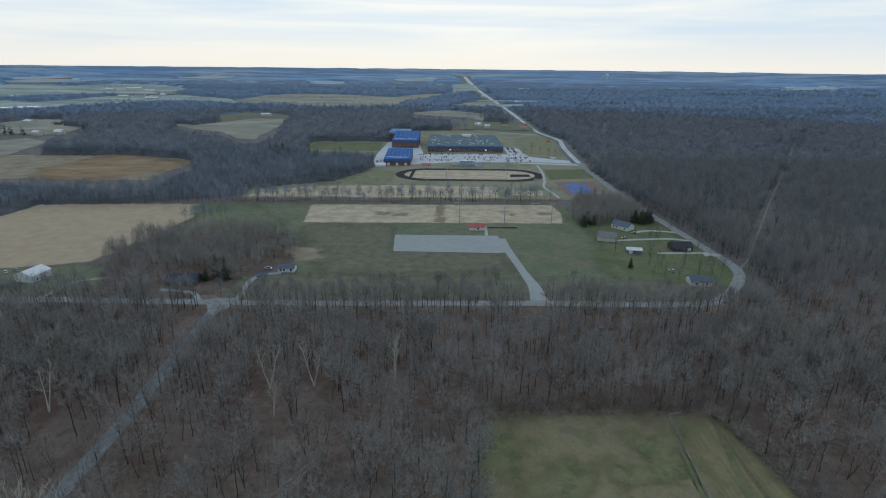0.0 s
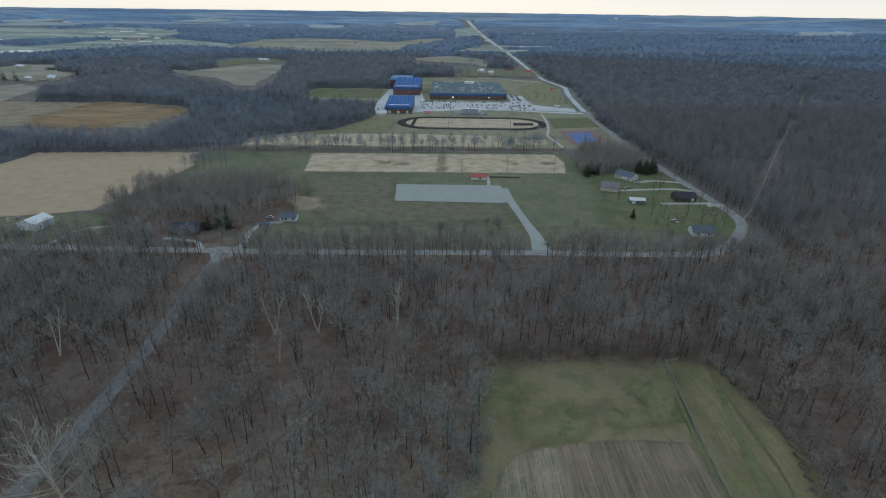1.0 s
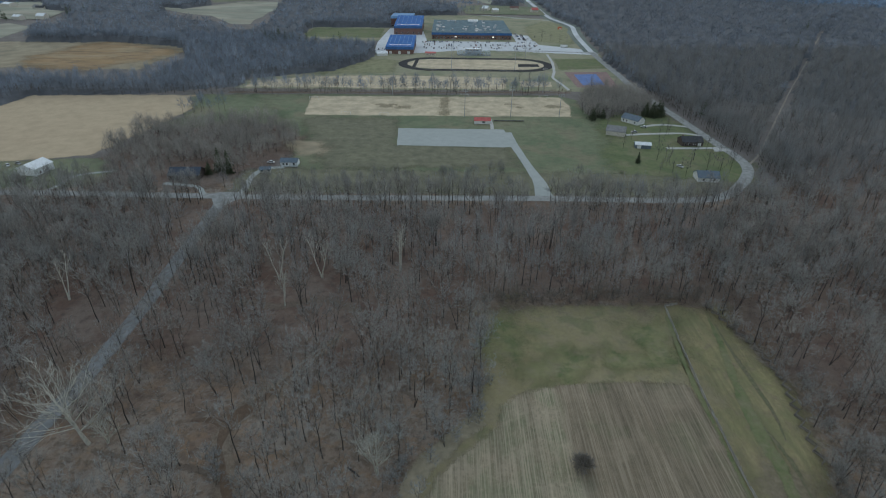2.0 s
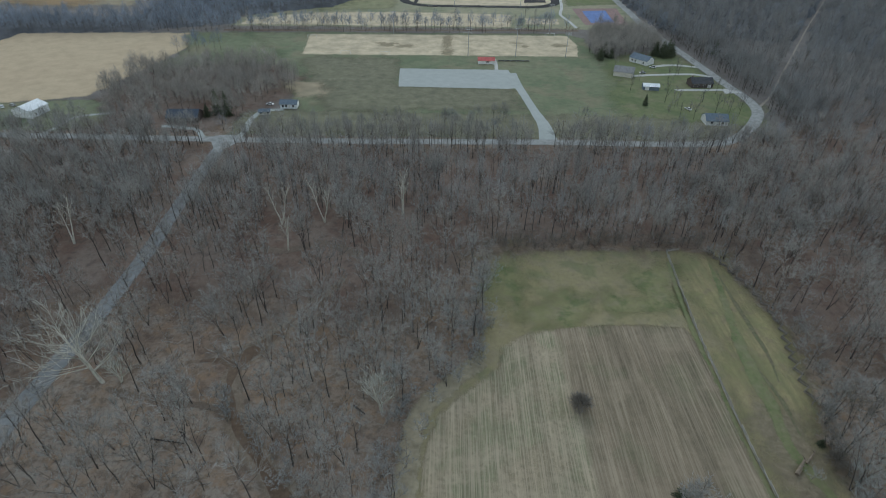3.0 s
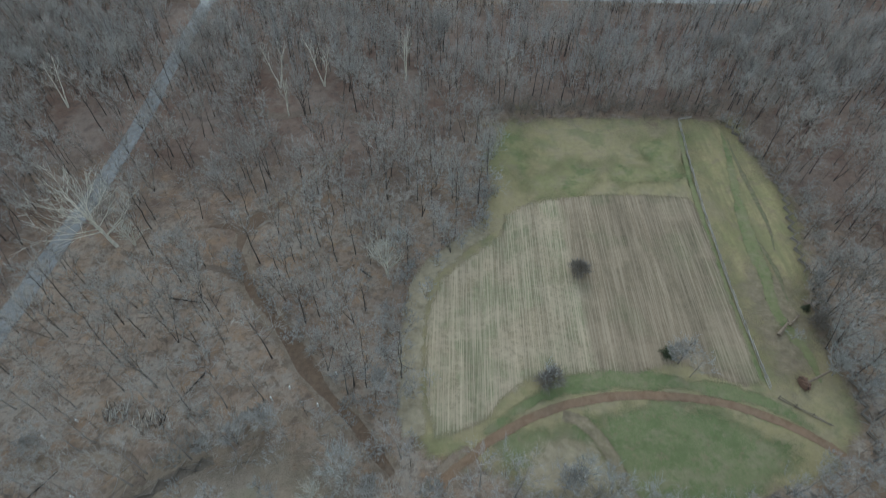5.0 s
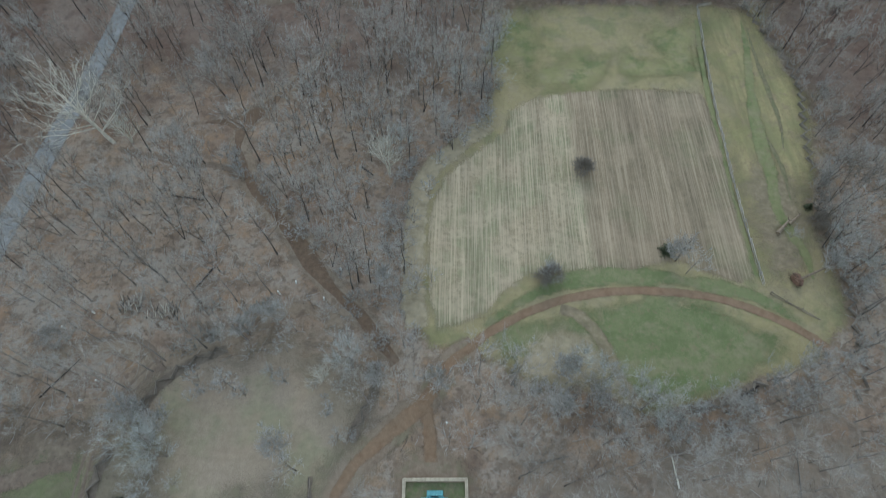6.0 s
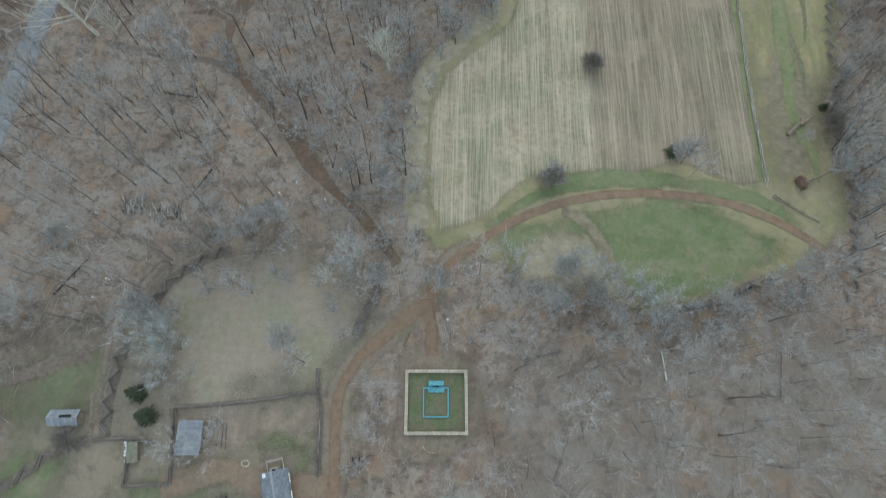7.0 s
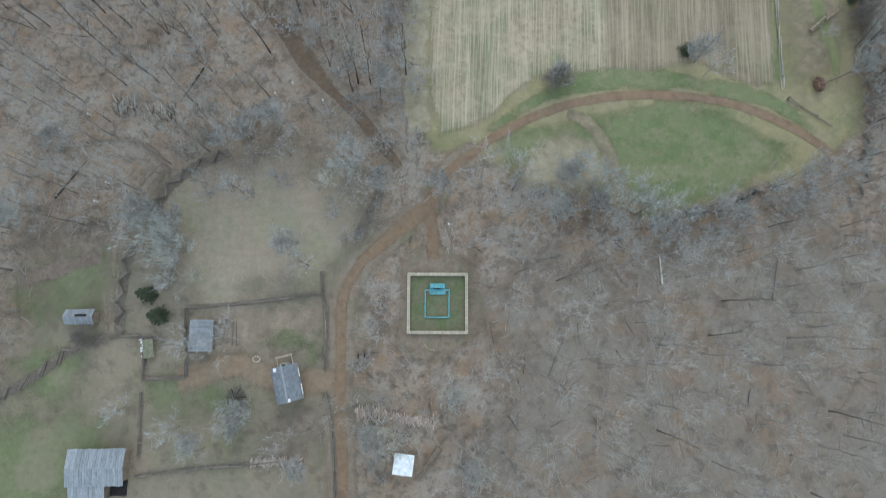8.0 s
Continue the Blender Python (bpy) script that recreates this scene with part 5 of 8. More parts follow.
def roadside_gap(x, y):
    """The trees thin out just south of the road and round the mouth of the lane, to open the camera's view of them."""
    thin = (y > 226) & (y < 258) & (np.abs(x - 0.19 * y) < 6) | (y > 226) & (y < 251) & (np.abs(x) < 250) & (np.sin(x * 0.9 + y * 1.7) < 0.25)
    return ~thin & ~((y > 222) & (off_line(x, y, ROAD_W) < 11)) & (off_line(x, y, HOUSE_DRIVE) > 7)


def free_of_tracks(x, y, near=True):
    r = np.hypot(x, y)
    ok = (off_line(x, y, ROAD_EW) > np.where(y < 262, 5.5, 6.0)) 
    ok &= off_line(x, y, HIGHWAY) > np.where(x < 192, 11 + 0.011 * r, 9 + 0.002 * r)
    ok &= off_line(x, y, TRAIL) > np.where(r > 500, 4.5, 3)
    if near:
        ok &= roadside_gap(x, y)
        ok &= off_line(x, y, ROAD_W) > np.where(x > -113.5, 5.5, 4.5)
        ok &= off_line(x, y + 2, CREEK) > 4.2
        ok &= off_line(x, y, PATH_MAIN) > 3.5
        ok &= off_line(x, y, PATH_ARC) > 2.5
        ok &= off_line(x, y, PATH_WALL) > 3.0
        ok &= ~((x > -11) & (x < 9) & (y > -4) & (y < 17))
        ok &= ~((x > -13) & (x < -1) & (y > -32) & (y < -16))
    for px, py in SYCAMORES:
        # trees between the pale ones and the camera are left out
        ok &= off_line(x, y, [(px, py), (px * 0.88, py * 0.88)]) > 5.5
    for p in FOREST_FREE:
        ok &= ~in_poly(x, y, p)
    for p in SEEN_OVER:
        # tall trees are cleared on the camera's side, so these fields stay in view
        for k in (1.03, 1.06, 1.09, 1.12) if min(math.hypot(*q) for q in p) < 1400 else (1.025, 1.05):
            ok &= ~in_poly(x * k, y * k, p)
    return ok


def joined_trees(name, kinds, places, lo, hi, seed, label, category, crown="twig", bark="bark"):
    """Many trees of a few shapes, joined into one object."""
    g = np.random.default_rng(seed)
    pick = g.integers(0, len(kinds), len(places))
    V, F, I, T, base = [], [], [], [], 0
    for k, ((tv, tf), (cv, cf)) in enumerate(kinds):
        at = places[pick == k]
        if not len(at):
            continue
        a, s, wide = g.uniform(0, math.tau, len(at)), g.uniform(lo, hi, len(at)), g.uniform(0.85, 1.2, len(at))
        tone = np.clip([0.5 + 0.55 * noise.noise((a / 30, b / 30, 23)) for a, b in at] + g.normal(0, 0.13, len(at)), 0, 1)
        v0 = np.concatenate([tv, cv])
        f0 = np.concatenate([tf, cf + len(tv)])
        c, d = np.cos(a)[:, None], np.sin(a)[:, None]
        x = (v0[None, :, 0] * c - v0[None, :, 1] * d) * (s * wide)[:, None] + at[:, :1]
        y = (v0[None, :, 0] * d + v0[None, :, 1] * c) * (s * wide)[:, None] + at[:, 1:]
        z = v0[None, :, 2] * s[:, None] + ground_height(at[:, 0], at[:, 1])[:, None]
        V.append(np.stack([x, y, z], -1).reshape(-1, 3))
        F.append((f0[None] + (np.arange(len(at)) * len(v0))[:, None, None] + base).reshape(-1, 3))
        I.append(np.tile(np.r_[np.zeros(len(tf)), np.ones(len(cf))], len(at)))
        T.append(np.repeat(tone, len(v0)))
        base += len(at) * len(v0)
    me = mesh_of(name, np.concatenate(V), np.concatenate(F), [M[bark], M[crown]], np.concatenate(I), {"tone": np.concatenate(T)})
    return tagged(new(name, me), label, category, kind="stuff")


rng = random.Random(11)
NEAR_KINDS = [grown_tree(rng, rng.uniform(17, 22), 10, 6, 14, 0.015, spread=rng.uniform(0.34, 0.44), bare=rng.uniform(0.3, 0.46)) for _ in range(7)]
MID_KINDS = [grown_tree(rng, rng.uniform(16, 22), 8, 5, 11, 0.033, spread=rng.uniform(0.34, 0.46), bare=rng.uniform(0.30, 0.46), sides=3, upward=rng.uniform(0.8, 1.3), stems=1 if k % 4 else 2) for k in range(9)]
LOW_KINDS = [broom(rng, rng.uniform(15, 20), rng.uniform(3.6, 5.2), 130, 0.095, low=0.4) for _ in range(8)]
FAR_KINDS = [broom(rng, rng.uniform(15, 20), rng.uniform(6.5, 8.0), 42, 0.33, limbs=3) for _ in range(6)]
HAZY_KINDS = [broom(rng, rng.uniform(13, 18), rng.uniform(7, 10), 28, 0.6, limbs=2) for _ in range(5)]
GROVE_KINDS = [broom(rng, rng.uniform(15, 20), rng.uniform(4.4, 6.0), 330, 0.05, low=0.36, limbs=6, trunk_r=0.2) for _ in range(6)]
BUSHES = [broom(rng, rng.uniform(1.8, 3.6), rng.uniform(1.3, 2.4), 34, 0.05, low=0.12, limbs=3, trunk_r=0.05) for _ in range(6)]
BELT_KINDS = [broom(rng, rng.uniform(17, 21), rng.uniform(3.2, 4.6), 190, 0.036, low=0.42, limbs=5, trunk_r=0.22) for _ in range(6)]
SAPLINGS = [grown_tree(rng, rng.uniform(6, 10), 6, 4, 3, 0.045, spread=0.36, bare=0.2, sides=3, trunk_r=0.06, light=True) for _ in range(5)]


def thing_trees(name, kinds, places, lo, hi, seed, label, category, group, mats, turned=True):
    """Trees that stand singly, each a thing with trunk and crown."""
    g = random.Random(seed)
    models = []
    for n, ((tv, tf), (cv, cf)) in enumerate(kinds):
        ob = thing(name, pose(0, 0, 0), label, category, group)
        tone = g.random()
        part("trunk", mesh_of("trunk", tv, tf, mats[0], attrs={"tone": np.full(len(tv), tone)}), None, ob)
        part("crown", mesh_of("crown", cv, cf, mats[1], attrs={"tone": np.full(len(cv), tone)}), None, ob)
        models.append(ob)
    for i, (x, y) in enumerate(places):
        s = g.uniform(lo, hi)
        m = pose(x, y, float(ground_height(x, y)), 0, 0, g.uniform(0, 360) if turned else 0)
        if i < len(models):
            ob = models[i]
            ob.matrix_basis = m
        else:
            ob = copy_thing(models[g.randrange(len(models))], m)
        ob.scale = (s * g.uniform(0.9, 1.15), s * g.uniform(0.9, 1.15), s)
    return models


def fan(x, y, margin):
    return (np.abs(x) < 100 + 0.56 * np.maximum(y, 0) + margin)


def thinned(x, y):
    """Woods grow in clumps with thinner places between."""
    g = np.random.default_rng(91)
    clump = np.array([noise.noise((a / 22, b / 22, 11)) + 0.5 * noise.noise((a / 60, b / 60, 17)) for a, b in zip(x, y)])
    open_wood = (x > -104) & (x < -8) & (y < 140)
    return g.random(len(x)) < np.clip(0.78 + 0.75 * clump, 0.3, 1.0) * np.where(open_wood, 0.95, 0.88) + np.where(x < -119, 0.35, 0)


near_spots = spots(-125, 125, -62, 60, 8.2, lambda x, y: free_of_tracks(x, y), 3)
thing_trees("bare_tree", NEAR_KINDS, near_spots[:330], 0.75, 1.1, 5, "tall leafless hardwood with a fine grey crown", "tree", "bare trees round the farm", (M["near_bark"], M["near_twig"]))
mid_spots = spots(-290, 290, 60, 256, 6.5, lambda x, y: free_of_tracks(x, y) & fan(x, y, 15) & thinned(x, y), 4)
joined_trees("bare_woods", MID_KINDS, mid_spots, 0.72, 1.12, 6, "dense leafless brown-grey hardwood forest", "woods")
low_spots = spots(-260, 260, 20, 258, 7.5, lambda x, y: free_of_tracks(x, y) & fan(x, y, 5), 14)
joined_trees("saplings", SAPLINGS, low_spots, 0.6, 1.2, 16, "thin grey saplings under the tall trees", "undergrowth")
belt = spots(-250, 240, 176, 257, 8.0, lambda x, y: free_of_tracks(x, y) & fan(x, y, 15), 74)
joined_trees("road_woods", BELT_KINDS, belt, 0.8, 1.1, 75, "dense dark-stemmed leafless trees south of the road", "woods", "haze_twig")
bushes = spots(-270, 270, -62, 258, 7.0, lambda x, y: free_of_tracks(x, y) & fan(x, y, 5) & (np.array([noise.noise((a / 17, b / 17, 41)) for a, b in zip(x, y)]) > np.where(x < -118, -0.6, 0.05)), 44)
joined_trees("undergrowth", BUSHES, bushes, 0.6, 1.3, 45, "reddish-brown leafless brush under the trees", "undergrowth", "under_twig")
pale_spots = spots(-250, 250, 40, 250, 30.0, lambda x, y: free_of_tracks(x, y) & fan(x, y, 5), 46)
joined_trees("pale_trees", MID_KINDS, pale_spots, 0.6, 1.0, 47, "slender pale-barked trees among the darker woods", "woods", "near_twig", "silver_bark")
band = spots(-230, 186, 267, 298, 7.0, lambda x, y: (off_line(x, y, ROAD_EW) > 5) & (off_line(x, y, HOUSE_DRIVE) > 8) & (off_line(x, y, DRIVE_LOT) > 5) & ~in_poly(x, y, [(-170, 278), (-84, 278), (-84, 312), (-170, 312)]) & ~in_poly(x, y, [(140, 284), (165, 284), (165, 303), (140, 303)]) & ~in_poly(x, y, [(-262, 264), (-222, 264), (-222, 304), (-262, 304)]) & (np.array([noise.noise((a / 19, b / 9, 77)) for a, b in zip(x, y)]) > -0.12 + (y - 270) * 0.016), 21)
joined_trees("roadside_trees", GROVE_KINDS, band, 0.42, 0.78, 22, "row of leafless trees along the country road", "trees", "grey_twig", "bark")
row = spots(-250, 165, 250.5, 257.5, 4.6, lambda x, y: (off_line(x, y, ROAD_W) > 9) & (np.abs(x - 48) > 6) & (np.array([noise.noise((a / 14, 3, 78)) for a in x]) > -0.25), 79)
joined_trees("roadside_row", BELT_KINDS, row, 0.75, 1.05, 80, "thin row of leafless trees at the roadside", "trees")
grove = spots(-226, -92, 270, 426, 5.6, lambda x, y: in_poly(x, y, [(-222, 326), (-208, 376), (-150, 388), (-118, 380), (-100, 352), (-100, 330), (-112, 318), (-122, 312), (-134, 306), (-160, 300), (-196, 300)]) | ((np.sin(x * 1.3 + y * 0.7) > 0.3) & in_poly(x, y, [(-200, 300), (-160, 300), (-136, 306), (-122, 312), (-116, 290), (-140, 270), (-196, 272)]) & (np.abs(x + 149) > 13) & (off_line(x, y, HOUSE_DRIVE) > 9)) & ~in_poly(x, y, [(-108, 290), (-84, 290), (-84, 316), (-108, 316)]), 23)
joined_trees("bare_grove", GROVE_KINDS, grove, 0.6, 0.92, 24, "leafless grove behind the farmhouses", "woods", "grove_twig")
right = spots(100, 620, 262, 700, 7.6, lambda x, y: free_of_tracks(x, y, False) & ((x > 190) | ((y > 375) & (x > 179))) & (np.abs(x) < 0.82 * y + 70), 25)
verge = spots(175, 262, 262, 560, 5.6, lambda x, y: free_of_tracks(x, y, False) & ((x > 190) | ((y > 375) & (x > 179))) & (off_line(x, y, ROAD_EW) < 34), 33)
joined_trees("forest_edge", LOW_KINDS, verge, 0.6, 0.95, 34, "bare trees along the roadside edge of the forest", "woods", "grey_twig")
joined_trees("east_forest", LOW_KINDS, right, 0.75, 1.1, 26, "wide leafless forest east of the road", "woods", "grey_twig")
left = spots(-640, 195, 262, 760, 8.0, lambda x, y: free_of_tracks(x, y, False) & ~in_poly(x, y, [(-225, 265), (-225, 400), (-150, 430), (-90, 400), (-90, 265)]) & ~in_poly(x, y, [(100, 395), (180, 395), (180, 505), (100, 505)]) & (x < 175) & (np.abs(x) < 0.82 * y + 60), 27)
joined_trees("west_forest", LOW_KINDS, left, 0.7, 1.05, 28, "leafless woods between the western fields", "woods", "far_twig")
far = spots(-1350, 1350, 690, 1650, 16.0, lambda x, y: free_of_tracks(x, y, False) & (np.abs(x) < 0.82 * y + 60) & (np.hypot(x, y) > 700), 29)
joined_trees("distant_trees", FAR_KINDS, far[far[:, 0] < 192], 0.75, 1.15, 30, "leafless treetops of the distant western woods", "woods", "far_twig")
joined_trees("distant_east_trees", FAR_KINDS, far[far[:, 0] >= 192], 0.75, 1.15, 31, "leafless treetops of the distant eastern forest", "woods", "east_haze_twig")
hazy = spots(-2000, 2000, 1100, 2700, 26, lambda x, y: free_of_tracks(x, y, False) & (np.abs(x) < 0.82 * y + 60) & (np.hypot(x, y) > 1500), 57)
joined_trees("hazy_trees", HAZY_KINDS, hazy, 0.75, 1.15, 58, "treetops of the farthest woods, haze painted into their blue", "woods", "hazy_twig")


def pine(rng, height, radius):
    """A dark far pine: a stem and whorls of drooping boughs."""
    trunk, crown = Mesher(), Mesher()
    trunk.add(spike(Vector((0, 0, -0.3)), Vector((0, 0, height)), 0.25))
    for i in range(7):
        f = i / 7
        for k in range(6):
            a = k * 1.05 + i * 0.5 + rng.uniform(-0.3, 0.3)
            r = radius * (1 - f) * rng.uniform(0.8, 1.2) + 0.3
            z = height * (0.18 + 0.8 * f)
            crown.add(sliver(Vector((0, 0, z + height * 0.05)), Vector((math.cos(a) * r, math.sin(a) * r, z)), 1.1 * (1.1 - f)))
    return trunk.arrays(), crown.arrays()


PINES = [pine(rng, rng.uniform(15, 21), rng.uniform(3.5, 5.0)) for _ in range(4)]
g = np.random.default_rng(5)
stands = [(430, 1690, 60, 14), (500, 1780, 80, 22), (560, 1830, 60, 14), (1140, 2330, 130, 26), (1360, 2230, 110, 20), (1500, 2290, 130, 20), (1690, 2230, 90, 16), (425, 2200, 60, 10), (440, 2540, 70, 12), (-300, 1590, 70, 10), (-140, 1605, 70, 14), (-50, 1620, 50, 12), (-640, 1000, 40, 5), (-736, 930, 30, 5), (-236, 739, 30, 7), (-195, 716, 40, 10), (-140, 702, 24, 5), (330, 660, 10, 1), (420, 700, 12, 2), (620, 900, 200, 5), (300, 520, 6, 1)]
joined_trees("dark_pines", PINES, np.concatenate([g.normal((x, y), (s * 0.5, s * 0.25), (n, 2)) for x, y, s, n in stands]), 0.8, 1.15, 36, "dark green pines scattered through the leafless woods", "pines", "conifer")
rows = np.concatenate([np.linspace(a, b, n) + g.normal(0, 5, (n, 2)) for a, b, n in (((-1540, 1790), (-1200, 2040), 46), ((-1100, 2125), (-960, 2110), 24), ((-1200, 1985), (-960, 2100), 26), ((-1830, 2440), (-1300, 2480), 40), ((-700, 2020), (-300, 2000), 30), ((-1060, 1700), (-860, 1860), 26), ((-560, 1745), (-180, 1700), 34), ((20, 2420), (-200, 2170), 16), ((-40, 1240), (60, 1245), 14))])
# The far rows use the twig colour that has haze painted in.
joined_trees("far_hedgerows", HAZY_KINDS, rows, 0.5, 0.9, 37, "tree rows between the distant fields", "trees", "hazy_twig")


def wood_edge(x, y):
    """Trees at the edge of a wood where it faces open land towards the camera."""
    return free_of_tracks(x, y, False) & ~free_of_tracks(x * 0.968, y * 0.968, False) & (np.hypot(x, y) > 480) & (np.abs(x) < 0.82 * y + 60) & ~((y < 512) & (x > -205) & (x < 118))


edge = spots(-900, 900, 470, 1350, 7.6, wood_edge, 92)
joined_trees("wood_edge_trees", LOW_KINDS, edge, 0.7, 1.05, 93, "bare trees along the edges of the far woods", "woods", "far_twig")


def canopy(name, r0, r1, step, material, label, high, category="woods", kind="stuff", half=0.80, jag=0.34):
    """The roof of the far woods, seen from the side: an uneven sheet of crowns, open over fields and roads."""
    g = np.random.default_rng(31)
    rows = int(math.log(r1 / r0) / step)
    cols = int(2 * half / step)
    r = r0 * np.exp(np.arange(rows + 1) * step)[:, None]
    a = np.linspace(-half, half, cols + 1)[None]
    r = r * (1 + g.uniform(-0.3, 0.3, (rows + 1, cols + 1)) * step)
    a = a + g.uniform(-0.3, 0.3, (rows + 1, cols + 1)) * step
    x, y = r * np.sin(a), r * np.cos(a)
    wooded = (free_of_tracks(x.ravel(), y.ravel(), False) & (off_line(x.ravel(), y.ravel(), HIGHWAY) > np.where(x.ravel() < 192, 22 + 0.013 * np.hypot(x, y).ravel(), 16))).reshape(x.shape)
    big = np.array([noise.noise((px / 160, py / 160, 3)) for px, py in zip(x.ravel(), y.ravel())]).reshape(x.shape)
    top = high * (0.62 + 0.25 * big + jag * g.random(x.shape))
    rise = np.clip((np.hypot(x, y) - r0) / (0.3 * r0), 0, 1)
    z = ground_height(x, y) + np.where(wooded, top * rise - 3.0 * (1 - rise), -3.0)
    verts = np.stack([x, y, z], -1).reshape(-1, 3)
    i, j = np.meshgrid(np.arange(rows), np.arange(cols), indexing="ij")
    q = (i * (cols + 1) + j).ravel()
    ok = (wooded[:-1, :-1] | wooded[1:, :-1] | wooded[:-1, 1:] | wooded[1:, 1:]).ravel()
    q = q[ok]
    faces = np.concatenate([np.stack([q, q + 1, q + cols + 2], 1), np.stack([q, q + cols + 2, q + cols + 1], 1)])
    return tagged(new(name, mesh_of(name, verts, faces, material)), label, category, kind=kind)


canopy("far_woods", 500, 1700, 0.0085, M["far_wood"], "roof of leafless distant woods, crown shade painted in", 9.0)
canopy("backdrop_woods", 1250, 3300, 0.0085, M["mid_wood"], "roof of the farthest woods, painted blue-grey for haze", 12.0, "woods", "structure", jag=0.22)
canopy("backdrop", 2300, 4880, 0.011, M["blue_hill"], "low wooded hills along the skyline, painted blue for haze", 13.0, "hills", "structure", half=1.1, jag=0.07)

SHRUBS = [grown_tree(rng, rng.uniform(4.5, 7.5), 9, 4, 8, 0.032, spread=0.42, bare=0.08, sides=3, trunk_r=0.06, stems=2, light=True) for _ in range(5)]


def thicket(name, line, width, gap, seed, label, crown):
    """Low bare brush along a line."""
    g = np.random.default_rng(seed)
    pts = np.array([(p.x, p.y) for p in curve_points(line, gap)])
    pts = pts + g.normal(0, width / 2, pts.shape)
    joined_trees(name, SHRUBS, pts, 0.55, 1.1, seed, label, "brush", crown)


thicket("gully_thicket", [(-60, 39.5), (-57, 42), (-51, 45), (-46, 47.5), (-41, 50)], 3.4, 2.0, 61, "dark grey-green bare brush along the gully", "gully_twig")
thicket("creek_thicket", [(-60, 98), (-52, 86), (-40, 74), (-28, 60), (-17, 50), (-10, 44), (-9, 36)], 5.0, 2.2, 62, "silvery bare brush beside the creek", "haze_twig")
thicket("meadow_thicket", [(8, 36), (16, 33), (24, 29), (33, 28), (42, 24), (52, 25), (62, 29), (72, 33), (84, 38), (94, 44)], 4.5, 1.2, 63, "tangled grey brush below the meadow", "haze_twig")
thicket("edge_thicket", [(100, 165), (106, 150), (109, 125), (107, 102), (98, 84), (100, 68), (98, 50)], 4.0, 2.0, 64, "brown-grey brush at the edge of the woods", "twig")
thicket("west_edge_thicket", [(12, 128), (8, 110), (-4, 100), (-12, 88), (-13, 70), (-12, 55)], 4.0, 1.8, 65, "silvery brush at the edge of the field", "haze_twig")
thicket("north_edge_thicket", [(14, 168), (40, 169), (70, 170), (98, 171)], 3.0, 1.6, 66, "dark brush at the head of the field", "brush")
thicket("paddock_thicket", [(-62, 24), (-54, 28), (-44, 33), (-34, 33), (-25, 29), (-20, 22)], 5.0, 2.7, 67, "thin grey brush round the paddock", "haze_twig")
thicket("path_thicket", [(-17, 5), (-16, -3), (-15, -12), (-14, -22), (-12, -32)], 4.0, 2.7, 68, "thin grey brush beside the dirt path", "haze_twig")


def fallen_branches(name, places, seed, lo, hi, material, label):
    """Dead sticks lying on the forest floor."""
    g = random.Random(seed)
    bits = Mesher()
    for x, y in places:
        a, n = g.uniform(0, math.tau), g.uniform(lo, hi)
        p, q = Vector((x, y, 0.12)), Vector((x + n * math.cos(a), y + n * math.sin(a), g.uniform(0.1, 0.5)))
        r = g.uniform(0.03, 0.085)
        k = p.lerp(q, g.uniform(0.35, 0.65)) + Vector((g.uniform(-1, 1), g.uniform(-1, 1), 0)) * n * 0.09
        bits.add(tube([p, k, q], [r, r * 0.8, r * 0.25], 3))
        if g.random() < 0.5:
            m = p.lerp(q, g.uniform(0.3, 0.7))
            bits.add(spike(m, m + Vector((math.cos(a + 0.7), math.sin(a + 0.7), 0.2)) * n * 0.4, 0.04))
    v, f = bits.arrays()
    tagged(new(name, mesh_of(name, v, f, material, attrs={"tone": np.full(len(v), 0.5)})), label, "sticks", kind="stuff")


fallen_branches("fallen_branches", spots(-125, 125, -60, 130, 4.2, lambda x, y: free_of_tracks(x, y), 71), 72, 1.0, 4.5, M["twig"], "grey dead branches on the leaf litter")
fallen_branches("dark_sticks", spots(-125, 125, -60, 110, 9.5, lambda x, y: free_of_tracks(x, y), 73), 74, 1.5, 5.5, M["bark"], "dark fallen sticks on the leaf litter")



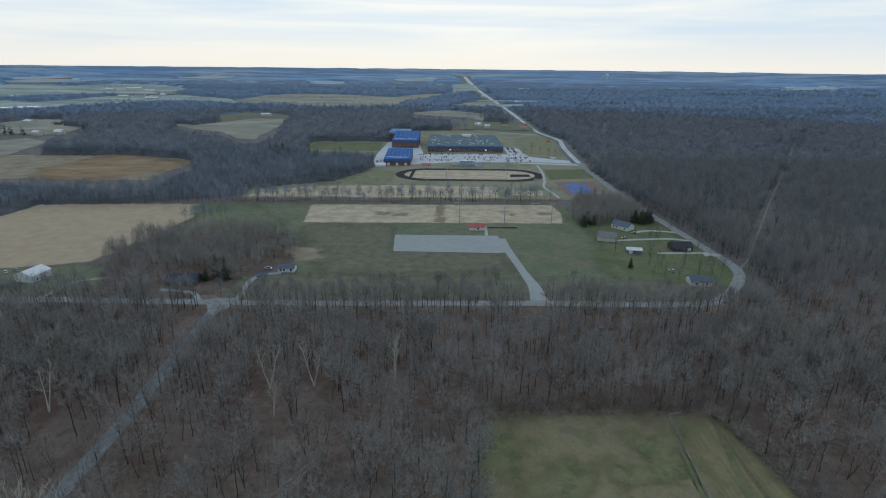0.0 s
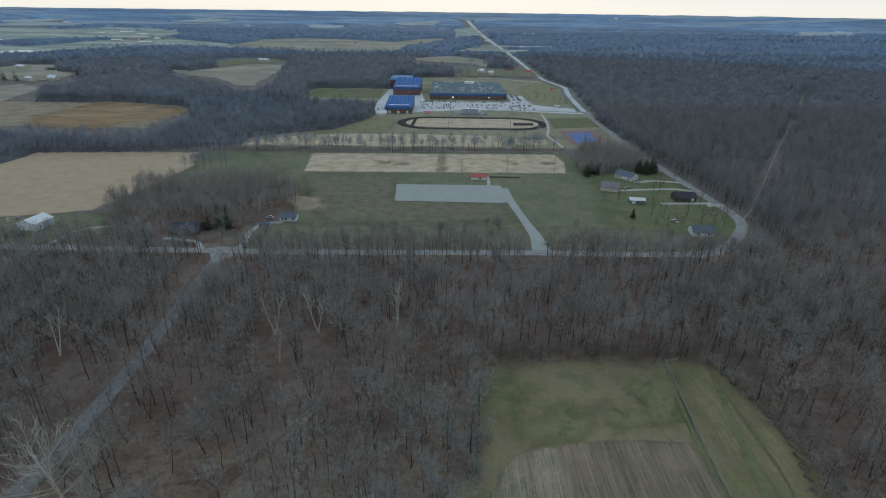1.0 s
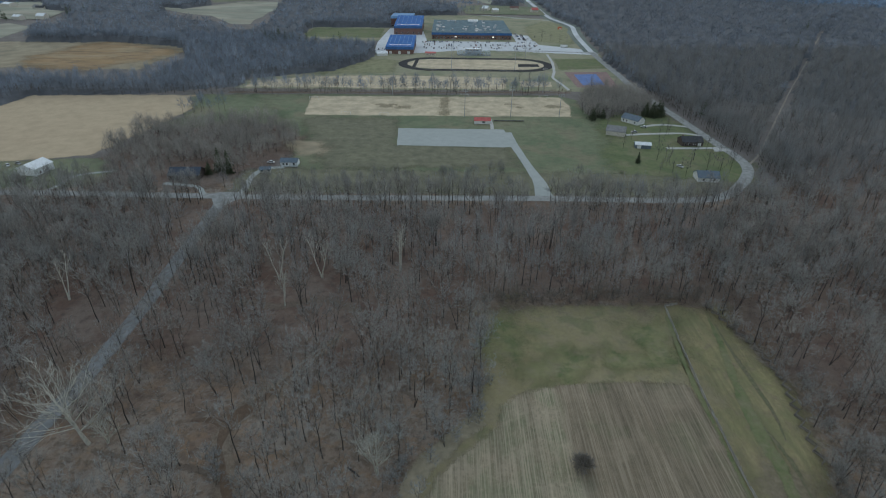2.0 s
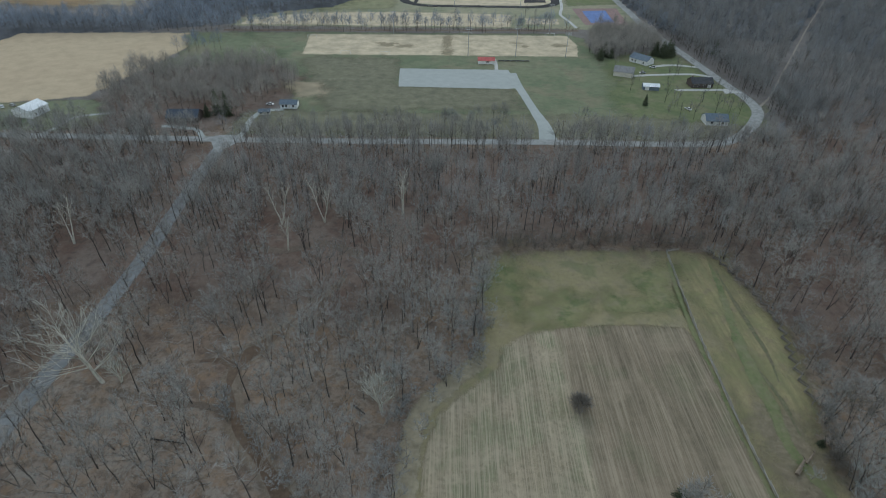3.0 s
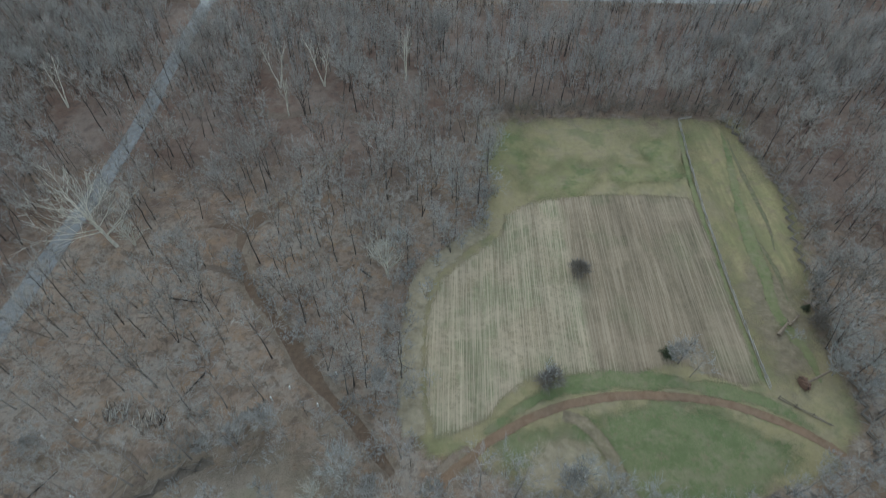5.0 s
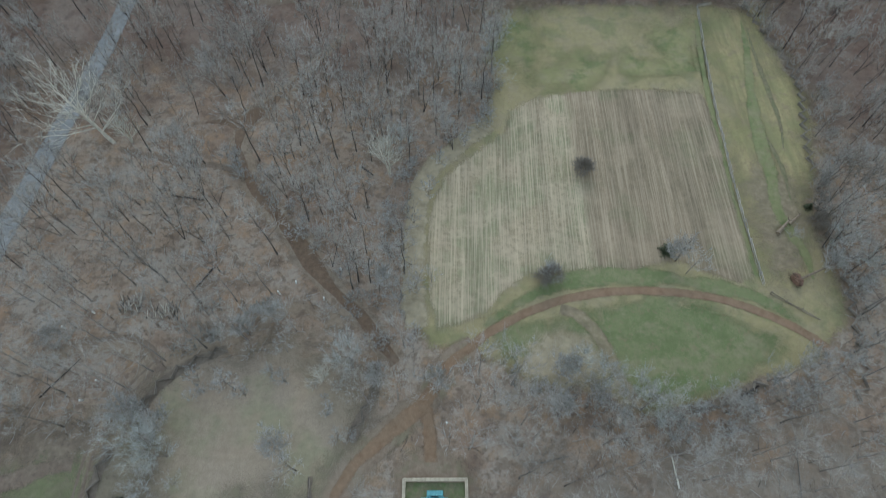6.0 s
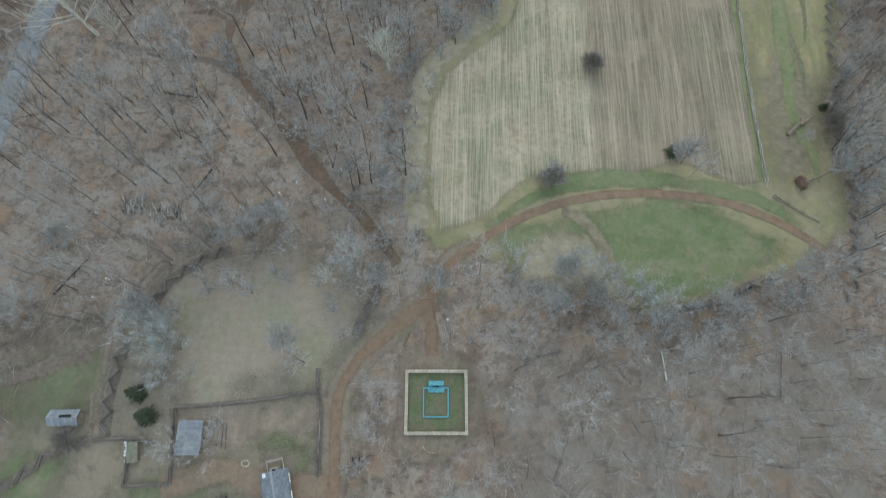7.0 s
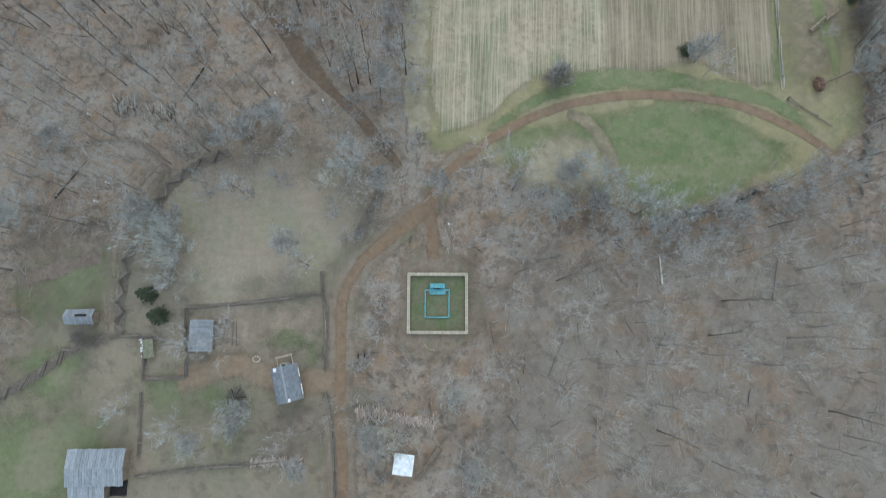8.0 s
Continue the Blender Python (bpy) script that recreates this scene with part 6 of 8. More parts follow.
# ---- buildings and vehicles ----
def gable(name, x, y, turn, length, width, wall_h, rise, walls, roofs, label, category, group="", over=0.4, doors=(), windows=(), chimney=None, base=0.0):
    """A house with its ridge along its own x. doors, windows: (side, along, width, height, sill) with side n, s, e or w."""
    h = thing(name, pose(x, y, base + float(ground_height(x, y)), 0, 0, turn), label, category, group)
    l, w = length / 2, width / 2
    part("wall", prism(bmesh.new(), [(-w, 0), (w, 0), (w, wall_h), (0, wall_h + rise * 0.97), (-w, wall_h)], -l, l), walls, h)
    k = rise / w
    lo, th = wall_h - over * k, 0.16
    for s in (1, -1):
        e = s * (w + over)
        part("roof", prism(bmesh.new(), [(0, wall_h + rise), (e, lo), (e, lo + th), (0, wall_h + rise + th)], -l - over, l + over), roofs, h)
    for items, word, mat_frame, mat_in in ((doors, "door", M["white_paint"], M["white_paint"]), (windows, "window", M["white_paint"], M["glass"])):
        for side, u, ww, hh, sill in items:
            if side in "ns":
                s = 1 if side == "n" else -1
                fr = part(word, boxed(u - ww / 2 - 0.08, u + ww / 2 + 0.08, s * w - 0.03, s * w + 0.05, sill, sill + hh + 0.08, bevel=0.01), mat_frame, h)
                part("pane" if word == "window" else "panel", boxed(u - ww / 2, u + ww / 2, s * w + (0.04 if s > 0 else -0.07), s * w + (0.07 if s > 0 else -0.04), sill + 0.06, sill + hh), mat_in, fr)
            else:
                s = 1 if side == "e" else -1
                fr = part(word, boxed(s * l - 0.03, s * l + 0.05, u - ww / 2 - 0.08, u + ww / 2 + 0.08, sill, sill + hh + 0.08, bevel=0.01), mat_frame, h)
                part("pane" if word == "window" else "panel", boxed(s * l + (0.04 if s > 0 else -0.07), s * l + (0.07 if s > 0 else -0.04), u - ww / 2, u + ww / 2, sill + 0.06, sill + hh), mat_in, fr)
    if chimney:
        cx, cy = chimney
        part("chimney", boxed(cx - 0.4, cx + 0.4, cy - 0.35, cy + 0.35, wall_h, wall_h + rise + 0.9, bevel=0.04), M["brick"], h)
    return h


def car(x, y, turn, paint, label, group=""):
    c = thing("car", pose(x, y, float(ground_height(x, y)) + 0.1, 0, 0, turn), label, "car", group)
    part("body", prism(bmesh.new(), [(-2.2, 0.35), (2.2, 0.35), (2.25, 0.7), (1.2, 0.92), (-1.7, 0.95), (-2.2, 0.85)], -0.88, 0.88), paint, c)
    part("cabin", prism(bmesh.new(), [(-1.6, 0.95), (1.1, 0.92), (0.45, 1.42), (-1.1, 1.45)], -0.76, 0.76), M["glass"], c)
    part("roof", prism(bmesh.new(), [(-1.05, 1.45), (0.42, 1.42), (0.35, 1.49), (-0.95, 1.5)], -0.7, 0.7), paint, c)
    for sx in (-0.8, 0.8):
        for sy in (-1.35, 1.35):
            part("wheel", rodded((sx - 0.1, sy, 0.33), (sx + 0.1, sy, 0.33), 0.33, sides=10), M["rubber"], c)
    return c


PAINTS = [car_paint("white_car_paint", 0.75, 0.75, 0.74), car_paint("dark_car_paint", 0.03, 0.032, 0.038), car_paint("silver_car_paint", 0.42, 0.43, 0.44), car_paint("maroon_car_paint", 0.2, 0.03, 0.03), car_paint("blue_car_paint", 0.04, 0.08, 0.2)]
PAINT_NAMES = ["white", "black", "silver", "dark red", "blue"]


# ---- stone enclosure with the bronze memorial ----
def stone_enclosure():
    e = thing("stone_enclosure", pose(-1.25, 6.85, 0, 0, 0, 2.0), "low tan limestone wall enclosing a square lawn", "wall")
    a, t, h = 6.55, 0.5, 0.75
    stone = boxed(-0.44, 0.44, -0.33, 0.33, 0, 0.16, bevel=0.03)
    cope = bpy.data.meshes.new("coping_stone")
    stone.to_mesh(cope)
    stone.free()
    cope.materials.append(M["stone"])
    for k in range(4):
        turn = pose(0, 0, 0, 0, 0, 90 * k)
        bm = bmesh.new()
        box(bm, -a, a - t, -a, -a + t, 0, h)
        bmesh.ops.transform(bm, matrix=turn, verts=bm.verts)
        part("wall", bm, M["stone"], e)
        for i in range(14):
            ob = part("coping_stone", cope, None, e)
            ob.matrix_basis = turn @ pose(-a + 0.47 + i * 0.93, -a + t / 2, h + random.uniform(-0.02, 0.02), 0, 0, random.uniform(-2, 2))
    patch("ground_enclosure_lawn", [(-7.3, 0.8), (5.2, 1.25), (4.8, 12.9), (-7.7, 12.5)], M["court_lawn"], 0.07, "trimmed lawn inside the stone wall", "lawn", step=1.5, ragged=0.05, soft=0.4)
    m = thing("bronze_cabin_outline", pose(-1.35, 6.75, 0.08, 0, 0, 2.0), "blue-green bronze log sills marking a cabin", "memorial")
    for x0, x1, y0, y1 in ((-2.75, 2.75, -3.1, -2.8), (-2.75, 2.75, 2.8, 3.1), (-2.75, -2.45, -2.8, 2.8), (2.45, 2.75, -2.8, 2.8)):
        part("sill_log", boxed(x0, x1, y0, y1, 0, 0.32, bevel=0.06), M["patina"], m)
    f = thing("bronze_hearth", pose(-1.4, 9.95, 0.08, 0, 0, 2.0), "blue-green bronze fireplace and hearth", "memorial")
    part("hearth_slab", boxed(-1.75, 1.75, -1.2, 0.15, 0, 0.3, bevel=0.05), M["patina"], f)
    part("fireplace", boxed(-1.65, 1.65, 0.15, 1.15, 0, 1.2, bevel=0.08), M["patina"], f)
    part("firebox", boxed(-0.7, 0.7, 0.02, 0.12, 0.32, 0.95), M["near_black"], f)
    part("log_heap", boxed(-0.55, 0.55, -0.5, -0.1, 0.3, 0.5, bevel=0.1), M["patina"], f)


stone_enclosure()


def stone_bench(x, y):
    b = thing("kerb", pose(x, y, 0), "curved tan stone kerb south of the enclosure", "kerb")
    for k in range(9):
        a = radians(200 + k * 17.5)
        q = part("kerb_stone", boxed(-0.25, 0.25, -0.17, 0.17, 0, 0.28, bevel=0.03), M["kerb_stone"], b)
        q.matrix_basis = pose(2.1 * math.cos(a), 1.5 * math.sin(a) + 0.6, 0, 0, 0, math.degrees(a) + 90)


stone_bench(-1.6, -2.4)


# ---- log cabin, barn and sheds ----
def log_cabin():
    c = thing("log_cabin", pose(-32.0, -11.2, 0.05, 0, 0, 106), "old log cabin with a grey shake roof", "cabin")
    L, W, H, R = 6.4, 4.4, 2.7, 1.7
    for side in (-1, 1):
        for i in range(9):
            z = 0.18 + i * 0.3
            part("log", rodded((-L / 2 - 0.25, side * W / 2, z), (L / 2 + 0.25, side * W / 2, z), 0.16, 0.14, sides=7), M["log"], c)
            part("log", rodded((side * L / 2, -W / 2 - 0.25, z + 0.14), (side * L / 2, W / 2 + 0.25, z + 0.14), 0.16, 0.14, sides=7), M["log"], c)
        part("gable", prism(bmesh.new(), [(-W / 2, H), (W / 2, H), (0, H + R)], side * L / 2 - 0.08, side * L / 2 + 0.08), M["log"], c)
    part("door", boxed(-0.5, 0.5, W / 2 + 0.1, W / 2 + 0.17, 0.1, 1.95, bevel=0.02), M["log"], c)
    k = R / (W / 2)
    for side in (-1, 1):
        for i in range(11):
            a, b = i * 0.255, i * 0.255 + 0.36
            sec = [(side * a, H + R + 0.1 - k * a), (side * b, H + R + 0.1 - k * b), (side * b, H + R + 0.15 - k * b + 0.03), (side * a, H + R + 0.15 - k * a)]
            x0 = -3.75
            while x0 < 3.6:
                wide = random.uniform(0.45, 0.85)
                q = part("shake", prism(bmesh.new(), [(y, z + random.uniform(0, 0.025)) for y, z in sec], x0, min(x0 + wide - 0.02, 3.75)), M["shake"], c)
                x0 += wide
    ch = part("chimney", boxed(L / 2 + 0.15, L / 2 + 1.1, -0.8, 0.8, 0, 2.4, bevel=0.08), M["chimney"], c)
    part("flue", boxed(L / 2 + 0.4, L / 2 + 0.85, -0.35, 0.35, 2.38, 2.46), M["near_black"], ch)
    for y0 in (-1.6, 1.6):
        part("crib_rail", rodded((L / 2 + 0.1, y0, 0.9), (L / 2 + 2.7, y0, 0.9), 0.11, 0.09, sides=7), M["firewood"], c)
    for dx in (2.4, 2.65):
        part("crib_rail", rodded((L / 2 + dx, -1.75, 1.05), (L / 2 + dx, 1.75, 1.05), 0.1, 0.09, sides=7), M["firewood"], c)
    for dx, y0 in ((2.5, -1.6), (2.5, 1.6)):
        part("crib_post", rodded((L / 2 + dx, y0, 0), (L / 2 + dx, y0, 1.3), 0.1, 0.09, sides=7), M["firewood"], c)
    part("roof_box", boxed(L / 2 - 0.35, L / 2 + 0.45, 0.9, 2.0, 3.0, 3.55, bevel=0.05), M["white_paint"], c, "white box under the gable")
    part("roof_box", boxed(-L / 2 - 0.55, -L / 2 + 0.1, -0.6, 0.2, 4.1, 4.5, bevel=0.05), M["white_paint"], c, "small white box at the ridge end")
    for x0, x1 in ((-2.9, -0.7), (0.9, 2.6)):
        part("gutter_board", boxed(x0, x1, -2.95, -2.72, 2.3, 2.45, bevel=0.02), M["white_paint"], c, "white board along the eave")
    part("ridge_board", prism(bmesh.new(), [(-0.22, H + R + 0.03), (0.22, H + R + 0.03), (0.05, H + R + 0.24), (-0.05, H + R + 0.24)], -3.8, 3.8), M["board"], c, "weathered board capping the ridge")
    for side in (-1, 1):
        part("roof_pole", rodded((-3.8, side * 2.75, H + 0.0), (3.8, side * 2.75, H + 0.0), 0.06, sides=6), M["rail"], c)


log_cabin()


def board_roof(parent, x0, x1, ridge_y, ridge_z, eave_y, eave_z, material, wide=0.55):
    """A roof slope of long boards laid down the fall."""
    n = int(abs(x1 - x0) / wide)
    for i in range(n):
        a = x0 + (x1 - x0) * i / n
        b = x0 + (x1 - x0) * (i + 1) / n - 0.03
        d = random.uniform(0, 0.05)
        part("roof_board", prism(bmesh.new(), [(ridge_y, ridge_z + d), (eave_y + random.uniform(-0.12, 0.12), eave_z + d), (eave_y, eave_z + d + 0.05), (ridge_y, ridge_z + d + 0.05)], a, b), material, parent)


def old_barn():
    """A long low barn; a lower lean-to on its south side leaves an open bay."""
    b = thing("barn", pose(-69.2, -29.2, 0.05, 0, 0, 3), "weathered log barn with a silver board roof", "barn")
    part("wall", prism(bmesh.new(), [(-2.9, 0), (2.9, 0), (2.9, 2.75), (0, 3.25), (-2.9, 2.75)], -5.2, 5.2), M["log"], b)
    part("wall", prism(bmesh.new(), [(-6.4, 0), (-2.95, 0), (-2.95, 2.5), (-6.4, 1.9)], -5.0, 1.6), M["log"], b)
    for x0, x1, wide in ((-5.9, -2.9, 1.0), (-2.85, 5.9, 0.5)):
        board_roof(b, x0, x1, 0, 3.45, 3.65, 2.8, M["board"], wide=wide)
        board_roof(b, x0, x1, 0, 3.45, -3.6, 2.8, M["board"], wide=wide)
    board_roof(b, -5.4, 2.0, -3.4, 2.62, -7.0, 1.95, M["board"], wide=0.6)
    part("ridge_board", boxed(-2.9, 5.9, -0.12, 0.12, 3.5, 3.55, bevel=0.02), M["board"], b)
    part("doorway", boxed(2.2, 4.8, -2.96, -2.9, 0.1, 2.4), M["near_black"], b)
    for x in (1.75, 5.0):
        part("post", rodded((x, -6.2, 0), (x, -6.2, 2.0), 0.12, 0.1, sides=7), M["log"], b)
    # Flat dark slab that paints the shade of the open bay.
    part("bay_floor", boxed(1.8, 5.2, -6.2, -3.0, 0, 0.06), M["near_black"], b, "black slab painting the shade of the open bay")


old_barn()


def board_shed(name, x, y, turn, L, W, H, R, label, slot=False):
    s = thing(name, pose(x, y, 0.05, 0, 0, turn), label, "shed")
    part("wall", prism(bmesh.new(), [(-W / 2 + 0.3, 0), (W / 2 - 0.3, 0), (W / 2 - 0.3, H), (0, H + R * 0.9), (-W / 2 + 0.3, H)], -L / 2 + 0.3, L / 2 - 0.3), M["log"], s)
    board_roof(s, -L / 2, L / 2, 0, H + R, W / 2, H, M["board"], wide=0.42)
    board_roof(s, -L / 2, L / 2, 0, H + R, -W / 2, H, M["board"], wide=0.42)
    if slot:
        part("smoke_vent", boxed(-0.4, 1.9, 0.0, 0.55, H + R - 0.1, H + R + 0.22, bevel=0.04), M["near_black"], s)
    part("doorway", boxed(-0.45, 0.45, -W / 2 + 0.24, -W / 2 + 0.3, 0.05, 1.8), M["near_black"], s)
    return s


board_shed("shed", -77.2, 0.9, 3, 6.2, 3.2, 2.2, 1.0, "small shed with a pale board roof and smoke vent", slot=True)
board_shed("smokehouse", -51.0, -2.0, 92, 6.6, 5.0, 2.4, 1.7, "grey log smokehouse under a board roof")


def white_shelter(x, y, turn):
    s = thing("shelter", pose(x, y, 0.02, 0, 0, turn), "square open shelter with a white flat roof", "shelter")
    part("roof", boxed(-2.05, 2.05, -2.1, 2.1, 2.5, 2.62, bevel=0.03), M["white_metal"], s)
    part("roof_rim", boxed(-2.0, 2.0, -2.05, 2.05, 2.35, 2.5), M["wood_pole"], s)
    for sx in (-1.85, 1.85):
        for sy in (-1.9, 1.9):
            part("post", boxed(sx - 0.07, sx + 0.07, sy - 0.07, sy + 0.07, 0, 2.36, bevel=0.01), M["wood_pole"], s)


white_shelter(-6.9, -26.4, -5)


def hen_coop(x, y):
    c = thing("hen_coop", pose(x, y, 0.05, 0, 0, 10), "low coop with a mossy roof and pale stones along it", "coop")
    part("wall", boxed(-0.9, 0.9, -1.7, 1.7, 0, 1.3, bevel=0.03), M["log"], c)
    part("roof", prism(bmesh.new(), [(-2.0, 1.3), (2.0, 1.5), (2.0, 1.6), (-2.0, 1.4)], -1.1, 1.1), M["mossy_roof"], c)
    for i in range(7):
        part("stone", boxed(-2.1 + 0.25 * math.sin(i * 1.9), -1.5 + 0.25 * math.sin(i * 1.9), -1.7 + i * 0.6, -1.2 + i * 0.6, 0, 0.55, bevel=0.14), M["white_paint"], c, "pale field stone")


hen_coop(-62.3, -5.2)


def garden_beds():
    for i, x in enumerate((-47.0, -46.1, -45.2, -44.4)):
        r = thing("log_rail", pose(x, -0.6 - 0.25 * i, 0.08, 0, 0, 86 + 3 * i), "pale split rail lying in the garden", "rail", "loose rails beside the smokehouse")
        part("rail", rodded((-2.6, 0, 0.1), (2.6, 0, 0.1), 0.1, 0.07, sides=7), M["rail"], r)


garden_beds()


def split_pile(name, x, y, turn, length, width, n, label, seed):
    g = random.Random(seed)
    p = thing(name, pose(x, y, 0.05, 0, 0, turn), label, "woodpile")
    me = bpy.data.meshes.new("split_log")
    bm = prism(bmesh.new(), [(-0.11, 0), (0.11, 0), (0.09, 0.14), (-0.03, 0.2)], -0.55, 0.55)
    bm.to_mesh(me)
    bm.free()
    me.materials.append(M["firewood"])
    for i in range(n):
        u = g.uniform(-1, 1)
        q = part("split_log", me, None, p)
        q.matrix_basis = pose(u * length / 2, g.gauss(0, 0.35) * width / 2, g.uniform(0, 0.45) * (1 - abs(u) * 0.5), g.uniform(-25, 25), g.uniform(-15, 15), 90 + g.gauss(0, 28))


split_pile("firewood_pile", -5.5, -17.9, -6, 9.5, 2.6, 200, "long heap of pale split firewood", 3)
split_pile("firewood_pile", -14.4, -16.8, 4, 6.5, 4.4, 150, "wide heap of pale split firewood beside the path", 4)
split_pile("firewood_pile", -33.5, -27.4, 4, 11.0, 1.6, 110, "low row of firewood along the fence", 6)


def cart(x, y):
    c = thing("wooden_cart", pose(x, y, 0.05, 0, 0, 4), "dark wooden cart beside the path", "cart")
    part("bed", boxed(-0.55, 0.55, -1.3, 1.3, 0.55, 0.8, bevel=0.03), M["wood_pole"], c)
    for sx in (-0.68, 0.68):
        part("wheel", rodded((sx - 0.04, 0.2, 0.5), (sx + 0.04, 0.2, 0.5), 0.5, sides=14), M["near_black"], c)
    part("shaft", boxed(-0.05, 0.05, -2.3, -1.3, 0.55, 0.63), M["rail"], c)


cart(-17.1, -5.2)

ring = thing("fire_ring", pose(-39.6, -6.6, 0.05), "small ring of stones in the yard", "fire ring")
for k in range(10):
    a = k * math.tau / 10
    part("stone", boxed(0.75 * math.cos(a) - 0.16, 0.75 * math.cos(a) + 0.16, 0.6 * math.sin(a) - 0.14, 0.6 * math.sin(a) + 0.14, 0, 0.25, bevel=0.05), M["stone"], ring)


# ---- rail fences ----
rail_bm = rodded((-1.75, 0, 0), (1.75, 0, 0), 0.085, 0.065, sides=6)
RAIL = bpy.data.meshes.new("rail")
rail_bm.to_mesh(RAIL)
rail_bm.free()
RAIL.materials.append(M["rail"])
post_bm = rodded((0, 0, -0.2), (0, 0, 1.35), 0.1, 0.085, sides=7)
POST = bpy.data.meshes.new("post")
post_bm.to_mesh(POST)
post_bm.free()
POST.materials.append(M["rail"])
RAILS, POSTS = {"rail": RAIL}, {"rail": POST}
for key in ("dark_rail", "pale_rail"):
    RAILS[key], POSTS[key] = RAIL.copy(), POST.copy()
    for me in (RAILS[key], POSTS[key]):
        me.materials.clear()
        me.materials.append(M[key])


def rail_fence(line, zig, rails, label, posts=False, group="rail fences of the farm", wood="dark_rail", weeds=True):
    """A split-rail fence along a line; zig: how far the panels swing to either side."""
    pts = curve_points(line, 0.5)
    run = [0.0]
    for a, b in zip(pts, pts[1:]):
        run.append(run[-1] + (b - a).length)
    n = max(2, int(run[-1] / (2.1 if zig > 0.5 else 3.1)))
    nodes = []
    for i in range(n + 1):
        s = run[-1] * i / n
        k = min(max(int(np.searchsorted(run, s)), 1), len(pts) - 1)
        p = pts[k]
        d = (pts[k] - pts[k - 1]).normalized()
        nodes.append(p + Vector((-d.y, d.x, 0)) * zig * (1 if i % 2 else -1))
    f = thing("rail_fence", pose(nodes[0].x, nodes[0].y, 0), label, "fence", group)
    o = nodes[0]
    for i, (a, b) in enumerate(zip(nodes, nodes[1:])):
        mid, d = (a + b) / 2 - o, b - a
        for k in range(rails):
            q = part("rail", RAILS[wood], None, f)
            q.matrix_basis = pose(mid.x + random.uniform(-0.16, 0.16), mid.y + random.uniform(-0.16, 0.16), 0.12 + k * 1.15 / rails + (0.08 if i % 2 else 0), random.uniform(0, 360), random.uniform(-2, 2), math.degrees(math.atan2(d.y, d.x)) + random.uniform(-4, 4))
            q.scale = (d.length / 3.5 * 1.13, 1.1, 1.1)
        if posts:
            q = part("post", POSTS[wood], None, f)
            q.matrix_basis = pose(a.x - o.x, a.y - o.y + 0.12, 0, random.uniform(-3, 3), random.uniform(-3, 3), 0)
    if weeds:
        # This strip also paints the darkening of the ground below the fence.
        ribbon("ground_fence_weeds", line, 1.3 + 1.7 * zig, M["fence_weeds"], 0.09, "dead weeds and leaves along a rail fence, darkened like its shade", "weeds", step=1.2, ragged=0.25, soft=1.1 + 1.3 * zig)
    return f


rail_fence([(83, 167), (80.5, 141), (79, 122), (77.5, 87), (77.5, 60)], 0.0, 3, "grey split-rail fence down the side of the field", posts=True, wood="pale_rail", weeds=False)
rail_fence([(83, 167), (88, 168)], 0.0, 4, "short rail gate at the head of the fence", posts=True, wood="pale_rail", weeds=False)
rail_fence([(99.3, 168), (102.1, 155.5), (105.4, 144), (106.6, 129), (104, 116.6), (101.6, 104), (100.8, 96)], 0.9, 5, "zigzag split-rail fence at the edge of the woods", wood="rail", weeds=False)
rail_fence([(98.6, 84), (98.4, 72), (98.2, 60), (97, 53.5), (95.5, 44), (94.3, 37), (90.6, 32.4)], 0.9, 5, "zigzag split-rail fence among the eastern trees", wood="rail", weeds=False)
rail_fence([(47, 26.6), (52.1, 28.7), (57.2, 29.8), (62, 31.2), (66, 33), (71, 35.5)], 0.9, 5, "zigzag split-rail fence below the meadow", wood="rail")
rail_fence([(-69.4, -2.5), (-69.9, 2.3), (-70.3, 6), (-70, 12), (-69.6, 17.5)], 0.9, 5, "zigzag split-rail fence beside the wheel tracks")
rail_fence([(-65.4, 24.5), (-64, 28.5), (-61.7, 32), (-58.5, 34.8), (-54.5, 37.2), (-50, 39.5)], 0.9, 5, "zigzag split-rail fence at the paddock corner")
rail_fence([(-72.1, -3.5), (-78, -5.2), (-83.9, -9.9), (-88.7, -13.5), (-94, -17), (-104, -22)], 0.9, 5, "zigzag split-rail fence across the rough grass")
rail_fence([(-19.4, 20), (-18.6, 23.4), (-17.2, 26), (-15.9, 29.5), (-15.4, 33), (-16, 37.5)], 0.9, 5, "zigzag split-rail fence between paddock and path")
rail_fence([(-55.9, 3.8), (-47.4, 4.7), (-38.8, 5.9), (-29.7, 7.6), (-26, 8)], 0.0, 4, "straight grey rail fence north of the garden", posts=True)
rail_fence([(-27, 13), (-26.3, 8), (-25.4, 3), (-24.9, -6), (-24.6, -8.5)], 0.0, 4, "grey rail fence along the dirt path", posts=True)
rail_fence([(-24.2, -12.5), (-23.2, -16), (-21.9, -23), (-20.9, -32), (-20.5, -42)], 0.0, 4, "grey rail fence south of the cabin path", posts=True)
rail_fence([(-55.9, 3.8), (-55, -3), (-54.1, -10.8)], 0.0, 4, "rail fence closing the garden", posts=True)
rail_fence([(-72, -3.3), (-67, -2.6), (-59, -3.2)], 0.0, 3, "rail fence between the shed and the coop", posts=True)
rail_fence([(78.2, 58), (80.5, 56.2), (83.2, 54.5), (88.2, 51.2)], 0.0, 2, "broken rail fence outside the curved path", posts=True, weeds=False)
rail_fence([(-63.6, -3), (-63.4, -8), (-63.2, -11.6)], 0.0, 4, "rail fence beside the coop", posts=True)
rail_fence([(-63.2, -11.6), (-58, -11.2), (-54.1, -10.8)], 0.0, 4, "rail fence south of the coop", posts=True)
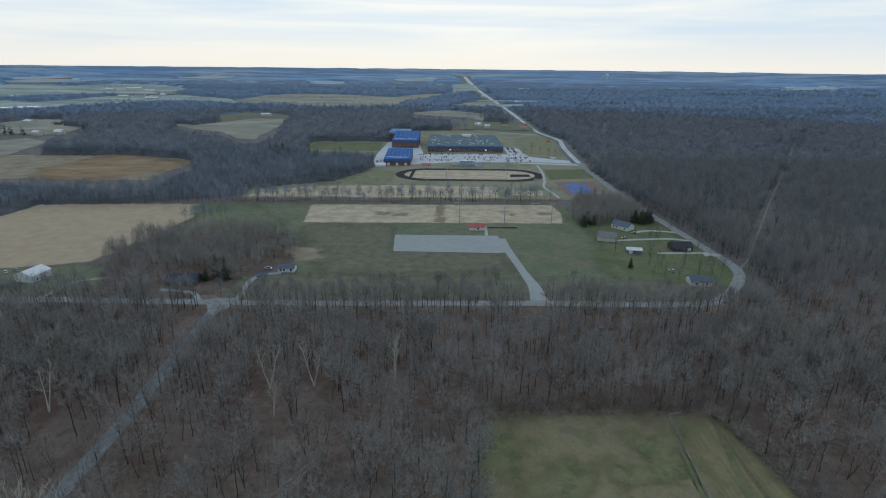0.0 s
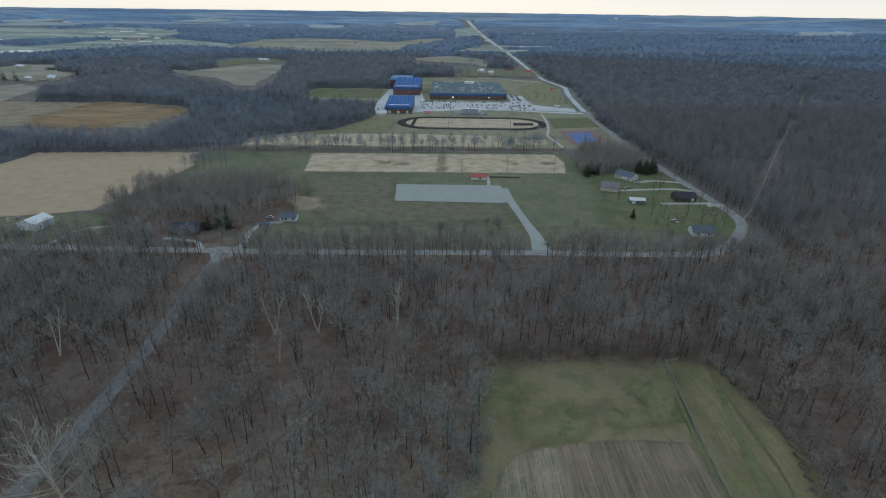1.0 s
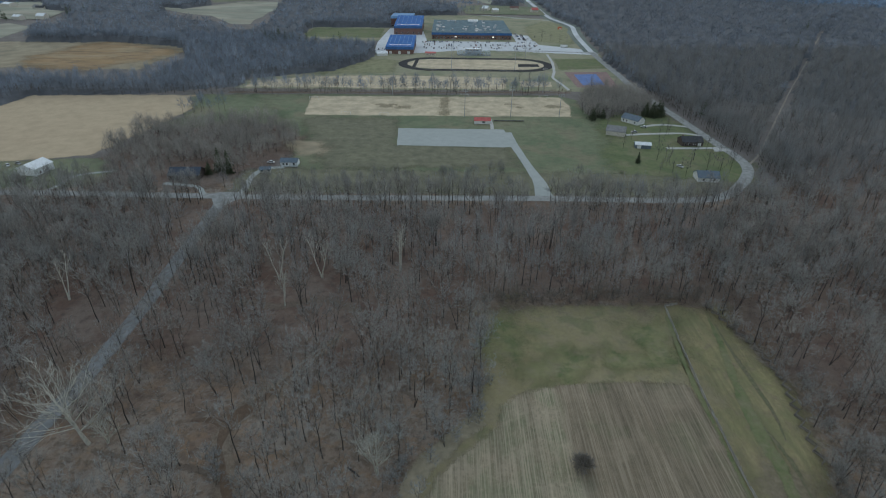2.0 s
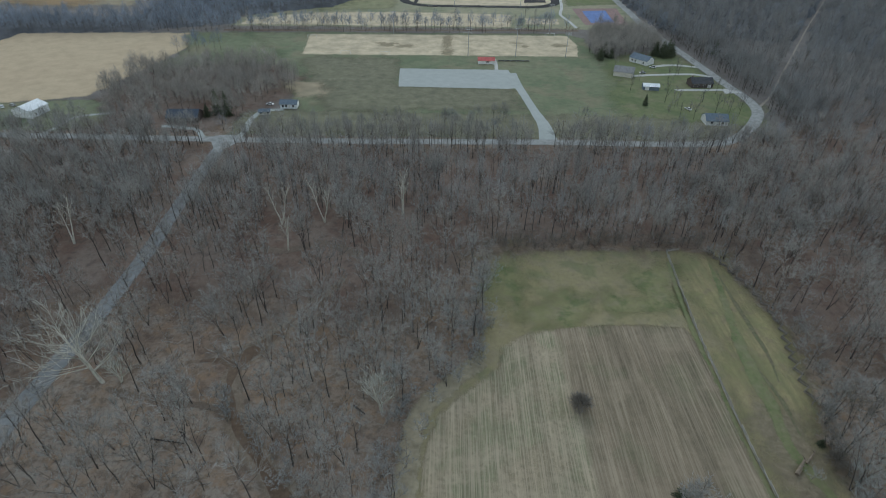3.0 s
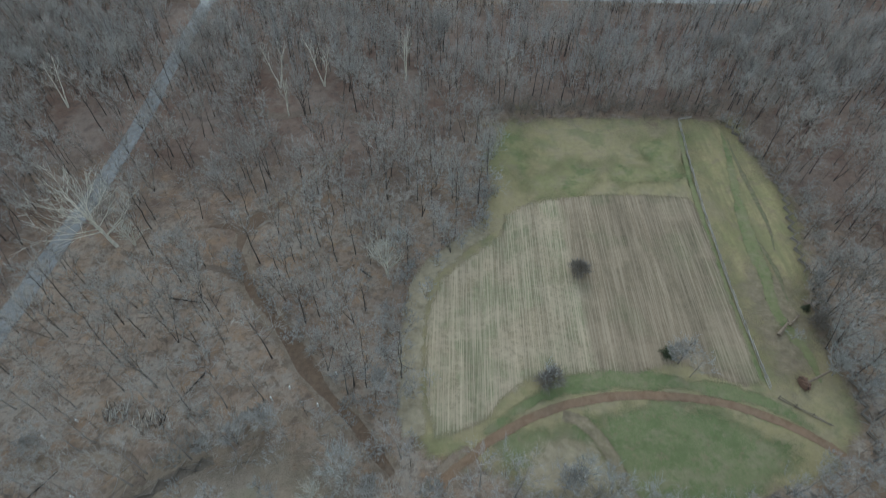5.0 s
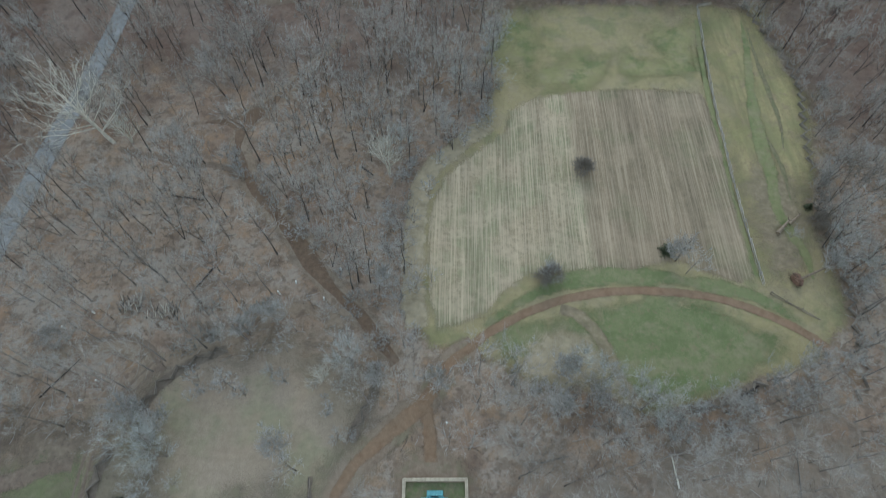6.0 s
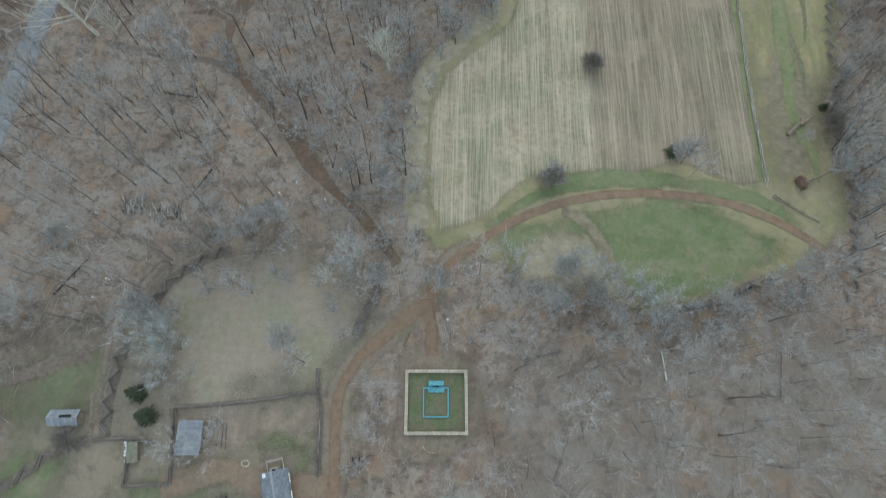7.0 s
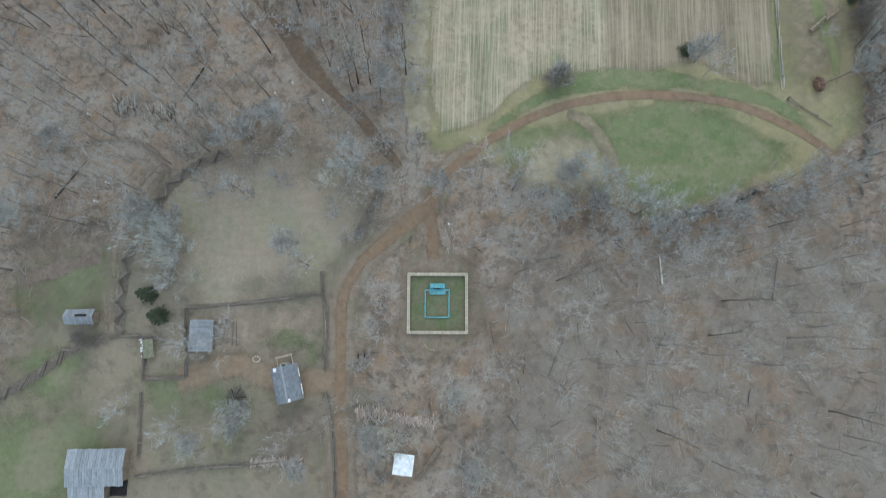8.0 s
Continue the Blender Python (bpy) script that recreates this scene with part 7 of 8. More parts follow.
rail_fence([(-63.2, -14), (-62.8, -20), (-62.2, -27)], 0.0, 3, "broken rail fence beside the barn", posts=True)
rail_fence([(-62.5, -31.3), (-52, -29.6), (-43.9, -28.5), (-36, -27.6), (-28, -26.8)], 0.0, 3, "low rail fence across the southern yard", posts=True)


# ---- pale trees, shrubs and evergreens near the farm ----
rng = random.Random(77)
SYCAMORE = [grown_tree(rng, 20, 13, 6, 5, 0.07, spread=0.8, bare=0.2, stems=2, upward=0.5, trunk_r=0.7, tilt=(-0.55, 0.2)), grown_tree(rng, 11, 9, 5, 4, 0.06, spread=0.6, bare=0.2, stems=3, upward=0.8, trunk_r=0.4), grown_tree(rng, 15, 11, 6, 6, 0.05, spread=0.5, bare=0.2, stems=3, upward=0.9, trunk_r=0.5)]
thing_trees("sycamore", SYCAMORE, [(-96, 99), (-91, 99.5), (-16.9, 91)], 0.95, 1.05, 8, "wide pale sycamore with whitish bare limbs", "tree", "wide pale sycamores", (M["pale_bark"], M["syc_twig"]), turned=False)
SLENDER = [grown_tree(rng, 22, 9, 5, 5, 0.035, spread=0.3, bare=0.4, stems=2, upward=1.3, trunk_r=0.45) for _ in range(3)]
thing_trees("slender_sycamore", SLENDER, SYCAMORES[:5], 0.8, 1.05, 18, "slender pale sycamore with several white stems", "tree", "slender pale trees in the woods", (M["pale_bark"], M["syc_twig"]))
SILVER = [grown_tree(rng, 9, 11, 6, 10, 0.042, spread=0.5, bare=0.12, stems=3, upward=0.8, trunk_r=0.12) for _ in range(4)]
thing_trees("silver_shrub", SILVER, [(3.2, -12.5), (7.6, -26), (-13.1, -21.5), (-15, 33), (-60, 21), (-66, 23), (-50, -24), (-42, -20), (-28, -28), (-2, 33), (-46, 43), (-40, 47), (-52, 41), (-16, 58), (26, 36), (33, 31), (24, 28), (56, 67), (94, 64), (101, 92), (-96, 22), (-87, 40), (-100, 12), (-34, 18), (-41, -17)], 0.75, 1.15, 9, "silver-grey leafless shrub with many stems", "shrub", "silvery shrubs round the farm", (M["silver_twig"], M["silver_twig"]))
HAZE = [grown_tree(rng, rng.uniform(5.5, 8), 9, 6, 9, 0.015, spread=rng.uniform(0.45, 0.6), bare=0.1, sides=3, trunk_r=0.07, upward=rng.uniform(0.4, 0.8), stems=1 + k % 2, light=True) for k in range(5)]
thing_trees("hazy_shrub", HAZE, [(-70.3, 19.5), (-66.4, 22), (-58.9, 12), (-54, 11), (-92.9, 40.6), (-88, 38), (-19.5, 36), (-21.5, 31), (-43.3, 38), (-7.5, -21), (2.7, -12.9), (8.3, -27.7), (23.9, 59.5), (27.2, 32.3), (31, 34), (36, 30.5), (88, 74), (83, 42), (95, 66), (100, 90), (-4, 58), (-12, 66), (-14, 76), (-15, 86), (-10, 97), (-20, 104), (2, 112), (-26, 112), (8, 122), (-36, 44), (-28, 48), (-76, 42), (62, 31), (72, 36)] + [(16, 31), (34, 20), (11, 30), (48, 23.5), (14, 22), (41, 20), (53, 20), (60, 24), (76, 31), (30, 14)], 0.8, 1.25, 19, "soft silver-grey leafless shrub with fine twigs", "shrub", "hazy shrubs round the farm", (M["near_bark"], M["silver_twig"]))
CLOUDY = [grown_tree(rng, rng.uniform(8.5, 11.5), 9, 6, 11, 0.015, spread=rng.uniform(0.42, 0.55), bare=0.16, sides=3, trunk_r=0.1, upward=rng.uniform(0.4, 0.8), stems=1 + k % 2, light=True) for k in range(5)]
thing_trees("grey_tree", CLOUDY, [(-48.5, -24.8), (-54.4, -21), (-42.5, -18.9), (-65.7, -17.4), (-52.4, -2.8), (-58.8, 9.2), (-33, -24), (1, 129), (10, 134), (13, 124.5), (5, 117), (-3, 111), (16, 148), (-12, 104), (-17, 71), (-13, 54), (27, 34), (38, 29), (-36, 39), (-46, -3.2), (-45.5, 0.5), (98, 58), (102, 68), (101, 80), (59, 62.5), (24.5, 60), (-78, 24), (-84, 33), (-70, 28)], 0.75, 1.15, 29, "leafless tree with a smoky grey crown of fine twigs", "tree", "smoky grey trees round the farm", (M["near_bark"], M["cloud_twig"]))
WIDE = [grown_tree(rng, rng.uniform(9, 11), 11, 8, 15, 0.016, spread=0.6, bare=0.14, sides=4, trunk_r=0.13, upward=0.55, stems=2) for _ in range(3)]
thing_trees("wide_tree", WIDE, [(29, 37), (35, 34), (41, 31), (46.5, 28), (-21, 37.7), (-62, 19), (-57, 16), (101, 62), (97, 71), (12, 140), (2, 122), (-14, 97), (-92, 24)], 0.85, 1.2, 39, "spreading leafless tree with pale grey-green twigs", "tree", "spreading grey trees round the meadow", (M["near_bark"], M["lichen_twig"]))
PALE = [grown_tree(rng, 8.5, 9, 5, 4, 0.035, spread=0.55, bare=0.08, stems=4, upward=0.8, trunk_r=0.2) for _ in range(2)]
thing_trees("pale_shrub", PALE, [(3.2, -11.6), (8.8, -26.6), (-8.6, -21.5), (-13, -19.5), (-60, 14), (-27, 33)], 0.8, 1.1, 20, "small pale-barked tree with many bare limbs", "tree", "small pale trees by the farm", (M["pale_bark"], M["syc_twig"]))
ROUND = [broom(rng, 4.6, 2.3, 700, 0.042, low=0.34, limbs=12, trunk_r=0.1) for _ in range(2)]
thing_trees("round_shrub", ROUND, [(36, 93.5), (36.8, 92.6), (23, 59), (26, 60.5), (96, 78), (-76, -3.6)], 1.15, 1.35, 10, "round dark leafless shrub in the field", "shrub", "shrubs in the field", (M["brush"], M["brush"]))
LONE = [grown_tree(rng, 11, 10, 6, 6, 0.035, spread=0.42, bare=0.35, upward=0.7) for _ in range(2)]
thing_trees("field_tree", LONE, [(57, 66), (-46, 30), (-30, 14), (-52, -5), (-42, -16), (95, 66)], 0.85, 1.1, 12, "small leafless tree standing in the open", "tree", "single trees in the open", (M["bark"], M["silver_twig"]))


def evergreen(rng, height, radius, tiers, material, name, x, y, label):
    """A conifer: a trunk and many drooping needle sprays in uneven tiers."""
    t = thing(name, pose(x, y, float(ground_height(x, y)), 0, 0, rng.uniform(0, 360)), label, "conifer")
    part("trunk", rodded((0, 0, -0.2), (0, 0, height * 0.9), height * 0.018, height * 0.004, sides=6), M["wood_pole"], t)
    crown = Mesher()
    for i in range(tiers):
        f = (i + 0.3) / tiers
        z = height * (0.06 + 0.92 * f)
        r = radius * (1 - f) ** 0.8 + 0.12
        n = int(9 + 9 * (1 - f))
        for k in range(n):
            a = k * math.tau / n + rng.uniform(-0.25, 0.25)
            q = Vector((math.cos(a), math.sin(a), rng.uniform(-0.35, 0.05)))
            end = Vector((0, 0, z)) + q * r * rng.uniform(0.75, 1.15)
            crown.add(spike(Vector((0, 0, z + height * 0.02)), end, height * 0.035 * (1.1 - f)))
            for s in range(5):
                o = Vector((0, 0, z)).lerp(end, 0.35 + 0.6 * rng.random())
                crown.add(spike(o, o + Vector((rng.uniform(-1, 1), rng.uniform(-1, 1), rng.uniform(-0.5, 0.35))) * r * 0.32, height * 0.018))
    v, f = crown.arrays()
    part("crown", mesh_of("crown", v, f, material), None, t)
    return t


rng = random.Random(5)
for x, y, h, r in ((-63.9, 6.3, 6.5, 2.1), (-61.0, 1.8, 6.5, 2.3), (55, 68.5, 4.2, 2.2), (95.5, 83.5, 2.4, 1.3)):
    evergreen(rng, h, r, 12, M["conifer"], "cedar", x, y, "dark green bushy cedar")
for x, y, h, r in ((-134, 297, 15, 4.2), (-127, 293, 9, 3.2), (119, 320, 7.5, 2.0), (112, 412, 10, 3.2), (161, 422, 13, 5.2), (166, 424, 14, 5.4), (205, 432, 12, 4.6), (113, 419, 9, 3.4), (117, 422, 11, 3.8), (121, 418, 8, 3.2), (157, 426, 12, 4.6), (170, 428, 11, 4.4), (-138, 291, 8, 3.0), (-131, 302, 12, 3.6)):
    evergreen(rng, h, r, 11, M["conifer"], "spruce", x, y, "tall dark green spruce")


def fallen_log(a, b, r, material, label):
    t = thing("fallen_log", pose(a[0], a[1], 0.1), label, "log")
    part("trunk", rodded((0, 0, r), (b[0] - a[0], b[1] - a[1], b[2]), r, r * 0.5, sides=8), material, t)
    d = Vector((b[0] - a[0], b[1] - a[1], 0))
    for k in range(5):
        o = d * random.uniform(0.35, 0.95)
        w = Vector((random.uniform(-1, 1), random.uniform(-1, 1), random.uniform(0.2, 0.8))) * d.length * 0.22
        z = r + b[2] * o.length / d.length
        part("branch", rodded((o.x, o.y, z * 0.9), (o.x + w.x, o.y + w.y, z * 0.9 + w.z), r * 0.3, r * 0.08, sides=5), material, t)


fallen_log((86.5, 61.5), (97, 66, 3.5), 0.35, M["log"], "toppled tree with its root plate")
plate = thing("root_plate", pose(85.6, 61.2, 0.05, 0, 0, 23), "reddish earth root plate of the toppled tree", "roots")
bm = bmesh.new()
bmesh.ops.create_icosphere(bm, subdivisions=3, radius=1.0, matrix=pose(0, 0, 1.0) @ Matrix.Diagonal((0.8, 1.7, 1.5, 1)))
for v in bm.verts:
    v.co *= 1 + 0.28 * noise.noise(v.co * 1.7)
    v.co.z = max(v.co.z, 0)
part("soil", bm, M["root_soil"], plate)
for k in range(14):
    q = k * math.tau / 14
    part("root", rodded((0, 0.9 * math.cos(q), 1.1 + 0.8 * math.sin(q)), (-0.7 - 0.5 * random.random(), 2.3 * math.cos(q), max(0.1, 1.1 + 2.0 * math.sin(q))), 0.09, 0.02, sides=5), M["bark"], plate)
fallen_log((89, 78), (92.5, 81, 0.8), 0.3, M["log"], "broken tree stump and log at the wood's edge")
fallen_log((0.4, -23.1), (-3.8, -29.4, 0.6), 0.75, M["log"], "thick dark log beside the white shelter")
fallen_log((48, 13), (47.5, 19, 0.3), 0.22, M["pale_bark"], "pale fallen log on the leaf litter")
fallen_log((20, 17), (26, 18.5, 0.3), 0.16, M["near_bark"], "pale fallen log in the woods")
fallen_log((23, -8), (26.5, 1, 0.4), 0.13, M["near_bark"], "long pale fallen log")
fallen_log((-58, 60), (-62, 52, 0.4), 0.2, M["bark"], "dark fallen log beside the creek")
fallen_log((-88, 27), (-82, 36, 0.4), 0.2, M["bark"], "dark fallen log in the western woods")
fallen_log((-74.4, 81.2), (-65.4, 80, 0.3), 0.22, M["bark"], "dark fallen log west of the creek")
fallen_log((-24.7, 92.6), (-21.3, 89.9, 0.3), 0.3, M["bark"], "short dark log near the field edge")
fallen_log((63.5, 31.2), (69.5, 34.6, 0.5), 0.4, M["bark"], "thick dark log at the meadow's edge")
fallen_log((84.9, 74.8), (88.6, 78.6, 1.2), 0.55, M["log"], "broken dark trunk below a pale stump")
fallen_log((72, 10), (74.5, 24, 0.4), 0.15, M["near_bark"], "long thin pale fallen trunk")


def brush_heap(x, y, length, seed):
    """A heap of cut poles, most of them leaning on end."""
    g = random.Random(seed)
    h = thing("brush_pile", pose(x, y, 0.05), "heap of pale cut branches on the forest floor", "brush pile")
    for k in range(46):
        u, v = g.uniform(-1, 1) * length / 2, g.gauss(0, 1.0)
        q = part("stick", rodded((u, v, 0), (u + g.uniform(-1.2, 1.2), v + g.uniform(0.2, 2.2), g.uniform(0.8, 3.0)), 0.09, 0.035, sides=5), M["pale_bark"] if k % 3 == 0 else M["near_bark"] if k % 3 == 1 else M["bark"], h)


def pole_hut(x, y):
    """A low round heap of poles leaning together, with a paler rim."""
    h = thing("pole_heap", pose(x, y, 0.05), "dark conical heap of leaning poles in the yard", "pole heap")
    for k in range(22):
        a = k * math.tau / 22 + random.uniform(-0.1, 0.1)
        r = random.uniform(1.7, 2.4)
        part("pole", rodded((r * math.cos(a), r * math.sin(a), 0), (0.25 * math.cos(a), 0.25 * math.sin(a), random.uniform(1.1, 1.7)), 0.12, 0.06, sides=5), M["bark"] if k % 4 == 0 else M["near_bark"], h)


pole_hut(-43.0, -14.4)
brush_heap(-68, 47.5, 10, 3)
brush_heap(-75, 48.5, 5, 4)

for x, y in ((-26.5, 60.5), (-37, 56.5), (-40.5, 53.5), (-29.6, 52.3), (-88.5, 43), (-76.5, 31), (-78.5, 26.7), (-67.6, 26.4), (-83, 47), (0.6, 24.5), (102, 45), (101, 39), (101.5, 36.5)):
    w = thing("marker_tube", pose(x, y, 0.12, random.uniform(-9, 9), random.uniform(-9, 9), random.uniform(-40, 40)), "white plastic seedling tube in the woods", "tube", "white seedling tubes")
    part("tube", rodded((0, 0, -0.12), (0, 0, 1.3), 0.2, 0.2, sides=9), M["white_paint"], w)


# ---- houses along the road ----
W2 = lambda side, *us: [(side, u, 1.1, 1.3, 0.9) for u in us]
gable("white_barn", -239, 291.5, 80, 13, 12, 4.2, 2.3, M["white_metal"], M["white_metal"], "white sheet-metal barn at the tan field", "barn", doors=[("w", -3, 3.6, 3.4, 0), ("w", 2.4, 3.6, 3.4, 0)], windows=W2("s", -3))
gable("farmhouse", -149, 287, 3, 17, 10, 3.0, 3.0, M["brown_wall"], M["navy_shingle"], "dark-roofed house among bare trees", "house", doors=[("s", 0, 1.0, 2.1, 0)], windows=W2("s", -5, -2.5, 3, 5.5), chimney=(3, 0.5))
gable("mobile_home", -95.5, 308.5, 0, 10, 6, 2.8, 1.5, M["white_metal"], M["slate_shingle"], "white mobile home with a grey roof", "house", doors=[("s", 0.5, 0.9, 2.0, 0)], windows=W2("s", -3.2, -1.2, 3.0))
gable("garage", -107, 297, 12, 6, 4, 2.0, 1.0, M["siding"], M["slate_shingle"], "small outbuilding with a grey roof", "outbuilding", windows=W2("s", -2, 2))
gable("garage", 121, 379, -20, 13, 11, 3.2, 2.6, M["siding"], M["grey_roof"], "cream garage with a grey hipped roof", "garage", doors=[("e", -2, 2.6, 2.2, 0), ("e", 2, 2.6, 2.2, 0)])
gable("house", 141.5, 408, -52, 15, 9, 3.2, 2.6, M["white_paint"], M["slate_shingle"], "white house with a blue-grey roof", "house", doors=[("s", 2, 1.0, 2.1, 0)], windows=W2("s", -5, -2.2, 4.8), chimney=(2, 1))
gable("garden_shed", 131, 350, -8, 10, 6, 2.6, 1.1, M["slate_shingle"], M["white_metal"], "open-fronted shed with a pale metal roof", "shed", doors=[("s", -2.5, 2.4, 2.2, 0)])
gable("house", 166, 358, 2, 14, 9, 3.0, 2.6, M["brown_wall"], M["dark_roof"], "brown house with a charcoal roof and white trim", "house", doors=[("s", 4.6, 2.2, 2.2, 0)], windows=W2("s", -5, -2.5, 1.2), chimney=(-5.5, 1))
gable("house", 151, 294.5, -4, 12, 9, 2.8, 2.6, M["white_paint"], M["slate_shingle"], "blue-roofed cottage behind roadside trees", "house", windows=W2("s", -3, 3), doors=[("s", 0, 1.0, 2.1, 0)])
for p in ([(127, 376), (143, 379), (160, 381), (172, 381), (182, 376)], [(149, 398), (156, 401), (166, 402), (180, 398)], [(147, 348.5), (160, 349), (171, 349.5), (184, 351)]):
    ribbon("pavement_driveway", p, 3.6, M["concrete"], 0.13, "pale concrete driveway", "driveway", step=3.0, ragged=0.05, soft=0.3)
ribbon("pavement_farm_drive", HOUSE_DRIVE, 3.6, M["gravel"], 0.12, "curved gravel driveway to the mobile home", "driveway", step=3.0, soft=0.6)
ribbon("pavement_west_drive", [(-130, 262), (-133, 267), (-138, 273), (-150, 276), (-158, 277)], 3.4, M["gravel"], 0.12, "short gravel driveway to the farmhouse", "driveway", step=3.0, soft=0.6)
ribbon("pavement_barn_drive", [(-216, 264), (-214, 275), (-212, 287), (-194, 295)], 3.2, M["gravel"], 0.1, "faint gravel drive to the barn", "driveway", step=3.0, soft=1.2)
patch("pavement_patio", [(177, 343), (189, 345), (186, 350), (178, 350)], M["concrete"], 0.15, "pale concrete pad beside the road", "pavement", step=2, ragged=0.2, soft=0.5)
for x, y, turn, k in ((146, 395, 70, 0), (135, 382, 100, 2), (-108, 311, 80, 0), (-262, 300, 40, 0), (-258, 303, 60, 2), (143, 314, 30, 0)):
    car(x, y, turn, PAINTS[k], PAINT_NAMES[k] + " car parked on a driveway", "cars at the houses")


def utility_pole(x, y, h=10.0, turn=0.0):
    p = thing("utility_pole", pose(x, y, float(ground_height(x, y)), 0, 0, turn), "wooden utility pole with a crossarm", "pole", "poles along the road")
    part("pole", rodded((0, 0, -0.3), (0, 0, h), 0.17, 0.11, sides=8), M["wood_pole"], p)
    part("crossarm", boxed(-1.1, 1.1, -0.07, 0.07, h - 0.7, h - 0.55), M["wood_pole"], p)


for x, y in ((193, 352), (186, 410), (184, 480), (186, 560), (191, 640), (197, 730), (203, 830), (207, 930), (60, 270), (-10, 270), (-80, 269)):
    utility_pole(x, y, 10, 90 if x > 100 else 0)


def light_mast(x, y, h, label="tall sports floodlight mast"):
    p = thing("floodlight_mast", pose(x, y, 0), label, "mast", "floodlight masts")
    part("pole", rodded((0, 0, -0.3), (0, 0, h), 0.28, 0.16, sides=8), M["galvanised"], p)
    for z in (h - 0.6, h - 1.8):
        part("crossbar", boxed(-2.2, 2.2, -0.1, 0.1, z, z + 0.2), M["galvanised"], p)
        for k in range(4):
            part("floodlight", boxed(-2.0 + k * 1.2, -1.4 + k * 1.2, -0.45, -0.1, z + 0.05, z + 0.6, bevel=0.05), M["galvanised"], p)


for x, y, h in ((13, 417, 21), (49, 417, 22), (86, 497, 22), (87, 418, 18), (-49, 480, 18), (-211, 889, 24), (-168, 930, 24), (-125, 940, 24), (3, 590, 24), (70, 590, 22), (5, 660, 22), (90, 664, 22)):
    light_mast(x, y, h)


def goal(x, y, turn):
    g = thing("soccer_goal", pose(x, y, 0.05, 0, 0, turn), "white soccer goal on the worn turf", "goal", "soccer goals")
    for s in (-3.66, 3.66):
        part("post", rodded((s, 0, 0), (s, 0, 2.44), 0.08, sides=6), M["white_paint"], g)
        part("stay", rodded((s, 0, 2.3), (s, 1.8, 0), 0.05, sides=6), M["white_paint"], g)
    part("crossbar", rodded((-3.7, 0, 2.44), (3.7, 0, 2.44), 0.08, sides=6), M["white_paint"], g)


for x, y in ((-80, 418), (-50, 417), (14, 478), (84, 478), (-115, 462)):
    goal(x, y, 0 if y > 430 else 180)

gable("field_hut", 26, 401, 0, 12, 6, 2.6, 1.6, M["white_paint"], M["red_roof"], "white hut with a faded red roof", "hut", doors=[("s", -2, 1.2, 2.1, 0), ("s", 3, 1.2, 2.1, 0)], windows=[("s", 0.8, 1.6, 1.0, 1.0)])
ribbon("pavement_hut_walk", [(32.5, 410), (33, 398), (32.5, 385)], 2.4, M["concrete"], 0.12, "narrow concrete walk to the red-roofed hut", "walk", step=2, ragged=0.05, soft=0.3)


def bleachers(x, y, length, rows, depth, rise, material, label, turn=0):
    b = thing("bleachers", pose(x, y, 0.05, 0, 0, turn), label, "bleachers")
    for i in range(rows):
        part("bench", boxed(-length / 2, length / 2, i * depth, i * depth + 0.5, 0.4 + i * rise, 0.46 + i * rise), material, b)
        part("footboard", boxed(-length / 2, length / 2, i * depth - 0.35, i * depth - 0.02, 0.05 + i * rise, 0.1 + i * rise), material, b)
    for k in range(max(2, int(length / 4)) + 1):
        u = -length / 2 + length * k / max(2, int(length / 4))
        part("frame", prism(bmesh.new(), [(0, 0), (rows * depth, 0), (rows * depth, 0.4 + (rows - 1) * rise), (0, 0.4)], u - 0.04, u + 0.04), M["galvanised"], b)


bleachers(46.5, 406.5, 23, 3, 0.6, 0.3, M["dark_metal"], "long dark bench by the sports field", 180)
bleachers(30, 676, 40, 12, 0.8, 0.4, M["aluminium"], "blue-grey grandstand beside the track")
gable("press_box", 30, 690, 0, 20, 4, 5.5, 0.4, M["siding"], M["aluminium"], "long press box behind the grandstand", "press box", windows=[("s", u, 3.0, 1.2, 3.6) for u in (-7, -3, 1, 5)])
for x in (-18, 10, 40, 60):
    bleachers(x, 588, 14, 3, 0.6, 0.3, M["dark_metal"], "low dark bench row by the track", 180)


# ---- running track and school ----
def oval(name, cx, cy, straight, radius, width, material, z, label):
    verts, faces, n = [], [], 96
    for i in range(n):
        a = math.tau * i / n
        for r in (radius - width, radius):
            verts.append((cx + (straight / 2 if math.cos(a) > 0 else -straight / 2) + r * math.cos(a), cy + r * math.sin(a), z))
    for i in range(n):
        a, b = 2 * i, 2 * ((i + 1) % n)
        faces.append((a, a + 1, b + 1, b))
    return tagged(new(name, mesh_of(name, verts, faces, material)), label, "track", kind="structure")


oval("pavement_track", 30, 624, 97, 37.5, 10, M["track"], 0.12, "black oval running track")
patch("ground_infield", [(-19, 597), (79, 597), (96, 604), (106, 618), (106, 630), (96, 644), (79, 651), (-19, 651), (-36, 644), (-46, 630), (-46, 618), (-36, 604)], M["sand_field"], 0.09, "tan turf inside the running track", "sports field", step=5, ragged=0.2, soft=1.0)
patch("pavement_runway", [(-40, 604), (-36, 604), (-34, 646), (-38, 646)], M["track"], 0.15, "black runway strip inside the track", "runway", step=5, ragged=0.05, soft=0.2)
patch("pavement_jump_pad", [(76, 612), (100, 614), (100, 628), (78, 628)], M["track"], 0.15, "black high-jump pad inside the track", "runway", step=5, ragged=0.05, soft=0.2)
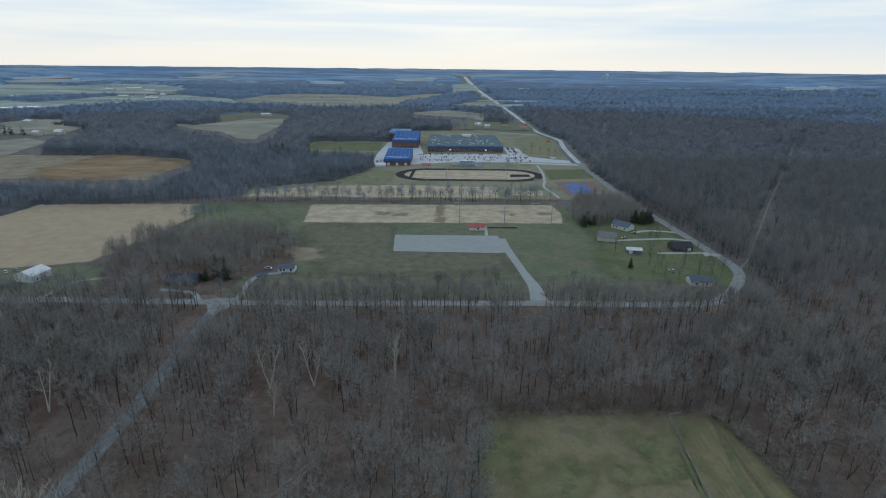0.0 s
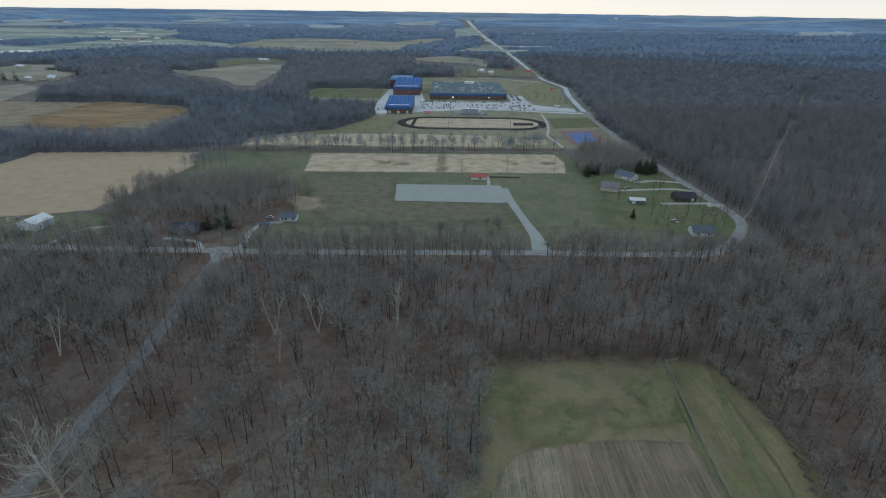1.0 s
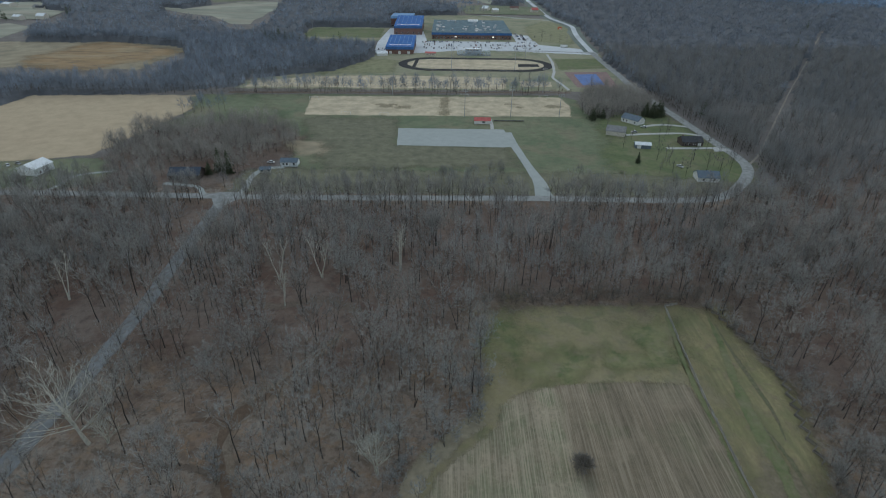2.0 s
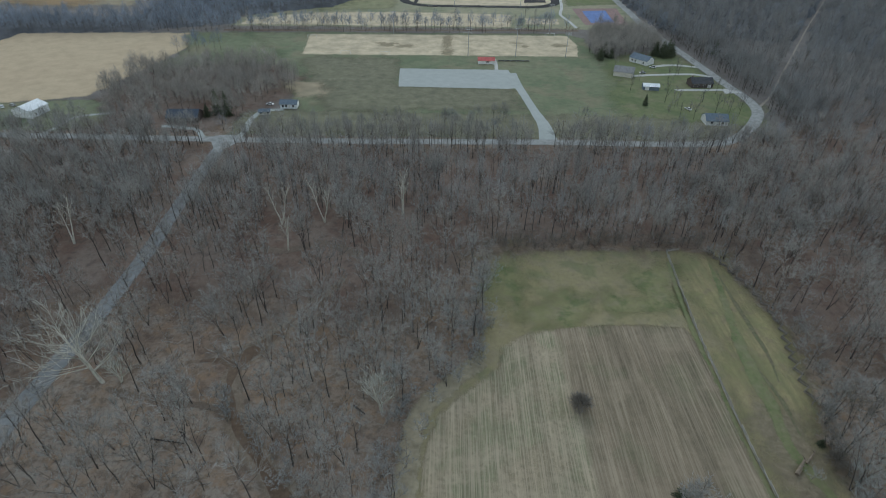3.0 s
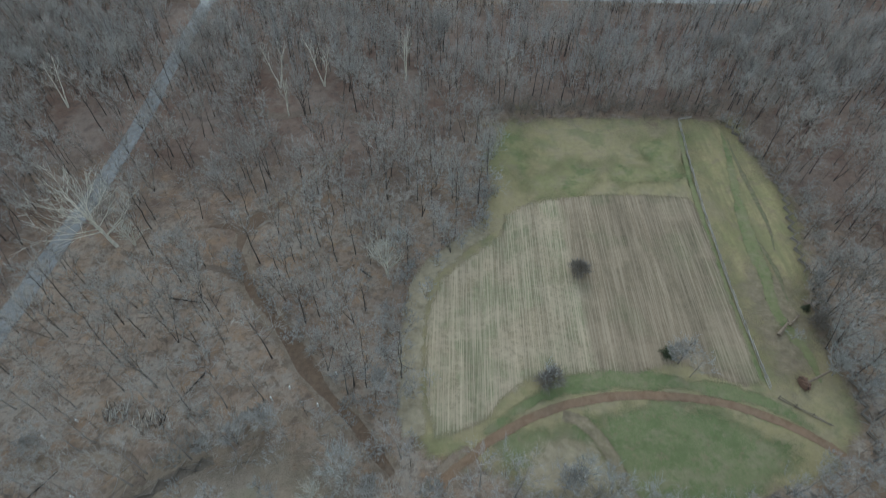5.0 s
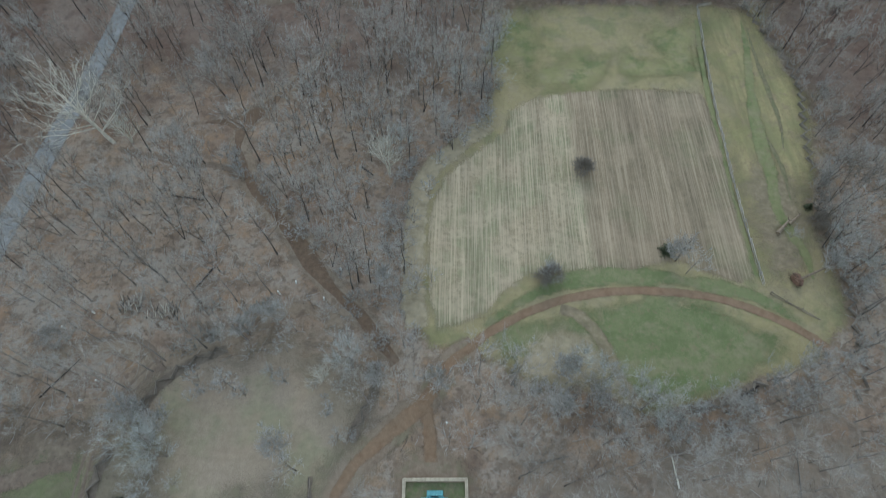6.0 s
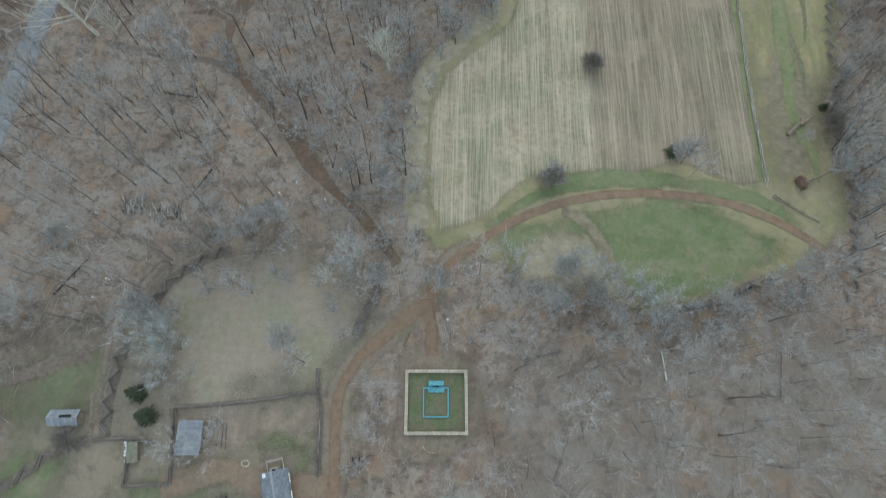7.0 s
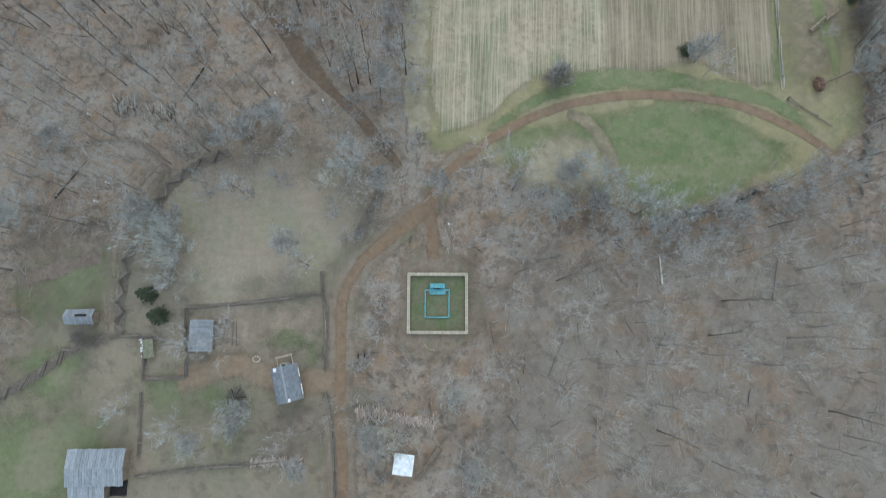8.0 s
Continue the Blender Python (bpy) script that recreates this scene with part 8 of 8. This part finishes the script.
patch("pavement_school_lot", [(-92, 690), (-40, 688), (20, 712), (60, 712), (182, 690), (186, 722), (120, 760), (115, 840), (92, 850), (92, 780), (-30, 780), (-42, 900), (-92, 900), (-96, 770)], M["school_lot"], 0.08, "wide pale asphalt school parking lot", "parking lot", step=8, ragged=0.3, soft=1.0)
patch("ground_school_lawn", [(116, 790), (165, 765), (190, 860), (198, 960), (160, 1005), (120, 920)], M["dry_lawn"], 0.09, "dry olive lawn beside the school", "lawn", step=10, ragged=1.0, soft=6)
patch("ground_ball_field", BALL_FIELD, M["lawn"], 0.09, "green practice field behind the school", "sports field", step=10, ragged=0.5, soft=3)
patch("ground_slope", [(-190, 560), (-60, 575), (-58, 640), (-92, 650), (-118, 590)], M["dry_lawn"], 0.06, "dull tan slope beside the track", "grass", step=8, ragged=2.0, soft=10)
patch("ground_corner_lawn", [(120, 600), (178, 612), (182, 668), (124, 660)], M["lawn"], 0.08, "green lawn beside the school road", "lawn", step=8, ragged=1.0, soft=4)
patch("ground_diamond", [(68, 520), (98, 520), (100, 540), (70, 542)], M["sand_field"], 0.1, "small tan ball diamond", "sports field", step=5, ragged=1.0, soft=2)
for wx, wy, wr in ((-52, 444, 3.5), (-44, 449, 2.5), (-36, 443, 4.0), (-28, 447, 2.5), (-40, 439, 2.0), (-58, 449, 2.0), (52, 455, 3.0), (58, 446, 2.0), (90, 450, 4.0)):
    patch("ground_worn_spot", [(wx + wr * 1.6 * math.cos(k), wy + wr * math.sin(k)) for k in (0, 0.8, 1.6, 2.4, 3.2, 4.0, 4.8, 5.6)], M["worn"], 0.1, "browned worn spot on the sports turf", "worn turf", step=2, ragged=1.5, soft=3.0)
patch("ground_midline", [(-7, 419), (0, 419), (-1, 477), (-5, 477)], M["worn"], 0.1, "duller strip between the two sports fields", "turf", step=4, ragged=1.2, soft=4.0)
patch("pavement_tennis_apron", [(122, 520), (162, 522), (168, 592), (122, 588)], M["court_red"], 0.09, "brick-red apron round the tennis courts", "court", step=8, ragged=0.1, soft=0.5)
patch("pavement_tennis_court", [(129, 528), (151, 531), (154, 580), (130, 576)], M["court_blue"], 0.3, "blue tennis courts", "court", step=8, ragged=0.05, soft=0.3)
ribbon("pavement_campus_walk", [(112, 508), (110, 530), (106, 560), (112, 590), (118, 640), (120, 690)], 3.0, M["concrete"], 0.12, "pale walk past the ball diamond", "walk", step=5, ragged=0.1, soft=0.4)
ribbon("road_school_loop", [(186, 700), (150, 708), (110, 712), (60, 708)], 6.0, M["asphalt"], 0.13, "school entrance road", "road", step=6)
ribbon("road_cross", [(-40, 1780), (100, 1770), (200, 1745), (330, 1640), (450, 1560)], 9.0, M["gravel"], 1.0, "distant crossing road", "road", step=20)
ribbon("road_field_lane", [(205, 1010), (150, 1030), (60, 1085)], 7.0, M["gravel"], 0.12, "gravel lane behind the school", "road", step=10)


def flat_hall(name, x0, x1, y0, y1, wall_h, walls, fascia, roofs, label, bays, slope=0.0):
    """A large low building: brick walls, a metal fascia and a flat or single-pitched roof, with its windows."""
    h = thing(name, pose((x0 + x1) / 2, (y0 + y1) / 2, 0.05), label, "school building")
    l, w = (x1 - x0) / 2, (y1 - y0) / 2
    part("wall", boxed(-l, l, -w, w, 0, wall_h), walls, h)
    part("fascia", prism(bmesh.new(), [(-w - 0.9, wall_h), (w + 0.3, wall_h), (w + 0.3, wall_h + 1.2 + slope), (-w + 1.0, wall_h + 2.6)], -l - 0.5, l + 0.5), fascia, h)
    part("roof", prism(bmesh.new(), [(-w + 0.8, wall_h + 2.62), (w + 0.2, wall_h + 1.3 + slope), (w + 0.2, wall_h + 1.55 + slope), (-w + 0.8, wall_h + 2.9)], -l - 0.3, l + 0.3), roofs, h)
    for i in range(bays):
        u = -l + (i + 0.5) * 2 * l / bays
        wd = part("window", boxed(u - 1.3, u + 1.3, -w - 0.06, -w + 0.05, 1.0, 3.2), M["white_paint"], h)
        part("pane", boxed(u - 1.15, u + 1.15, -w - 0.1, -w - 0.05, 1.15, 3.05), M["glass"], wd)
    return h


hall = flat_hall("school", -24, 87, 800, 938, 5.5, M["brick"], M["navy_fascia"], M["slate_roof"], "long red-brick school with a slate-blue roof", 22, slope=1.5)
g = random.Random(9)
for i in range(44):
    u, v = g.uniform(-50, 50), g.uniform(-55, 60)
    s = g.uniform(0.8, 2.6)
    part("roof_unit", boxed(u - s, u + s, v - s, v + s, 7.0, 9.0 + g.uniform(0, 1), bevel=0.1), M["galvanised"], hall)
part("roof_house", boxed(-2, 14, 46, 56, 7, 11, bevel=0.2), M["white_metal"], hall)
for u in (-22, 30):
    part("entrance_lamp", boxed(u - 1.0, u + 1.0, -69.6, -69.0, 2.6, 3.6, bevel=0.1), M["lamp"], hall, "lit lamp over a school entrance")
gym = flat_hall("gymnasium", -76, -43, 681, 744, 5.2, M["brick"], M["navy_fascia"], M["blue_roof"], "red-brick hall with a bright blue sloping roof", 3, slope=6.0)
for u in (-11, 0, 11):
    part("entrance", boxed(u - 1.6, u + 1.6, -31.75, -31.5, 0, 3.2), M["white_paint"], gym)
big_gym = flat_hall("gymnasium", -80, -40, 836, 915, 8.5, M["brick"], M["navy_fascia"], M["blue_roof"], "large brick hall with a bright blue sloping roof", 5, slope=7.0)
for hall_ob, l, y0, y1, z0, z1 in ((gym, 16, -30, 31, 7.9, 12.4), (big_gym, 20, -38, 39, 11.2, 16.9)):
    for k in range(6):
        u = -l + (k + 0.5) * l / 3
        part("roof_seam", prism(bmesh.new(), [(y0, z0 + 0.2), (y1, z1 + 0.2), (y1, z1 + 0.42), (y0, z0 + 0.42)], u - 0.18, u + 0.18), M["light_blue_roof"], hall_ob, "pale raised roof seam")
    part("skylight", prism(bmesh.new(), [(y0 + 8, z0 + 0.75), (y0 + 10, z0 + 0.9), (y0 + 10, z0 + 1.2), (y0 + 8, z0 + 1.05)], -l * 0.8, l * 0.8), M["white_metal"], hall_ob, "white skylight strip")
flat_hall("auditorium", -92, -58, 915, 972, 12.5, M["brick"], M["light_blue_roof"], M["light_blue_roof"], "tall hall with a faded blue roof", 6)
gable("white_tent", -80, 672, 20, 13, 8, 2.6, 2.0, M["white_paint"], M["white_metal"], "white shed at the edge of the woods", "shed")
gable("ticket_booth", -22, 676, 0, 12, 6, 2.8, 1.2, M["siding"], M["red_roof"], "low pinkish concession stand beside the track", "hut", windows=W2("s", -3, 0, 3))

g = random.Random(12)
models = []
for k in range(5):
    models.append(car(-30 + k * 9, 770 + (k % 2) * 6, 90 if k % 2 else 0, PAINTS[k], PAINT_NAMES[k] + " car in the school lot", "cars in the school lot"))
for i in range(120):
    row = g.choice([774, 767, 750, 743, 728, 721])
    k = g.choice([0, 0, 1, 1, 2, 3, 4])
    copy_thing(models[k], pose(-35 + 3.2 * g.randrange(48), row, 0.1, 0, 0, g.choice([0, 180])))
for i in range(26):
    k = g.choice([0, 1, 2, 4])
    copy_thing(models[k], pose(98 + g.choice([0, 7]), 785 + 5 * g.randrange(14), 0.1, 0, 0, 90))
for i in range(8):
    copy_thing(models[g.randrange(5)], pose(-88 + 4 * g.randrange(8), 702 + 6 * g.randrange(3), 0.1, 0, 0, 0))


def school_bus(x, y, turn):
    b = thing("camper", pose(x, y, 0.15, 0, 0, turn), "white camper parked by the school road", "vehicle")
    part("body", boxed(-1.25, 1.25, -4.5, 4.5, 0.5, 3.1, bevel=0.25), M["white_paint"], b)
    part("windscreen", boxed(-1.1, 1.1, 4.48, 4.54, 1.6, 2.6), M["glass"], b)
    for sx in (-1.1, 1.1):
        for sy in (-3, 3):
            part("wheel", rodded((sx - 0.15, sy, 0.5), (sx + 0.15, sy, 0.5), 0.5, sides=10), M["rubber"], b)


school_bus(150, 742, 80)
sign = thing("school_sign", pose(172, 900, 0.05), "orange-red board sign on white posts", "sign")
part("board", boxed(-3, 3, -0.15, 0.15, 1.5, 5.0, bevel=0.05), M["orange_sign"], sign)
part("panel", boxed(-1.6, 1.6, -0.22, -0.16, 2.2, 3.4), M["white_paint"], sign)
for s in (-2.4, 2.4):
    part("post", boxed(s - 0.15, s + 0.15, -0.1, 0.1, 0, 1.6), M["white_paint"], sign)

ROW = [grown_tree(rng, rng.uniform(11, 17), 9, 5, 6, 0.04, spread=rng.uniform(0.3, 0.5), bare=0.22, sides=4, upward=rng.uniform(0.8, 1.3)) for _ in range(7)]
row_places = [(x + random.uniform(-1, 1), 490.5 + (x + 60) * 0.05 + random.uniform(-1.5, 1.5)) for x in (-186, -172, -166, -150, -141, -138, -128, -114, -110, -105, -99, -90, -73, -58, -53, -46, -42, -38, -32, -22, -17, -12, -8, 2, 5, 15, 20, 26, 44, 58, 70, 73, 81, 87)]
thing_trees("hedgerow_tree", ROW, row_places, 0.4, 1.15, 14, "leafless hedgerow tree between the playing fields", "tree", "tree row behind the sports fields", (M["bark"], M["grove_twig"]))
copse = spots(100, 180, 395, 505, 4.8, lambda x, y: in_poly(x, y, [(106, 412), (122, 416), (138, 422), (168, 428), (168, 490), (126, 494), (110, 452)]), 43)
joined_trees("bare_copse", GROVE_KINDS, copse, 0.65, 0.95, 44, "leafless copse beside the tennis courts", "woods", "grove_twig")
school_row = spots(-112, 66, 1028, 1108, 8.0, lambda x, y: np.abs(y - 1076 - (x + 25) * 0.36) < 12, 51)
joined_trees("school_tree_row", LOW_KINDS, school_row, 0.75, 1.05, 52, "tall leafless tree row behind the school", "woods", "far_twig")
crossing = spots(92, 172, 1290, 1500, 12.0, lambda x, y: off_line(x, y, HIGHWAY) > 26, 53)
joined_trees("crossing_woods", LOW_KINDS, crossing, 0.6, 0.95, 54, "small leafless wood beside the highway", "woods", "far_twig")
hedge = spots(-195, 112, 478, 502, 1.8, lambda x, y: np.abs(y - 490.5 - (x + 60) * 0.05) < 2.4 + 1.2 * np.sin(x * 0.13), 41)
joined_trees("hedge_brush", SAPLINGS, hedge, 0.2, 0.5, 42, "low brown brush along the hedgerow", "brush", "under_twig")
thing_trees("lawn_tree", ROW[:2], [(118, 792), (128, 790), (140, 790), (152, 785), (160, 778), (70, 545), (80, 548), (60, 536), (130, 500), (138, 498), (128, 365), (150, 372), (171, 343), (140, 330), (166, 312), (119, 396), (174, 396), (156, 326), (134, 302), (117, 346), (133, 326), (135, 315), (139, 321), (131, 311), (127, 303), (142, 309), (172, 327), (177, 321), (165, 317), (159, 379), (156, 376), (162, 302), (170, 306), (141, 299), (157, 308), (151, 318), (160, 424), (150, 421), (128, 420)], 0.5, 0.95, 15, "small leafless tree standing on a lawn", "tree", "small trees on the lawns", (M["bark"], M["grey_twig"]))


# ---- far buildings ----
WEST_HOUSES = [
    (-855, 1134, 5, 56, 20, "white_metal"), (-775, 1095, 0, 30, 12, "grey_roof"), (-757, 1077, 10, 26, 12, "dark_roof"), (-716, 1082, 0, 18, 10, "grey_roof"), (-702, 940, 0, 30, 12, "white_metal"), (-671, 952, 8, 24, 12, "white_metal"),
    (-434, 1347, 0, 46, 14, "white_metal"), (-362, 1357, 20, 24, 12, "grey_roof"), (-146, 1471, 0, 24, 12, "white_metal"), (-1371, 2295, 0, 60, 24, "white_metal"), (-1327, 2391, 0, 70, 26, "white_metal"), (-1199, 2281, 0, 80, 24, "white_metal"),
    (-1129, 1965, 0, 60, 18, "white_metal"), (-1107, 2034, 0, 50, 18, "grey_roof"), (-991, 1888, 0, 60, 18, "white_metal"), (-1060, 2000, 12, 34, 14, "grey_roof"), (-1180, 2010, 5, 30, 14, "dark_roof"), (-1040, 2060, 0, 40, 14, "white_metal"),
    (-1420, 1830, 0, 40, 18, "white_metal"), (-1330, 1850, 0, 30, 14, "grey_roof"), (-1280, 1880, 0, 30, 14, "dark_roof"), (-1380, 1790, 10, 26, 12, "white_metal"), (-1250, 1800, 0, 26, 12, "white_metal"), (-1900, 2900, 0, 60, 24, "white_metal"),
]
NORTH_HOUSES = [
    (385, 2720, 5, 70, 30, "white_metal"), (72, 1160, -5, 26, 14, "white_metal"), (88, 1130, 0, 18, 12, "white_metal"), (130, 1180, 0, 34, 14, "brick"), (165, 1140, 0, 20, 12, "red_roof"),
    (40, 1640, 0, 26, 12, "white_metal"), (100, 2050, 0, 30, 14, "white_metal"), (150, 2200, 0, 28, 14, "white_metal"), (60, 1950, 0, 22, 12, "grey_roof"), (-105, 1470, 0, 24, 12, "white_metal"),
    (1750, 2850, 0, 70, 24, "white_metal"), (1950, 2900, 0, 60, 24, "white_metal"), (228, 1500, 0, 24, 12, "white_metal"), (240, 1640, 8, 30, 14, "grey_roof"), (250, 1900, 0, 34, 14, "white_metal"),
    (140, 1560, 0, 22, 12, "white_metal"), (60, 1400, 0, 20, 12, "grey_roof"), (300, 2400, 0, 50, 20, "white_metal"),
]
ROOF_WORDS = {"white_metal": "white metal roof", "grey_roof": "grey shingle roof", "dark_roof": "dark shingle roof", "brick": "red-brown roof", "red_roof": "faded red roof"}
g = random.Random(31)
for x, y, turn, l, w, roof in WEST_HOUSES + NORTH_HOUSES:
    gable("far_house", x, y, turn + g.uniform(-35, 35), l * g.uniform(0.45, 0.8), w * g.uniform(0.7, 1.0), g.uniform(3.5, 5.5), g.uniform(2.2, 4.0), M["siding"], M[roof], "distant low building with a " + ROOF_WORDS[roof], "building", "far farm buildings")


def water_tower(x, y):
    t = thing("water_tower", pose(x, y, float(ground_height(x, y))), "white water tower on the skyline", "water tower")
    bm = bmesh.new()
    bmesh.ops.create_uvsphere(bm, u_segments=24, v_segments=12, radius=12, matrix=Matrix.Translation((0, 0, 30)) @ Matrix.Diagonal((1, 1, 0.8, 1)))
    part("tank", bm, M["white_paint"], t)
    part("stem", rodded((0, 0, 0), (0, 0, 24), 4.6, 3.6, sides=12), M["white_paint"], t)


water_tower(1063, 3700)
